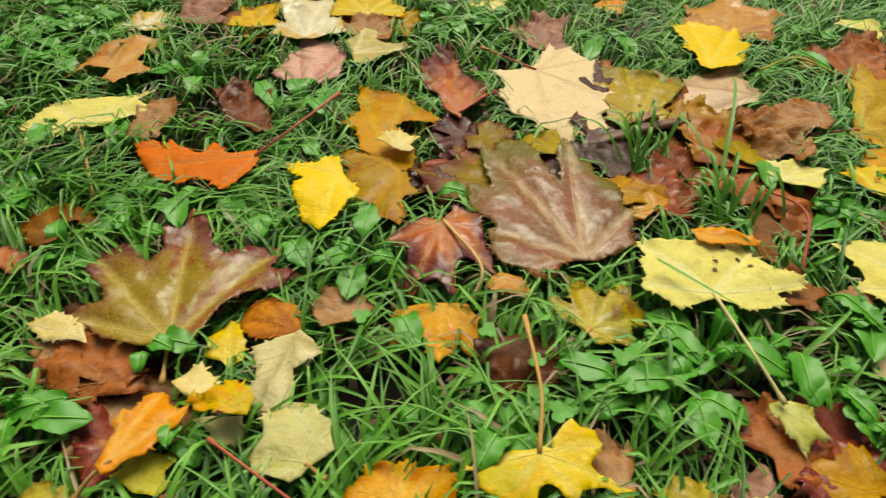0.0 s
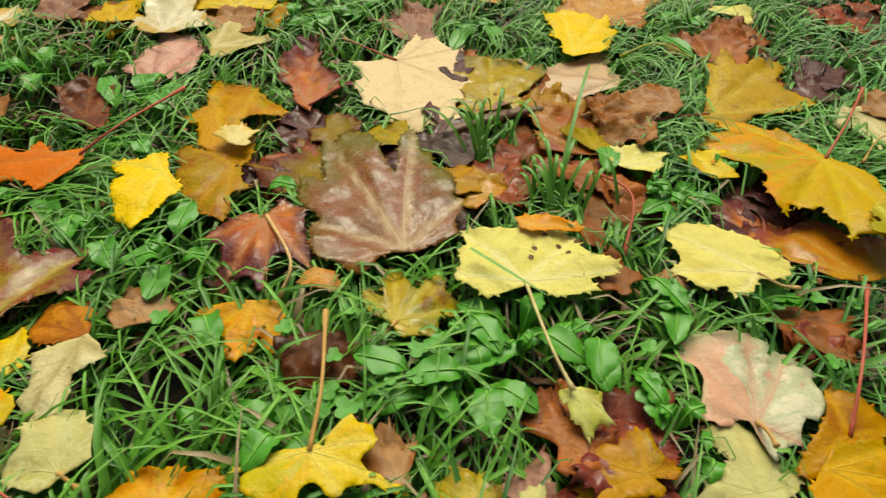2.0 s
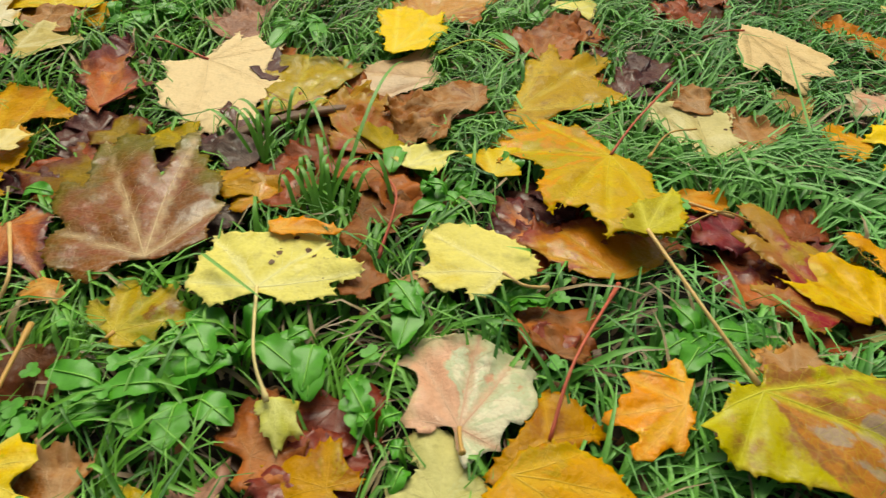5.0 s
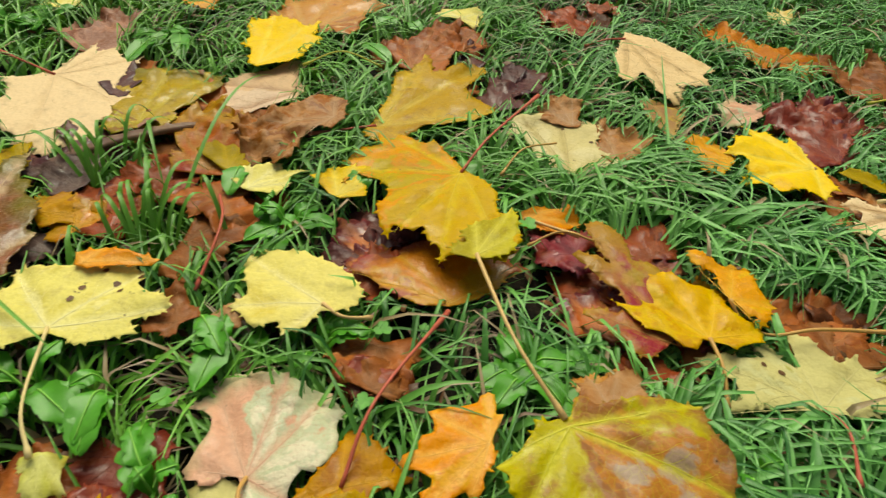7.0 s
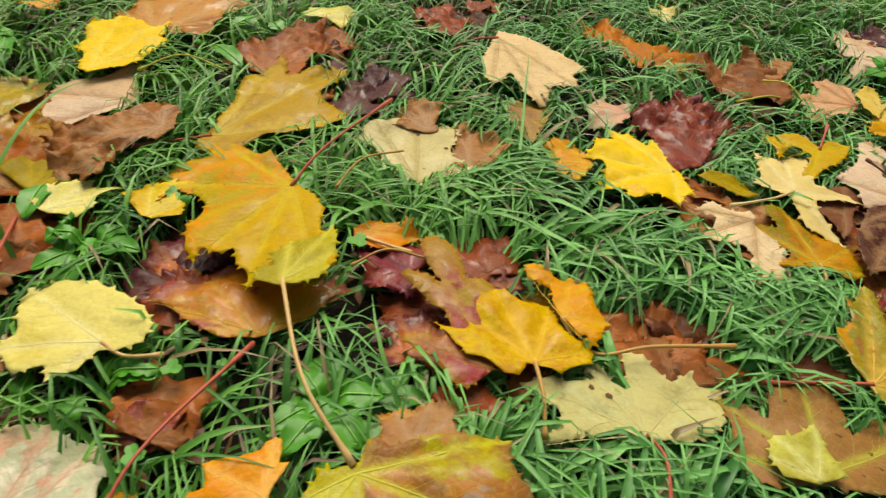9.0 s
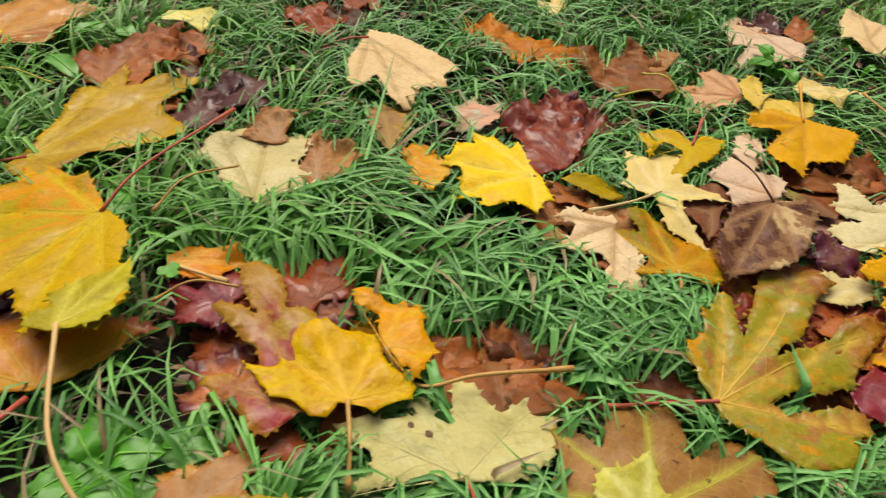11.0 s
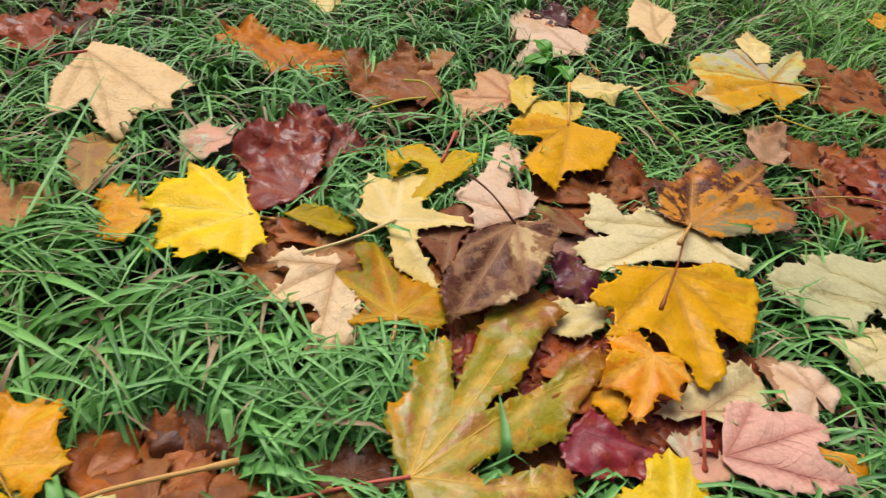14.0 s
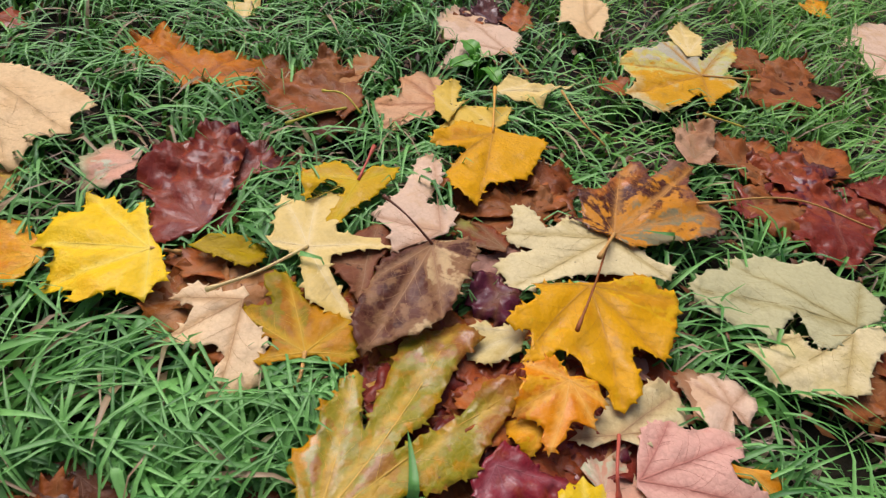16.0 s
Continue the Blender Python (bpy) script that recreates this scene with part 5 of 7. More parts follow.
maple("tanpale", (1.484, 0.493, 0), 43, ((-22, 5.1), (9, 8.8), (31, 6.2),), crumple=2, edge=((-127, 1.7), (-43, 3.9), (-22, 5.1), (-9, 8.8), (9, 8.8), (31, 6.2), (74, 2.3), (156, 1.6),))
maple("pinkcream", (1.972, 0.607, -0.004), 85, ((-60, 17.5), (62, 7.5), (121, 10.5),), edge=((-82, 8.1), (-60, 17.5), (-43, 13.6), (-15, 9.7), (19, 6.7), (62, 7.5), (33, 4.2), (96, 7.1), (110, 6.8), (121, 10.5), (163, 5.3),))
maple("pinkcream", (1.387, 0.741, -0.002), 133, ((-37, 13.1), (6, 8.8), (56, 10.5),), stem=((1.379, 0.681, 0.005),), edge=((-95, 5.0), (-52, 9.6), (-37, 13.1), (-17, 12.1), (6, 8.8), (14, 6.5), (40, 8.5), (56, 10.5), (54, 5.8), (57, 2.1), (161, 1.1),))
maple("purplebrown", (1.405, 0.814, -0.0018), 77, ((-152, 0.8), (-12, 8.6), (44, 4.0),), crumple=2, edge=((-152, 0.8), (-26, 4.3), (-12, 8.6), (44, 4.0), (61, 1.5),))
maple("russet", (1.436, 0.793, -0.0018), 60, ((-10, 10.2), (60, 3.5), (162, 2.4),), crumple=1.8, edge=((-79, 1.8), (-16, 4.1), (-10, 10.2), (8, 7.1), (60, 3.5), (162, 2.4),))
maple("creamdark", (1.534, 0.782, 0.002), 69, ((-173, 5.1), (-33, 9.8), (-13, 11.0),), edge=((-173, 5.1), (-64, 4.3), (-33, 9.8), (-13, 11.0), (3, 9.7), (31, 5.5), (109, 4.7), (96, 2.5), (156, 4.6),))
maple("amberorange", (1.954, 0.738, -0.0018), 34, ((-36, 3.9), (-10, 8.6), (8, 8.2), (45, 3.8),))
maple("creamyellow", (1.103, 0.920, -0.0018), -101, ((-60, 3), (-7, 3.9), (63, 2.1), (159, 3.3),))
maple("paleyellow", (0.609, 0.882, -0.0027), 71, ((-89, 3.9), (-41, 4.5), (53, 3.9), (84, 3.8),))
maple("darkred", (0.770, 0.840, -0.0036), 85, ((-67, 2.2), (-19, 6.9), (6, 6.7), (51, 4.6),), crumple=2)
maple("palecream", (0.685, 0.528, -0.002), 83, ((-55, 6.3), (0, 13.6), (23, 11.4), (45, 9.3),), edge=((-139, 0.7), (-73, 1.8), (-69, 3.9), (-68, 6.2), (-55, 6.3), (-40, 5.8), (-31, 6.7), (-29, 8.8), (-26, 10.8), (-17, 11.6), (-10, 10.6), (-3, 11.9), (0, 13.6), (8, 11.2), (23, 11.4), (31, 10.9), (36, 9.3), (45, 9.3), (39, 7.0), (39, 5.8), (57, 4.0), (66, 2.5), (141, 0.4),), spots=((0.697, 0.610), (0.722, 0.583),))
maple("tanbrown", (0.708, 0.613, -0.0009), 95, ((-59, 1.4), (-14, 7.1), (2, 7.5), (28, 5.6),), crumple=1.6)
maple("tanbrown", (0.741, 0.550, -0.0027), 88, ((-140, 1.1), (-7, 8.7), (2, 9.7), (21, 3.8),), crumple=1.6)
maple("redolive", (0.333, 0.536, -0.0036), 104, ((-90, 3.7), (-24, 10.1), (7, 12.3), (18, 10.2), (42, 4.8),), crumple=1.4)
maple("olive", (0.353, 0.531, 0), 85, ((-41, 2.6), (-4, 6.3), (21, 5.8),))
maple("paleyellow", (0.377, 0.496, 0.006), 44, ((-37, 4), (-17, 6.3), (12, 4.8), (61, 3.7),))
maple("russet", (0.350, 0.497, -0.0036), -121, ((-115, 2.5), (-60, 6.1), (-6, 3.9), (61, 6.6), (129, 2.8),), crumple=1.5, stem=((0.366, 0.432, 0.02), (0.352, 0.376, 0),), stem_look="redstem")
maple("ochre", (0.202, 0.471, 0), 3, ((-33, 3), (-20, 6.7), (-7, 6.6), (42, 3.7), (102, 2.4),))
maple("purplegray", (0.223, 0.507, -0.0018), 136, ((-32, 5.4), (-8, 6.6), (12, 7.2), (52, 2.8),), crumple=1.8)
maple("orangered", (-0.146, 0.483, 0.008), -169, ((-18, 13.1), (3, 10.4), (60, 5.7),), stem=((-0.112, 0.512, 0.025), (-0.085, 0.607, 0.01),), stem_look="redstem", edge=((-99, 1.0), (-38, 1.5), (-19, 2.8), (-33, 4.5), (-34, 5.2), (-14, 5.4), (-13, 5.9), (-18, 7.2), (-22, 8.8), (-25, 9.7), (-21, 9.5), (-22, 11.3), (-18, 13.1), (-5, 11.2), (3, 10.4), (15, 9.5), (22, 8.1), (28, 7.8), (29, 6.5), (41, 5.4), (60, 5.7), (69, 5.4), (76, 3.2), (87, 2.4), (128, 0.8),))
maple("lemon", (-0.059, 0.456, 0.012), -124, ((-114, 3.7), (-75, 5.7), (32, 7.5), (71, 3.7),), edge=((-160, 1.2), (-141, 2.9), (-114, 3.7), (-92, 2.7), (-82, 3.9), (-75, 5.7), (-64, 5.0), (-54, 4.2), (-39, 3.2), (-35, 4.1), (-20, 4.6), (4, 5.5), (16, 6.6), (24, 6.8), (32, 7.5), (37, 7.0), (44, 5.8), (53, 4.6), (60, 3.7), (71, 3.7), (88, 3.1), (100, 1.2),))
maple("amberdark", (-0.021, 0.520, -0.004), 95, ((-44, 8.5), (-8, 12.6), (15, 14.9),), edge=((-149, 4.0), (-128, 3.7), (-84, 3.0), (-35, 3.8), (-9, 4.6), (-17, 5.7), (-38, 6.9), (-44, 8.5), (-25, 9.0), (-12, 10.3), (-8, 12.6), (1, 12.7), (9, 13.1), (15, 14.9), (20, 11.5), (22, 8.7), (31, 8.2), (45, 7.4), (42, 5.3), (86, 2.8), (161, 1.6),))
maple("ochre", (-0.004, 0.486, -0.0009), -123, ((-90, 7.2), (15, 6.9), (40, 8.0),), edge=((-112, 2.2), (-90, 5.3), (-90, 7.2), (-77, 7.1), (-57, 5.1), (-38, 5.5), (-5, 5.8), (15, 6.9), (26, 7.3), (40, 8.0), (46, 6.8), (43, 4.4), (61, 4.2), (75, 4.2), (64, 3.0), (105, 0.9),))
maple("creamyellow", (-0.007, 0.508, 0.01), 87, ((-66, 1.7), (-14, 4.1), (8, 4.8), (30, 3.7),))
maple("rust", (0.051, 0.596, 0), 98, ((-36, 6.5), (-3, 17.7), (20, 12.0),), crumple=1.5, stem=((0.080, 0.629, 0.005),), pleat=1.7, edge=((-174, 1.6), (-34, 0.7), (-50, 2.5), (-50, 4.9), (-53, 6.5), (-36, 6.5), (-20, 7.6), (-5, 10.1), (-6, 12.0), (-3, 17.7), (3, 16.7), (8, 15.3), (10, 13.4), (20, 12.0), (23, 9.7), (32, 7.9), (27, 4.9), (67, 1.8),))
maple("pink", (-0.133, 0.635, -0.006), 97, ((-22, 11.1), (7, 14.3), (29, 7.5),), edge=((-170, 0.6), (-46, 2.9), (-54, 5.0), (-38, 6.7), (-29, 9.4), (-22, 11.1), (-11, 12.5), (-1, 12.7), (7, 14.3), (10, 11.1), (17, 9.7), (29, 7.5), (48, 5.9), (49, 4.6), (43, 2.9), (115, 1.3),))
maple("paleyellowsmall", (-0.087, 0.722, 0), 36, ((-17, 7.3), (4, 6.7), (52, 6.8),), edge=((-119, 2.5), (-94, 3.3), (-47, 3.4), (-29, 4.7), (-17, 7.3), (4, 6.7), (28, 6.7), (52, 6.8), (86, 3.5), (173, 0.5),))
maple("darkrusset", (-0.177, 0.562, -0.0027), 112, ((-36, 5.6), (-5, 11.7), (22, 9.4),), crumple=2, edge=((-168, 3.3), (-142, 3.8), (-77, 2.4), (-36, 5.6), (-8, 7.9), (-5, 11.7), (8, 10.0), (22, 9.4), (36, 4.5), (82, 2.5), (115, 1.1),))
maple("lemonpale", (-0.346, 0.526, 0.004), 96, ((-66, 8.0), (-42, 9.6), (43, 6.0), (92, 6.2), (119, 6.3),), stem=((-0.304, 0.461, 0.01), (-0.277, 0.412, 0),), edge=((-158, 0.5), (-108, 2.1), (-89, 3.3), (-66, 6.2), (-66, 8.0), (-51, 6.7), (-43, 6.7), (-42, 9.6), (-32, 6.9), (-14, 5.9), (22, 5.3), (43, 6.0), (57, 5.6), (77, 5.7), (92, 6.2), (115, 4.8), (119, 6.3), (136, 5.0), (149, 4.7), (153, 2.7), (169, 1.4),))
maple("tanbrown", (-0.265, 0.519, 0), 114, ((-74, 0.9), (-14, 7.3), (2, 8.4), (34, 4.4),), crumple=1.6)
maple("tanorange", (-0.359, 0.623, 0.006), 99, ((-78, 5.0), (-21, 11.5), (3, 10.5),), edge=((-144, 2.3), (-84, 2.7), (-78, 5.0), (-31, 4.7), (-27, 7.7), (-21, 11.5), (3, 10.5), (18, 9.2), (32, 6.1), (64, 4.4), (99, 4.7), (52, 3.8), (2, 1.8), (133, 0.7),))
maple("wetcream", (-0.375, 0.756, 0), 106, ((-72, 3.7), (-14, 7.5), (12, 7.6), (46, 5.1),))
maple("pinkbrown", (-0.303, 0.786, 0), 109, ((-70, 3.3), (-17, 9.4), (12, 10.7), (39, 5.7),), crumple=1.4)
maple("amber", (-0.233, 0.785, 0), 100, ((-67, 4), (-13, 9.5), (13, 10.3), (43, 5.1),))
maple("wetcream", (-0.157, 0.752, 0.004), 99, ((-39, 7.4), (-11, 13.3), (14, 13), (43, 5.9),))
maple("tanbrown", (-0.087, 0.777, -0.0018), 77, ((-61, 4.9), (-19, 7.3), (16, 7.1), (55, 5.7),), crumple=1.5)
maple("yellow", (-0.089, 0.839, 0), 102, ((-69, 6.4), (-32, 8.8), (22, 9.5), (58, 8.3),))
maple("browndome", (-0.281, 0.357, 0.004), 118, ((-73, 3.8), (13, 8.4), (46, 4.7),), cup=-0.9, edge=((-119, 0.3), (-9, 2.0), (-38, 2.5), (-83, 2.4), (-71, 2.9), (-73, 3.8), (-55, 3.8), (-25, 4.5), (-6, 6.4), (4, 7.9), (13, 8.4), (20, 8.0), (31, 6.2), (46, 4.7), (83, 2.6), (115, 1.6), (123, 0.9),))
maple("oliverim", (-0.147, 0.258, 0.004), 103, ((-40, 12.3), (-1, 14.6), (36, 13.4), (66, 8.5),), stem=((-0.140, 0.224, 0),), pleat=1.9, edge=((-180, 0.4), (-93, 1.9), (-58, 3.6), (-52, 4.8), (-55, 6.7), (-63, 9.1), (-57, 10.9), (-48, 9.6), (-45, 11.0), (-40, 12.3), (-29, 10.8), (-22, 9.0), (-13, 10.5), (-9, 12.9), (-1, 14.6), (6, 13.3), (11, 13.2), (10, 10.2), (18, 9.0), (22, 11.2), (25, 12.6), (36, 13.4), (43, 11.2), (44, 8.5), (50, 7.0), (59, 8.1), (66, 8.5), (80, 4.9), (93, 2.3),))
maple("burnt", (-0.054, 0.272, 0.006), 150, ((-18, 5.2), (10, 5.9), (38, 3.7),), cup=-0.6, edge=((-178, 0.2), (-57, 1.6), (-47, 3.0), (-32, 4.4), (-18, 5.2), (-3, 5.7), (10, 5.9), (22, 4.8), (38, 3.7), (47, 2.6), (52, 1.3),))
maple("yellow", (-0.099, 0.242, 0), 111, ((-37, 2.5), (-4, 5.2), (25, 3.4),), edge=((-175, 0.2), (-74, 1.2), (-37, 2.5), (-16, 4.0), (-4, 5.2), (13, 3.7), (25, 3.4), (50, 1.9), (30, 0.7),))
maple("palecream", (-0.056, 0.269, 0.006), -96, ((-8, 6.2), (14, 6.0), (67, 2.7),), edge=((-69, 1.5), (-61, 3.2), (-40, 3.4), (-23, 4.1), (-20, 5.4), (-8, 6.2), (4, 6.1), (14, 6.0), (15, 5.0), (19, 4.1), (16, 2.8), (33, 2.7), (67, 2.7), (83, 1.5), (160, 0.6),))
maple("palegreen", (-0.025, 0.168, 0.012), 130, ((-13, 5.2), (9, 4.9), (44, 4.4),), stem=((-0.012, 0.161, 0.005),), edge=((-158, 0.4), (-110, 1.1), (-100, 1.9), (-72, 2.3), (-62, 3.3), (-48, 3.3), (-36, 4.4), (-24, 4.9), (-13, 5.2), (-7, 4.5), (9, 4.9), (19, 3.7), (33, 3.7), (44, 4.4), (50, 3.8), (67, 3.0), (82, 2.0), (113, 1.5), (135, 0.9),))
maple("mustardyellow", (-0.069, 0.196, 0.018), 153, ((-57, 1.9), (-21, 3.3), (12, 4.6),), crumple=1.5, edge=((-76, 1.2), (-57, 1.9), (-34, 3.0), (-21, 3.3), (8, 3.1), (12, 4.6), (29, 3.4), (32, 2.6), (44, 1.3), (155, 0.2),))
maple("creamyellow", (-0.112, 0.216, 0.004), 104, ((-61, 1.9), (-3, 2.8), (33, 2.5),), edge=((-174, 0.4), (-100, 1.4), (-61, 1.9), (-23, 1.9), (-3, 2.8), (33, 2.5), (56, 2.1), (82, 0.9),))
maple("palegreen", (-0.094, 0.199, 0.002), -46, ((-136, 1.7), (-10, 2.3), (18, 2.3),), edge=((-136, 1.7), (-29, 1.5), (-10, 2.3), (18, 2.3), (56, 1.9), (170, 0.3),))
maple("orange", (-0.142, 0.160, 0.014), 70, ((-16, 5.4), (13, 5.7), (34, 3.7),), stem=((-0.152, 0.150, 0.01), (-0.161, 0.140, 0),), pleat=1.5, edge=((-166, 1.1), (-123, 0.8), (-60, 1.1), (-56, 2.0), (-37, 2.8), (-32, 3.4), (-32, 4.1), (-24, 4.9), (-16, 5.4), (-14, 4.8), (-2, 4.7), (6, 5.4), (13, 5.7), (17, 5.3), (21, 4.7), (23, 3.4), (34, 3.7), (43, 2.8), (39, 2.0), (56, 1.3), (140, 0.9),))
maple("limeyellow", (-0.127, 0.149, 0), 80, ((-56, 2), (-15, 3.3), (12, 2.9), (42, 2.8),))
maple("darkwet", (-0.160, 0.179, -0.0063), 163, ((-68, 2), (-34, 4.4), (-13, 3.7), (60, 2.5), (107, 3.1),), crumple=2)
maple("oliveyellow", (-0.174, 0.137, -0.0018), 133, ((-124, 1.3), (-55, 1.4), (14, 2.5), (35, 2.9),))
maple("russet", (-0.182, 0.223, -0.0018), 172, ((-16, 5.4), (27, 4.1), (52, 1.7),), crumple=1.8, edge=((-58, 1.0), (-35, 2.7), (-27, 4.6), (-16, 5.4), (-0, 5.2), (8, 3.9), (27, 4.1), (44, 2.9), (52, 1.7), (1, 1.7), (172, 0.8),))
maple("creamyellow", (-0.208, 0.255, 0.004), 160, ((-16, 4.4), (6, 5.7), (28, 3.0),), edge=((-41, 1.4), (-26, 2.8), (-16, 4.4), (-5, 4.3), (6, 5.7), (13, 4.4), (28, 3.0), (24, 1.2), (153, 0.6),))
maple("rust", (-0.312, 0.325, 0), 97, ((-102, 2), (-32, 2.3), (19, 3.7), (44, 2.8),), crumple=1.6)
maple("tanbrown", (-0.014, 0.298, -0.0027), 134, ((-46, 2.4), (-23, 3.7), (7, 5.2), (38, 4.1),), crumple=1.5)
maple("oliveyellow", (0.251, 0.611, 0), 77, ((-63, 4.2), (-10, 13.5), (11, 12.6), (115, 4.1),), sinus=0.7)
maple("purplebrown", (0.213, 0.663, 0), 81, ((-51, 1.6), (-9, 6), (6, 7), (22, 4),))
maple("yellow", (0.457, 0.482, 0.008), 65, ((-28, 3.5), (-14, 6.8), (6, 5.4), (30, 5.3),))
maple("tanorange", (0.402, 0.833, -0.0009), 70, ((-52, 8.3), (-34, 13.9), (2, 15.2), (34, 11.8), (61, 8.1),), sinus=0.75)
maple("pinkbrown", (0.155, 0.763, -0.0018), 85, ((-36, 4.3), (-17, 11.3), (9, 13.4), (22, 10.2),), crumple=2)
maple("paleyellow", (0.084, 0.883, -0.0018), 86, ((-66, 2.7), (-28, 5.2), (12, 6.2), (46, 4.9),))
maple("orange", (0.256, 0.895, -0.0018), 74, ((-59, 2.7), (-21, 5.5), (12, 6.6), (65, 3.2),))
maple("brown", (0.269, 0.475, -0.0063), 85, ((-143, 1.9), (-41, 2.9), (1, 4.2), (43, 4.3),), crumple=1.6)
maple("brown", (0.334, 0.439, -0.0054), -4, ((-76, 5.5), (-62, 2), (-33, 4.4), (37, 7.2), (57, 6.1),), crumple=1.6)
maple("ochrepurple", (0.240, 0.451, -0.0018), 114, ((-118, 1.5), (-68, 2.5), (-7, 4.6), (18, 5), (86, 2.7),))
maple("brown", (0.346, 0.342, 0.004), 123, ((-67, 2.3), (-23, 4), (59, 2.7), (125, 1.6),), crumple=1.4)
maple("tanbrown", (0.382, 0.341, 0.006), 59, ((-80, 1.4), (-26, 2.4), (25, 1.8), (76, 1.7),))
maple("darkwet", (0.481, 0.291, -0.0063), 63, ((-104, 2), (-29, 3.4), (32, 2.4), (72, 2.3), (175, 1.3),), crumple=2)
maple("darkrusset", (0.267, 0.220, -0.0054), 92, ((-39, 2.3), (-15, 3.5), (21, 2.4), (88, 1.5),), crumple=1.6)
maple("brown", (0.489, 0.285, -0.0054), 77, ((-79, 2.4), (-26, 3.6), (28, 3.2), (53, 3.1),), crumple=1.6)
maple("tanbrown", (1.202, 0.746, -0.0009), 167, ((-93, 3.3), (9, 2.8), (25, 6.8),))
maple("creamyellow", (1.331, 0.659, 0.002), -4, ((-131, 1), (-8, 6.5), (0, 10.8), (17, 5.7),), crumple=1.5)
maple("russet", (1.471, 0.633, -0.0027), 37, ((-72, 2.3), (-12, 4.5), (28, 3.3), (112, 1.7),), crumple=1.8)
maple("darkred", (1.084, 0.323, -0.007), -37, ((-112, 3.9), (-41, 4), (20, 5), (59, 3.8), (146, 2.4),), crumple=1.6)
maple("darkred", (1.152, 0.249, -0.0036), -18, ((-72, 1.2), (-19, 3.6), (6, 3.8), (63, 1.7), (153, 0.8),), crumple=1.8)
maple("brown", (1.210, 0.476, -0.0054), 2, ((-95, 3.2), (-36, 5.9), (9, 7.7), (34, 6.3), (118, 2.2),), crumple=1.8)
maple("darkred", (0.694, 0.295, -0.0054), 45, ((-151, 1.5), (-31, 2.9), (6, 2.2), (133, 2.7),), crumple=1.5)
maple("tanorange", (0.647, 0.267, 0), 80, ((-65, 2.7), (-40, 4.5), (5, 2.3), (56, 2.6), (80, 3),), sinus=0.6)
maple("darkred", (1.128, 0.306, -0.0045), 46, ((-83, 3.3), (-25, 5.8), (6, 4.3), (106, 3.4), (154, 4.5),), crumple=1.7)
maple("brown", (0.996, 0.429, -0.0036), -82, ((-106, 5.6), (-90, 5), (8, 2.9), (35, 6.1), (75, 6.7),), crumple=1.4)
maple("pinktan", (1.171, 0.224, 0), 24, ((-157, 1.9), (-36, 3.4), (9, 4.5), (49, 2.7),))
maple("darkbrown", (0.872, 0.358, -0.007), -92, ((-130, 2.4), (-100, 3.5), (2, 4.2), (42, 5.7), (71, 1.4),), crumple=1.4)
maple("darkbrown", (0.961, 0.288, -0.0063), 77, ((-106, 2.9), (-73, 2.9), (49, 2.6), (78, 3.7),), crumple=1.4)
maple("russet", (1.127, 0.300, 0.001), 33, ((-172, 3.3), (-110, 2.8), (-36, 3.5), (-5, 4.7), (37, 3.7), (86, 3.3),), crumple=1.5)
maple("darkred", (1.127, 0.350, -0.002), -10, ((-82, 2.3), (-32, 4.2), (3, 4.7), (47, 2.4), (115, 2.8),), crumple=1.6)
maple("darkred", (1.137, 0.264, -0.001), -23, ((-73, 2.6), (-24, 4), (14, 3.8), (51, 2.4), (127, 1.6),), crumple=1.6)
maple("russet", (1.061, 0.395, -0.002), -4, ((-116, 2.6), (-77, 2.9), (-13, 1.8), (69, 3.4), (109, 2.6),), crumple=1.5)
maple("pinkcream", (1.301, 0.241, 0.001), 96, ((-178, 2), (-80, 2.9), (-27, 3.9), (22, 3.8), (118, 3.7),), sinus=0.75)
maple("amberdark", (0.441, 0.185, 0.008), -19, ((-21, 5.6), (6, 8.0), (37, 5.4),), edge=((-135, 1.1), (-128, 2.3), (-105, 3.5), (-81, 3.8), (-46, 4.5), (-21, 5.6), (-6, 7.5), (6, 8.0), (10, 7.2), (24, 6.4), (37, 5.4), (49, 4.4), (61, 3.0), (87, 1.7),))
maple("limepale", (0.903, 0.208, 0.008), 84, ((-25, 4.6), (25, 3.5), (61, 3.1),), crumple=0.5, edge=((-89, 2.1), (-45, 2.3), (-33, 3.7), (-25, 4.6), (-18, 4.0), (4, 3.0), (25, 3.5), (40, 3.5), (61, 3.1), (87, 2.3), (157, 0.5),))

def litter(count, cx, cy, rx, ry, seed, looks):
    """Brown rotting leaves, half hidden beneath the others."""
    rng = random.Random(seed)
    for _ in range(count):
        a, r = rng.uniform(0, 2 * math.pi), math.sqrt(rng.random())
        size = rng.uniform(3.5, 6.5)
        fan = [(d + rng.uniform(-7, 7), size * k * rng.uniform(0.85, 1.1)) for d, k in ((-95, 0.7), (-48, 0.95), (0, 1.0), (47, 0.95), (96, 0.7))]
        maple(rng.choice(looks), (cx + rx * r * math.cos(a), cy + ry * r * math.sin(a), rng.uniform(-0.012, -0.004)), rng.uniform(0, 360), fan, sinus=0.75, crumple=rng.uniform(1.4, 2.0), coarse=True)


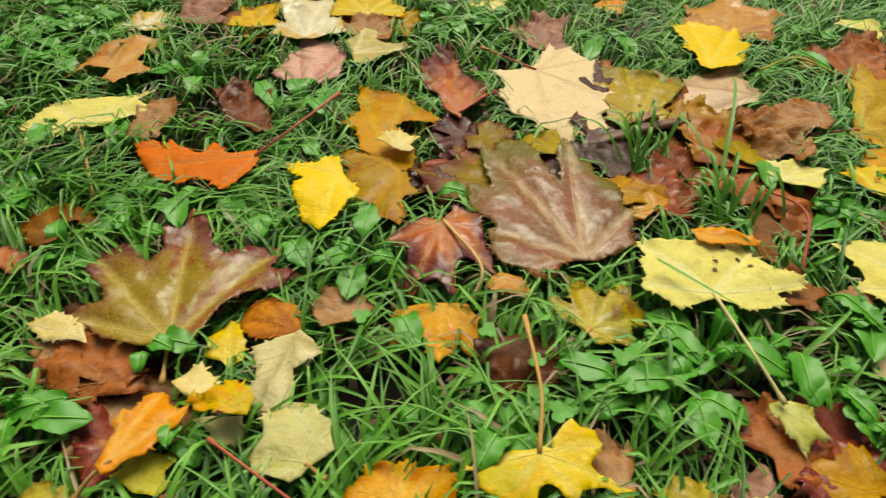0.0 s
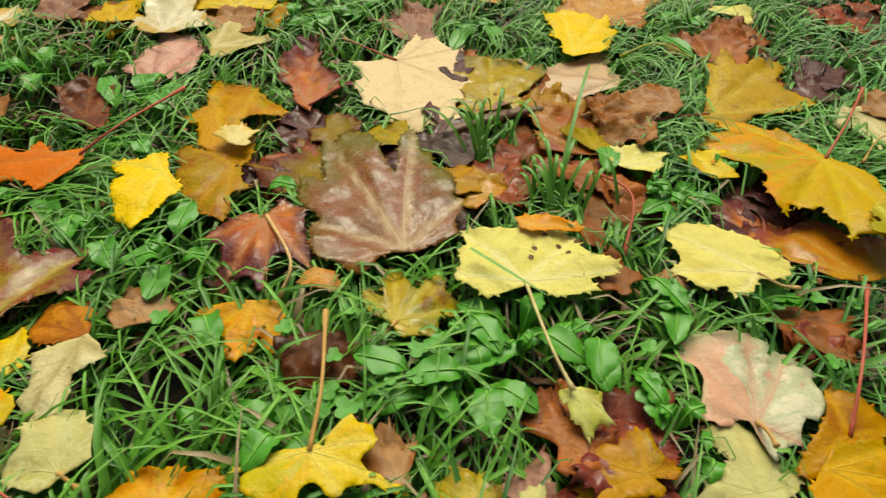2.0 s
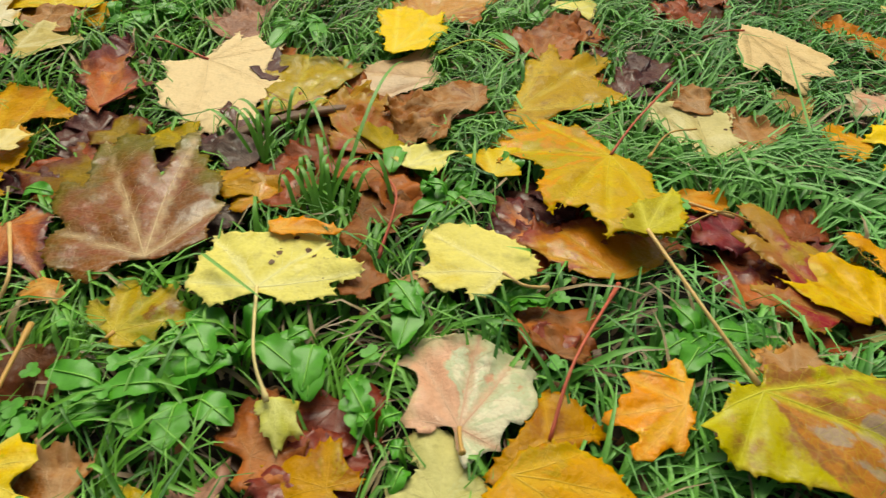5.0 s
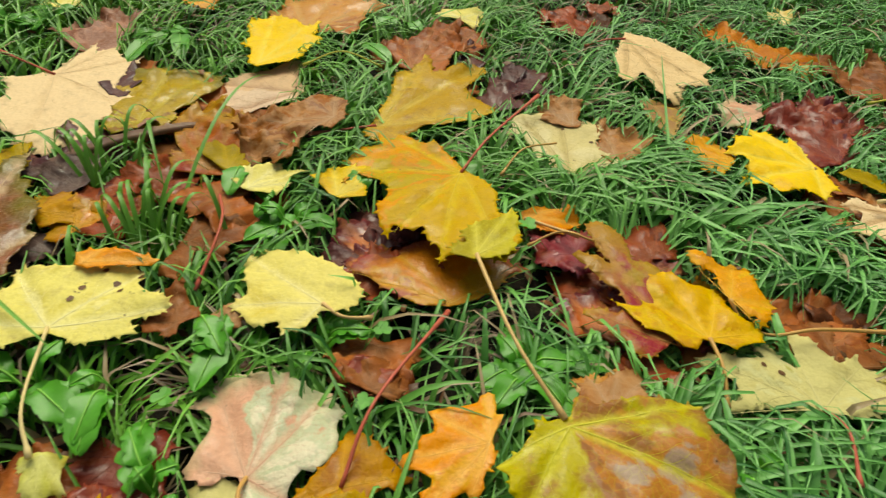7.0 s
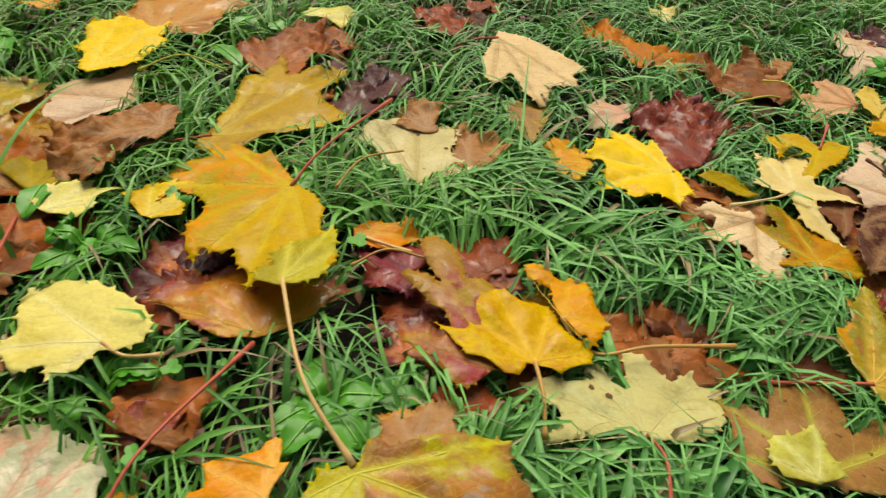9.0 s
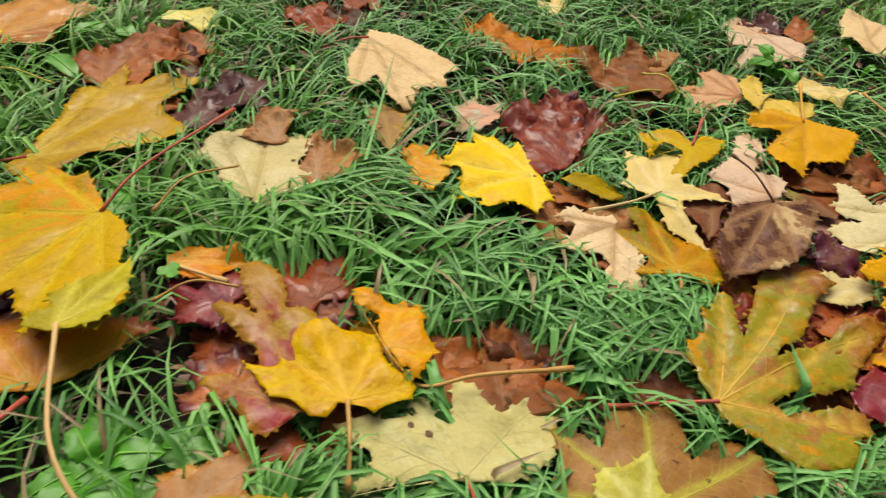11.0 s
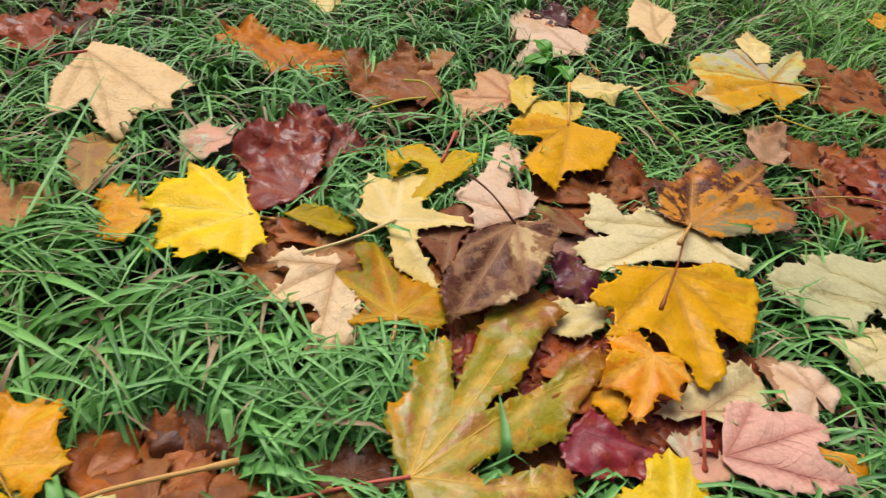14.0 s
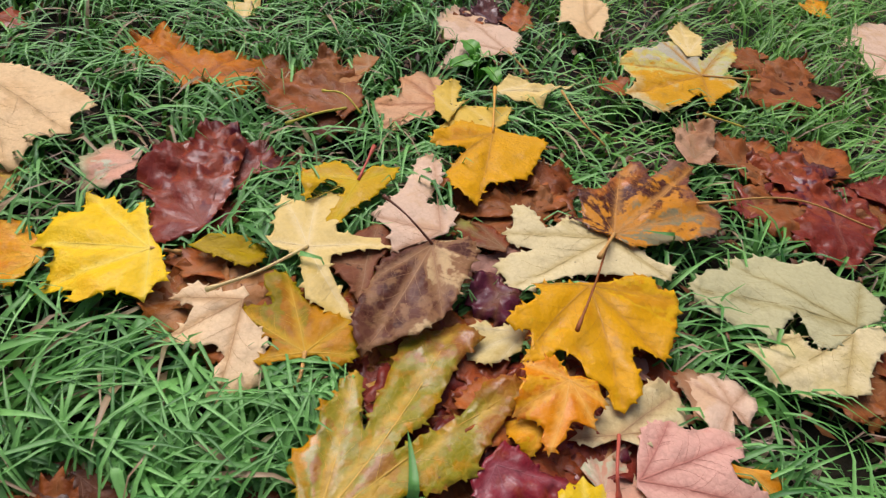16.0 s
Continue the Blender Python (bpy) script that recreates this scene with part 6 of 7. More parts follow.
litter(9, 1.150, 0.420, 0.090, 0.080, 27, ("redolive", "tanbrown", "pinkbrown", "russet"))
litter(6, 1.300, 0.340, 0.070, 0.060, 28, ("tanbrown", "pinkbrown", "darkred"))
litter(4, 0.810, 0.900, 0.070, 0.050, 29, ("brown", "darkred", "darkbrown"))
litter(11, 1.249, 0.498, 0.071, 0.037, 3, ("darkred", "brown", "russet", "darkrusset"))
litter(15, 1.111, 0.330, 0.045, 0.069, 4, ("darkred", "darkwet", "purplewet", "russet"))
litter(9, 1.189, 0.268, 0.051, 0.040, 5, ("darkred", "darkwet", "purplewet", "tanbrown"))
litter(7, 1.009, 0.485, 0.066, 0.044, 6, ("russet", "brown", "tanbrown"))
litter(15, 1.584, 0.410, 0.101, 0.084, 7, ("darkbrown", "darkwet", "brown", "purplebrown", "russet"))
litter(6, 1.742, 0.604, 0.079, 0.062, 8, ("darkbrown", "brown", "darkred"))
litter(3, 1.441, 0.205, 0.039, 0.022, 9, ("darkred", "brown"))
litter(3, 0.319, 0.555, 0.059, 0.109, 10, ("darkred", "russet", "darkrusset", "purplebrown", "ochre"))
litter(4, 0.204, 0.505, 0.049, 0.072, 11, ("purplebrown", "darkred", "purplegray", "darkwet"))
litter(4, 0.538, 0.418, 0.059, 0.055, 12, ("purplebrown", "rust", "darkred"))
litter(1, 0.496, 0.302, 0.035, 0.029, 13, ("darkbrown", "russet"))
litter(7, 0.695, 0.370, 0.055, 0.078, 14, ("darkred", "rust", "purplewet"))
litter(4, 0.835, 0.311, 0.089, 0.026, 15, ("brown", "russet"))
litter(8, -0.207, 0.226, 0.044, 0.081, 16, ("darkwet", "russet", "darkbrown", "tanbrown"))
litter(6, -0.169, 0.841, 0.133, 0.055, 17, ("tanbrown", "pinkbrown", "brown", "amberdark"))
litter(6, 0.053, 0.520, 0.070, 0.054, 18, ("olivered", "darkred", "purplebrown"))
litter(4, 0.263, 0.696, 0.067, 0.090, 19, ("russet", "pinkbrown", "ochre"))
litter(4, 0.347, 0.527, 0.080, 0.117, 20, ("darkbrown", "brown", "darkrusset"))
litter(3, 0.308, 0.213, 0.052, 0.045, 21, ("darkwet", "darkbrown", "russet"))
litter(4, 0.505, 0.419, 0.044, 0.050, 22, ("purplebrown", "darkred"))
litter(5, 0.607, 0.761, 0.091, 0.124, 23, ("purplebrown", "russet", "brown"))
litter(4, 0.973, 0.624, 0.072, 0.079, 24, ("darkwet", "tanbrown", "darkred"))
litter(3, 1.125, 0.739, 0.057, 0.069, 25, ("brown", "darkbrown"))
litter(4, 1.366, 0.842, 0.058, 0.061, 26, ("purplebrown", "russet"))

# ---- weeds, clover and long blades of grass ----
def weed(x, y, leaves, toothed=False):
    """A low broad-leaved weed: its leaves as (degrees, centimetres)."""
    z0 = ground_height(x, y)
    words = "dandelion weed with toothed green leaves in the grass" if toothed else "low weed with broad glossy green leaves in the grass"
    root = tagged(new("dandelion" if toothed else "broadleaf_weed"), words, "weed")
    root.matrix_basis = pose(x, y, z0)
    rng = random.Random(int(1000 * x) * 7 + int(1000 * y))
    def arch(t, rise):
        return rise * math.sin(0.5 * math.pi * min(1, t / 0.42)) ** 0.8 - 0.06 * length * max(0, t - 0.5) ** 2 * 4

    for deg, cm in leaves:
        length = cm / 100
        a = radians(deg)
        along, across = Vector((math.cos(a), math.sin(a), 0)), Vector((-math.sin(a), math.cos(a), 0))
        half = min(0.0115, max(0.007, length * (0.17 if toothed else 0.26)))
        stalk = 0.12 if length < 0.05 else 0.28
        rise = -z0 + rng.uniform(-0.002, 0.014)
        steps, verts, faces = 22, [], []
        for i in range(steps + 1):
            t = i / steps
            b = max(0.0, (t - stalk) / (1 - stalk))
            w = half * (0.10 + 0.9 * math.sin(math.pi * b ** 0.85) ** 0.7)
            if toothed and i % 4 == 0 and 0 < i < steps:
                w *= 0.62
            w *= 1 + 0.08 * math.sin(19 * t + deg) + 0.05 * math.sin(43 * t + 2 * deg)
            h = arch(t, rise)
            c = along * (length * t) + Vector((0, 0, h))
            for k in (-1, -0.5, 0, 0.5, 1):
                up = 0.12 * w * abs(k) + 0.0022 * abs(k) * math.sin(9 * t + 3 * k + deg)
                verts.append(c + across * (w * k) + Vector((0, 0, up)))
        for i in range(steps):
            for k in range(4):
                o = 5 * i + k
                faces.append((o, o + 5, o + 6, o + 1))
        m = len(verts)
        verts += [v - Vector((0, 0, 0.0005)) for v in verts]
        faces += [tuple(m + v for v in reversed(f)) for f in faces]
        leaf = link_mesh("leaf", verts, faces, WEED, root)
        mid = [along * (length * 0.95 * i / 10) + Vector((0, 0, arch(0.095 * i, rise) + 0.0007)) for i in range(11)]
        tv, tf = tube(mid, [0.0011 - 0.00007 * i for i in range(11)], 5)
        link_mesh("midrib", tv, tf, RIB, leaf)
    return root


def clover(x, y):
    """A trefoil: three heart-shaped leaflets on a thin stalk."""
    rng = random.Random(int(1000 * x) * 3 + int(1000 * y))
    root = tagged(new("clover"), "small green three-leaved clover in the grass", "clover", "clover in the lawn")
    root.matrix_basis = pose(x, y, ground_height(x, y), 0, 0, rng.uniform(0, 120))
    h = 0.036 + rng.uniform(-0.006, 0.01)
    tv, tf = tube([(0, 0, 0), (0.002, 0.001, h * 0.5), (0, 0, h)], [0.0007, 0.0006, 0.0006], 5)
    link_mesh("stalk", tv, tf, CLOVER, root)
    size = rng.uniform(0.0055, 0.0078)
    for k in range(3):
        a = radians(120 * k + rng.uniform(-8, 8))
        verts, ring = [Vector((0, 0, h))], 20
        for f in (0.5, 1.0):
            for i in range(ring):
                b = 2 * math.pi * i / ring
                r = size * 0.62 * (1 - 0.22 * math.exp(-((b - math.pi) / 0.5) ** 2) * -1 - 0.25 * math.exp(-(min(b, 2 * math.pi - b) / 0.32) ** 2))
                px, py = size * 0.62 + f * r * math.cos(b), f * r * math.sin(b)
                verts.append(Vector((px * math.cos(a) - py * math.sin(a), px * math.sin(a) + py * math.cos(a), h + 0.18 * abs(py) + 0.12 * px)))
        verts[0] = Vector((size * 0.62 * math.cos(a), size * 0.62 * math.sin(a), h + 0.12 * size * 0.62))
        faces = [(0, 1 + i, 1 + (i + 1) % ring) for i in range(ring)]
        faces += [(1 + i, 1 + ring + i, 1 + ring + (i + 1) % ring, 1 + (i + 1) % ring) for i in range(ring)]
        m = len(verts)
        verts += [v - Vector((0, 0, 0.0004)) for v in verts]
        faces += [tuple(m + v for v in reversed(f)) for f in faces]
        link_mesh("leaflet", verts, faces, CLOVER, root)


def loose_stalk(look_name, *points):
    """A fallen leaf's stalk that lies by itself among the leaves."""
    if look_name not in STEM_MATS:
        STEM_MATS[look_name] = stem_material("stem_" + look_name, STEMS.get(look_name, "c8a060"))
    line = smooth_line(points, 9)
    k = len(line)
    sv, sf = tube(line, [0.0009 + 0.0002 * abs(2 * i / (k - 1) - 1) + (0.0006 if i < 2 else 0) for i in range(k)])
    tone = {"redstem": "reddish", "limeyellow": "pale yellow"}.get(look_name, "tan")
    tagged(link_mesh("leaf_stalk", sv, sf, STEM_MATS[look_name]), tone + " thin leaf stalk lying across fallen leaves", "stalk", "loose leaf stalks")


def bark_strip(*points):
    """A flat, weathered strip of bark lying between the leaves."""
    rng = random.Random(77)
    line = smooth_line(points, 10)
    verts, faces, k = [], [], len(line)
    for i, c in enumerate(line):
        along = (line[min(i + 1, k - 1)] - line[max(i - 1, 0)]).normalized()
        side = along.cross(Vector((0, 0, 1))).normalized()
        half = 0.0085 * (0.55 + 0.45 * math.sin(math.pi * min(1, 0.12 + i / k))) * rng.uniform(0.85, 1.1)
        for j, (f, h) in enumerate(((-1, 0.0), (-0.6, 0.0035), (-0.1, 0.0055), (0.4, 0.0042), (0.75, 0.0048), (1, 0.0), (0.5, -0.002), (-0.5, -0.002))):
            verts.append(c + side * (half * f * rng.uniform(0.92, 1.08)) + Vector((0, 0, h + rng.uniform(-0.0007, 0.0007))))
    for i in range(k - 1):
        for j in range(8):
            q = (j + 1) % 8
            faces.append((i * 8 + j, i * 8 + q, (i + 1) * 8 + q, (i + 1) * 8 + j))
    faces += [tuple(range(8))[::-1], tuple(range((k - 1) * 8, k * 8))]
    tagged(link_mesh("bark_strip", verts, faces, stem_material("old_bark", "76584a", 0.7, 0.6)), "weathered greyish-brown strip of bark between fallen leaves", "bark")


def tuft(x, y, count, spread, lean, seed):
    """Single long blades that rise from one spot between the leaves."""
    rng = random.Random(seed)
    for _ in range(count):
        a = radians(lean + rng.uniform(-55, 55))
        r = rng.uniform(0.05, 0.11)
        bx, by = x + rng.uniform(-spread, spread), y + rng.uniform(-spread, spread)
        long_blade((bx, by), (bx + r * math.cos(a), by + r * math.sin(a)))


def long_blade(a, b, lying=0.0):
    """One long blade of grass from a to b: arching over the leaves, or lying on them at a height."""
    p, q = Vector((*a, lying or ground_height(*a))), Vector((*b, lying or 0.03))
    side = Vector((p.y - q.y, q.x - p.x, 0)).normalized()
    verts, faces, steps = [], [], 14
    for i in range(steps + 1):
        t = i / steps
        c = p.lerp(q, t)
        if not lying:
            c.z = p.z + (0.04 - p.z) * math.sin(math.pi * min(t * 0.75, 1)) - 0.02 * t * t
        w = (0.0012 if lying else 0.0019) * (1 - t ** 3) + 0.0002
        verts += [c - side * w, c - Vector((0, 0, 0.25 * w)), c + side * w]
    for i in range(steps):
        o = 3 * i
        faces += [(o, o + 1, o + 4, o + 3), (o + 1, o + 2, o + 5, o + 4)]
    tagged(link_mesh("grass_blade", verts, faces, GRASS), "long green blade of grass arching over fallen leaves", "grass", "long grass blades")


weed(-0.023, 0.363, ((90, 5.9), (162, 2.5), (-93, 5.2), (-2, 3.0), (-149, 3.9),))
weed(-0.122, 0.417, ((-78, 5.0), (-112, 1.8), (-26, 2.8),))
weed(-0.277, 0.348, ((113, 3.4), (-18, 3.9), (-96, 3.0),))
weed(-0.223, 0.374, ((174, 1.8), (-16, 3.3), (-64, 4.6),))
weed(0.029, 0.454, ((-8, 3.6),))
weed(-0.163, 0.256, ((-83, 2.5), (-22, 2.9), (-6, 4.1),))
weed(-0.230, 0.200, ((-75, 3.5), (-14, 5.0), (-27, 0.4),), toothed=True)
weed(0.025, 0.207, ((45, 2.1), (-131, 2.9), (180, 1.1),))
weed(0.078, 0.213, ((47, 2.1), (-144, 1.9),))
weed(0.212, 0.319, ((-59, 5.7),))
weed(0.255, 0.282, ((29, 2.5), (-151, 6.2), (-52, 1.1),))
weed(0.312, 0.292, ((-90, 4.6), (-103, 4.1),))
weed(0.341, 0.281, ((-86, 6.7),), toothed=True)
weed(0.387, 0.347, ((-162, 2.5), (0, 0.1), (-104, 6.7),))
weed(0.384, 0.317, ((96, 2.7), (-175, 2.1),))
weed(0.434, 0.329, ((117, 1.6),))
weed(0.447, 0.334, ((0, 4.4), (29, 3.9),), toothed=True)
weed(0.313, 0.297, ((-95, 5.4), (-147, 2.4),))
weed(0.417, 0.456, ((167, 2.6), (44, 3.3), (-15, 4.1), (-107, 4.7), (-147, 4.3),))
weed(0.502, 0.490, ((75, 4.1),))
weed(0.378, 0.203, ((166, 1.2), (-113, 2.6),))
weed(0.247, 0.827, ((-124, 7.1), (-124, 0.7), (-77, 8.8),))
weed(0.346, 0.777, ((-23, 4.3),))
weed(0.400, 0.468, ((-126, 1.9), (-40, 3.4), (45, 0.4),))
weed(0.475, 0.487, ((81, 4.3),))
weed(0.356, 0.358, ((-153, 0.9), (-59, 5.8),), toothed=True)
weed(0.407, 0.313, ((88, 2.4),))
weed(0.446, 0.328, ((5, 4.4), (54, 3.7), (-105, 3.9),), toothed=True)
weed(0.311, 0.287, ((-116, 3.7), (-113, 1.3), (-89, 5.0),))
weed(0.356, 0.218, ((118, 4.5), (24, 2.0), (132, 1.5),), toothed=True)
weed(0.217, 0.294, ((-168, 1.4), (-27, 3.7),), toothed=True)
weed(0.305, 0.316, ((-122, 5.2),), toothed=True)
weed(0.734, 0.210, ((10, 2.2), (-126, 3.1),))
weed(1.334, 0.718, ((99, 4.3), (-167, 4.9), (-89, 4.5), (124, 1.4),))
weed(1.461, 0.703, ((-15, 1.6),))
weed(0.234, 0.814, ((-165, 4.1), (-35, 3.5), (115, 1.7), (-108, 8.9),))
weed(-0.198, 0.660, ((130, 1.6), (-60, 8.8),))
weed(-0.209, 0.434, ((-147, 2.0), (-65, 6.2), (-28, 3.2),))
weed(-0.376, 0.532, ((-80, 5.4), (-90, 0.6), (-29, 5.5),))
weed(-0.169, 0.446, ((-129, 0.6), (-57, 6.4),))
weed(-0.321, 0.572, ((-71, 9.0),))
weed(-0.472, 0.694, ((-128, 1.1), (-28, 4.7),))
weed(0.012, 0.315, ((-62, 4.7),))
weed(0.463, 0.804, ((-52, 8.0), (-132, 1.2),))
weed(-0.121, 0.655, ((-108, 2.6), (-65, 7.7),))
weed(-0.118, 0.196, ((-78, 2.5), (-52, 3.6),))
weed(0.366, 0.550, ((-65, 6.5), (-96, 5.9),))
weed(0.395, 0.478, ((-77, 3.7), (-30, 0.8),))
weed(-0.093, 0.386, ((175, 1.2), (-56, 5.3),))
weed(-0.374, 0.431, ((-78, 1.4), (-41, 6.4),))
clover(0.171, 0.230)
clover(0.181, 0.241)
clover(0.122, 0.265)
clover(0.129, 0.308)
clover(0.122, 0.236)
clover(0.136, 0.221)
clover(0.097, 0.214)
clover(0.157, 0.232)
clover(0.165, 0.244)
clover(-0.011, 0.295)
clover(0.182, 0.265)
clover(0.126, 0.313)
clover(0.173, 0.231)
clover(0.144, 0.230)
clover(0.119, 0.223)
clover(0.158, 0.237)
clover(0.484, 0.270)
clover(0.497, 0.331)
clover(0.530, 0.332)
clover(0.626, 0.442)
clover(1.345, 0.512)
clover(1.328, 0.235)
clover(0.351, 0.278)
clover(-0.041, 0.482)
clover(0.085, 0.282)
loose_stalk("redstem", (-0.088, 0.178, 0.014), (-0.055, 0.156, 0.024), (-0.022, 0.140, 0.014))
loose_stalk("tanorange", (1.418, 0.422, 0.014), (1.509, 0.390, 0.024), (1.576, 0.336, 0.014))
loose_stalk("limeyellow", (1.535, 0.545, 0.014), (1.566, 0.509, 0.014))
loose_stalk("limeyellow", (1.129, 0.689, 0.014), (1.143, 0.664, 0.024), (1.154, 0.641, 0.014))
loose_stalk("tanorange", (0.610, 0.504, 0.014), (0.635, 0.532, 0.024), (0.675, 0.557, 0.014))
loose_stalk("limeyellow", (0.410, 0.709, 0.014), (0.454, 0.724, 0.024), (0.500, 0.709, 0.014))
loose_stalk("tanorange", (1.390, 0.626, 0.014), (1.369, 0.560, 0.024), (1.380, 0.524, 0.014))
loose_stalk("tanorange", (0.619, 0.408, 0.014), (0.647, 0.414, 0.024), (0.677, 0.413, 0.014))
bark_strip((0.183, 0.548, -0.008), (0.217, 0.568, -0.003), (0.253, 0.585, 0.0), (0.290, 0.601, -0.001), (0.323, 0.613, -0.006))
long_blade((0.304, 0.461), (0.378, 0.715))
tuft(0.300, 0.425, 12, 0.018, 80, 3)
tuft(0.238, 0.520, 11, 0.022, 100, 4)
long_blade((0.305, 0.415), (0.274, 0.503))
long_blade((0.369, 0.439), (0.333, 0.503))
long_blade((0.252, 0.641), (0.305, 0.491))
long_blade((0.220, 0.356), (0.276, 0.308), 0.024)
long_blade((0.784, 0.539), (0.840, 0.726), 0.026)


def scatter_weeds(count, xr, yr, seed):
    """Further small weeds in the gaps between the leaves."""
    rng = random.Random(seed)
    for _ in range(count):
        x, y = rng.uniform(*xr), rng.uniform(*yr)
        i, j = int((x - X0) / CELL), int((y - Y0) / CELL)
        if COVER[i - 5:i + 6, j - 5:j + 6].min() < 1:
            continue
        first = rng.uniform(0, 360)
        weed(x, y, [(first + 360 * k / 4 + rng.uniform(-30, 30), rng.uniform(3.2, 5.6)) for k in range(rng.randint(2, 4))])


scatter_weeds(240, (-0.5, 0.62), (0.14, 0.9), 5)


# ---- grass ----
def build_grass(count, xr, yr, seed, tall, broad=1.0, steps=5, material=None, hole=None, words="short wet green lawn grass between fallen leaves"):
    """A sward of curved blades, which bend beneath the leaves that lie on it."""
    g = np.random.default_rng(seed)
    tufts = g.uniform((xr[0], yr[0]), (xr[1], yr[1]), (count // 16, 2))
    drift = g.normal(0, 0.9, len(tufts))
    pick = g.integers(0, len(tufts), count)
    root = tufts[pick] + g.normal(0, 1, (count, 2)) * np.where(g.random(count) < 0.6, 0.009, 0.03)[:, None]
    thin = g.random(count) > 0.42 * np.clip((root[:, 0] - 1.15) / 0.3, 0, 1) * (root[:, 0] < 2.2)
    root, pick = root[thin], pick[thin]
    count = len(root)
    if not hole and broad == 1.0:
        edge = np.minimum(np.minimum(root[:, 0] - xr[0], xr[1] - root[:, 0]), np.minimum(root[:, 1] - yr[0], yr[1] - root[:, 1]))
        keep = g.random(count) < np.clip(edge / 0.16, 0.05, 1)
        root, pick = root[keep], pick[keep]
        count = len(root)
    if hole:
        ragged = g.uniform(-0.05, 0.22, count)
        keep = (root[:, 0] < hole[0] + ragged) | (root[:, 0] > hole[1] - ragged) | (root[:, 1] < hole[2] + ragged) | (root[:, 1] > hole[3] - ragged)
        away = np.hypot((root[:, 0] - 0.75) / 3.3, (root[:, 1] - 0.6) / 2.6)
        keep &= g.random(count) < np.clip((1.02 - away) / 0.3, 0, 1)
        root, pick = root[keep], pick[keep]
        count = len(root)
    lean = 0.9 * np.sin(3.1 * root[:, 0] + 1.0) + 0.7 * np.cos(4.3 * root[:, 1])
    way = lean + drift[pick] + g.normal(0, 0.8, count)
    length = g.uniform(0.05, 0.165, count) * tall
    width = g.uniform(0.0009, 0.0026, count) * broad * np.where(g.random(count) < 0.12, 1.5, 1.0)
    height = 0.008 + length * g.uniform(0.1, 0.48, count)
    bend = g.normal(0, 0.24, count)
    over = (g.random(count) < 0.10) & (length < 0.08) & (material is None)
    rows = []
    x, y = root[:, 0].copy(), root[:, 1].copy()
    z0 = GROUND_Z + 0.006 * np.sin(5.1 * x + 1.3) * np.cos(6.3 * y) - 0.003
    for i in range(steps + 1):
        t = i / steps
        rise = np.minimum(height, 0.052) * np.sin(np.pi * np.minimum(1.0, 0.62 * t + 0.0)) * 1.02
        z = z0 + rise
        ii = np.clip(((x - X0) / CELL).astype(int), 0, COVER.shape[0] - 1)
        jj = np.clip(((y - Y0) / CELL).astype(int), 0, COVER.shape[1] - 1)
        roof = COVER[ii, jj]
        if i == 0:
            over &= roof > 1
        z = np.where(over & (TOP[ii, jj] > -1), np.maximum(z, TOP[ii, jj] + 0.007), np.minimum(z, roof))
        turn = way + bend * t
        w = width * (1 - t ** 2.2) + 0.00012
        sx, sy = -np.sin(turn) * w, np.cos(turn) * w
        rows.append(np.stack([np.stack([x - sx, y - sy, z + 0.25 * w], 1), np.stack([x, y, z - 0.25 * w], 1), np.stack([x + sx, y + sy, z + 0.25 * w], 1)], 1))
        step = length / steps * (0.25 + 0.75 * t ** 0.6)
        x, y = x + np.cos(turn) * step, y + np.sin(turn) * step
    verts = np.stack(rows, 1).reshape(-1, 3)
    per = 3 * (steps + 1)
    quad = []
    for i in range(steps):
        o = 3 * i
        quad += [(o, o + 1, o + 4, o + 3), (o + 1, o + 2, o + 5, o + 4)]
    quads = (np.arange(count)[:, None, None] * per + np.array(quad)[None]).reshape(-1, 4)
    me = bpy.data.meshes.new("grass")
    me.vertices.add(len(verts))
    me.vertices.foreach_set("co", verts.ravel())
    me.loops.add(quads.size)
    me.loops.foreach_set("vertex_index", quads.ravel().astype(np.int32))
    me.polygons.add(len(quads))
    me.polygons.foreach_set("loop_start", np.arange(0, quads.size, 4, dtype=np.int32))
    me.polygons.foreach_set("use_smooth", np.ones(len(quads), dtype=bool))
    me.update(calc_edges=True)
    me.materials.append(material or GRASS)
    tagged(new("grass", me), words, "grass", kind="stuff")


def build_crumbs(count, xr, yr, seed):
    """Crumbs of dead leaf and straw between the blades."""
    g = np.random.default_rng(seed)
    verts, faces = [], []
    for _ in range(count):
        x, y = g.uniform(*xr), g.uniform(*yr)
        i, j = int((x - X0) / CELL), int((y - Y0) / CELL)
        z = min(g.uniform(-0.024, -0.002), COVER[i, j])
        a, l, w = g.uniform(0, math.pi), g.uniform(0.003, 0.011), g.uniform(0.0015, 0.005)
        c, d = Vector((math.cos(a), math.sin(a), g.uniform(-0.4, 0.4))), Vector((-math.sin(a), math.cos(a), g.uniform(-0.4, 0.4)))
        o = len(verts)
        m = Vector((x, y, z))
        verts += [m - c * l, m - d * w + c * l * g.uniform(-0.4, 0.4), m + c * l, m + d * w + c * l * g.uniform(-0.4, 0.4), m + Vector((0, 0, g.uniform(0.001, 0.003)))]
        faces += [(o, o + 1, o + 4), (o + 1, o + 2, o + 4), (o + 2, o + 3, o + 4), (o + 3, o, o + 4)]
    crumbs = link_mesh("leaf_crumbs", verts, faces, CRUMB)
    tagged(crumbs, "small brown crumbs of dead leaves in the grass", "leaf litter", kind="stuff")


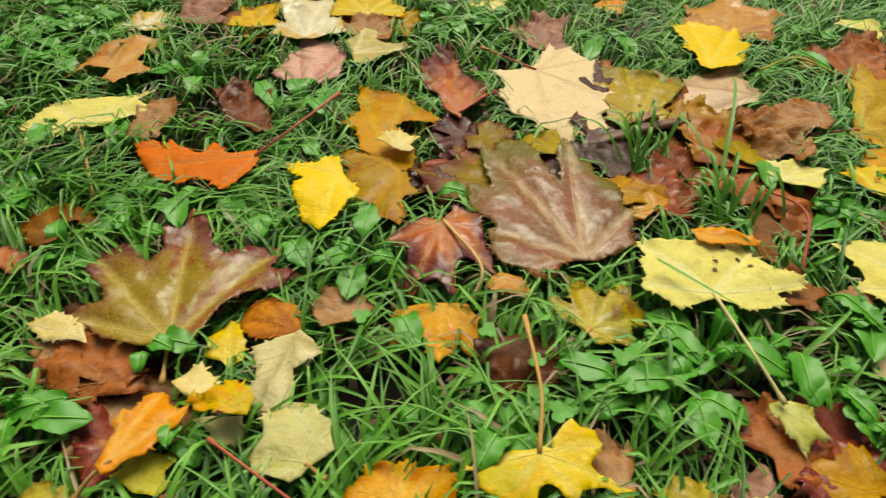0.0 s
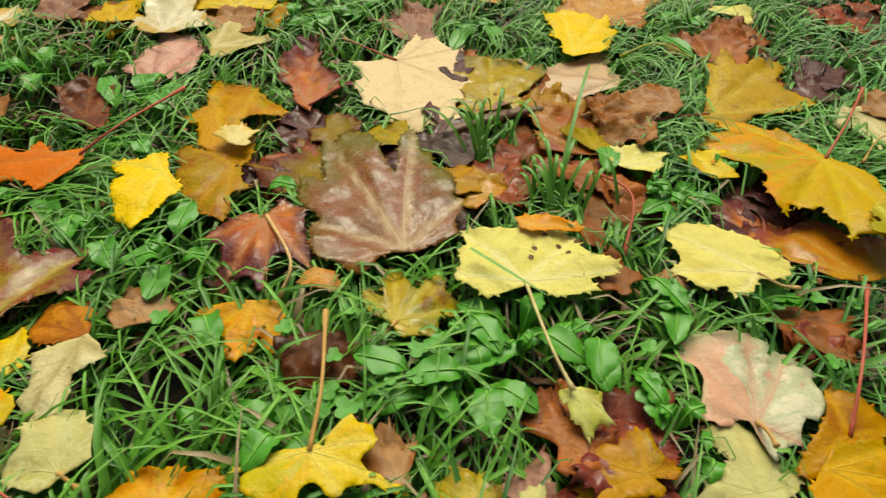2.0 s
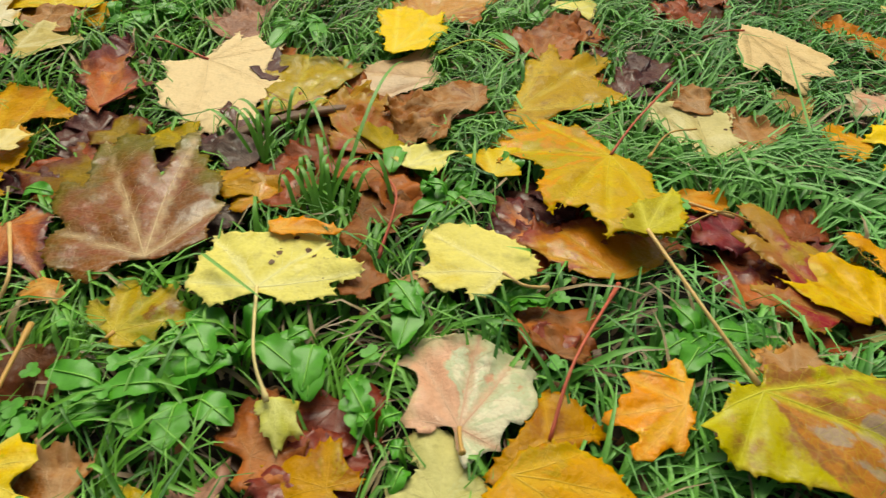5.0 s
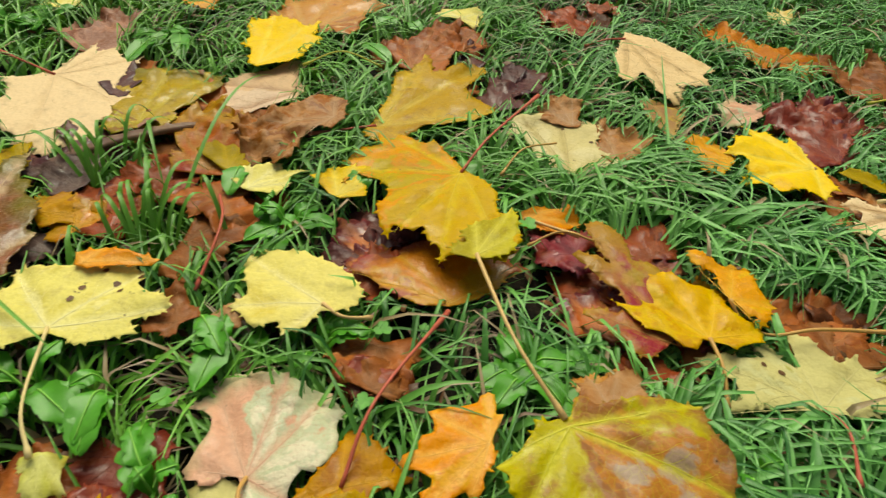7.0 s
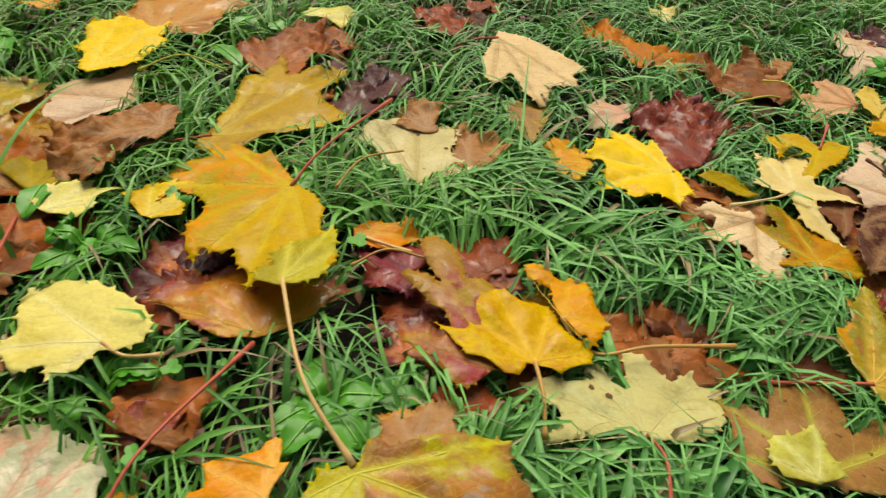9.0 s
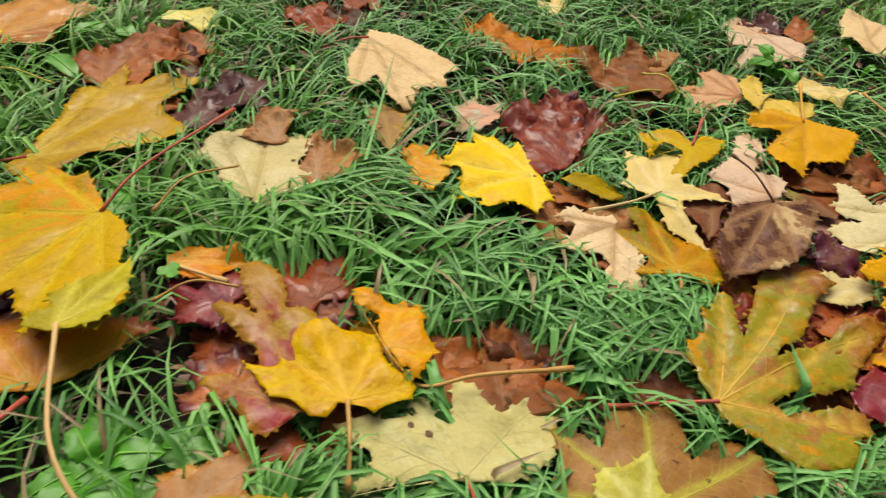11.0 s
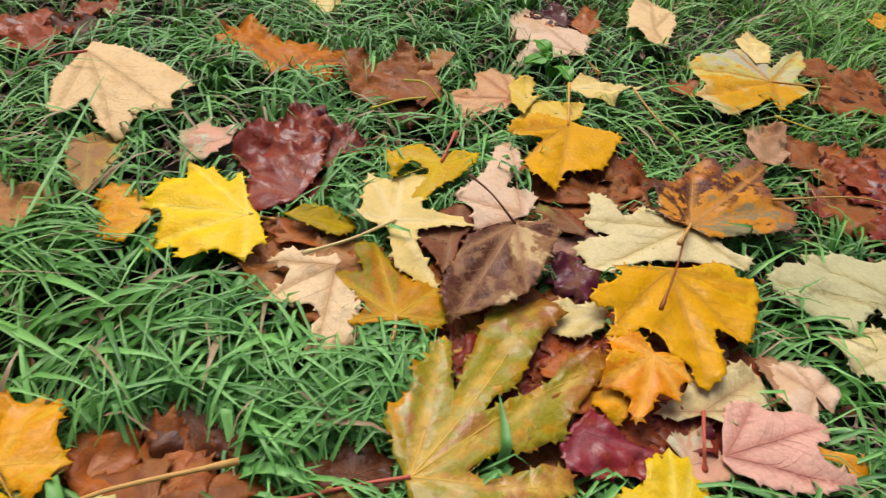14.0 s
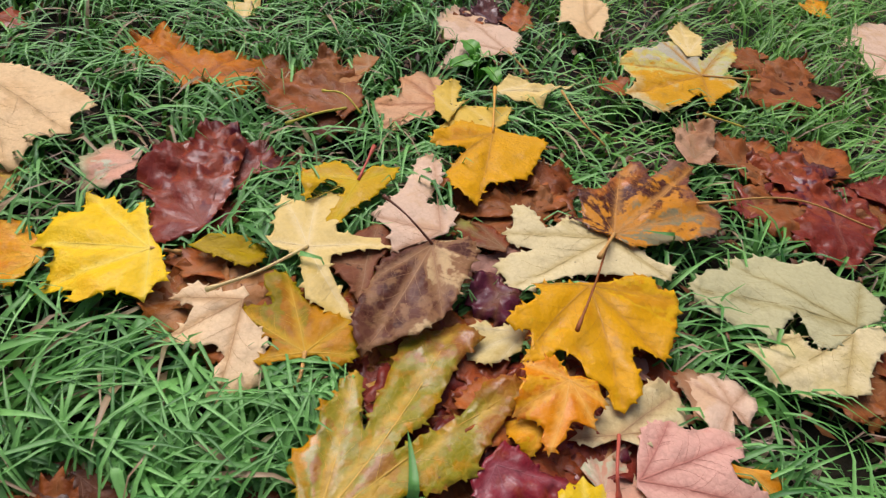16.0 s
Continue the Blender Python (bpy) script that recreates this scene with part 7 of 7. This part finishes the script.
build_crumbs(3400, (-0.6, 2.1), (0.1, 1.1), 21)
build_grass(47000, (-0.9, 2.4), (-0.1, 1.3), 11, 1.0)
build_grass(4200, (-0.5, 2.1), (0.1, 1.1), 12, 0.55, 0.8, 3, STRAW, None, "dead straw-coloured grass low between the blades")
build_grass(1500, (0.66, 1.22), (0.14, 0.62), 14, 1.15, 1.5, 6, None, None, "broad flattened green grass blades between fallen leaves")
# The lawn goes on round about.
build_grass(36000, (-2.6, 4.1), (-2.0, 3.2), 31, 1.1, 1.8, 3, None, (-0.85, 2.35, -0.05, 1.25))
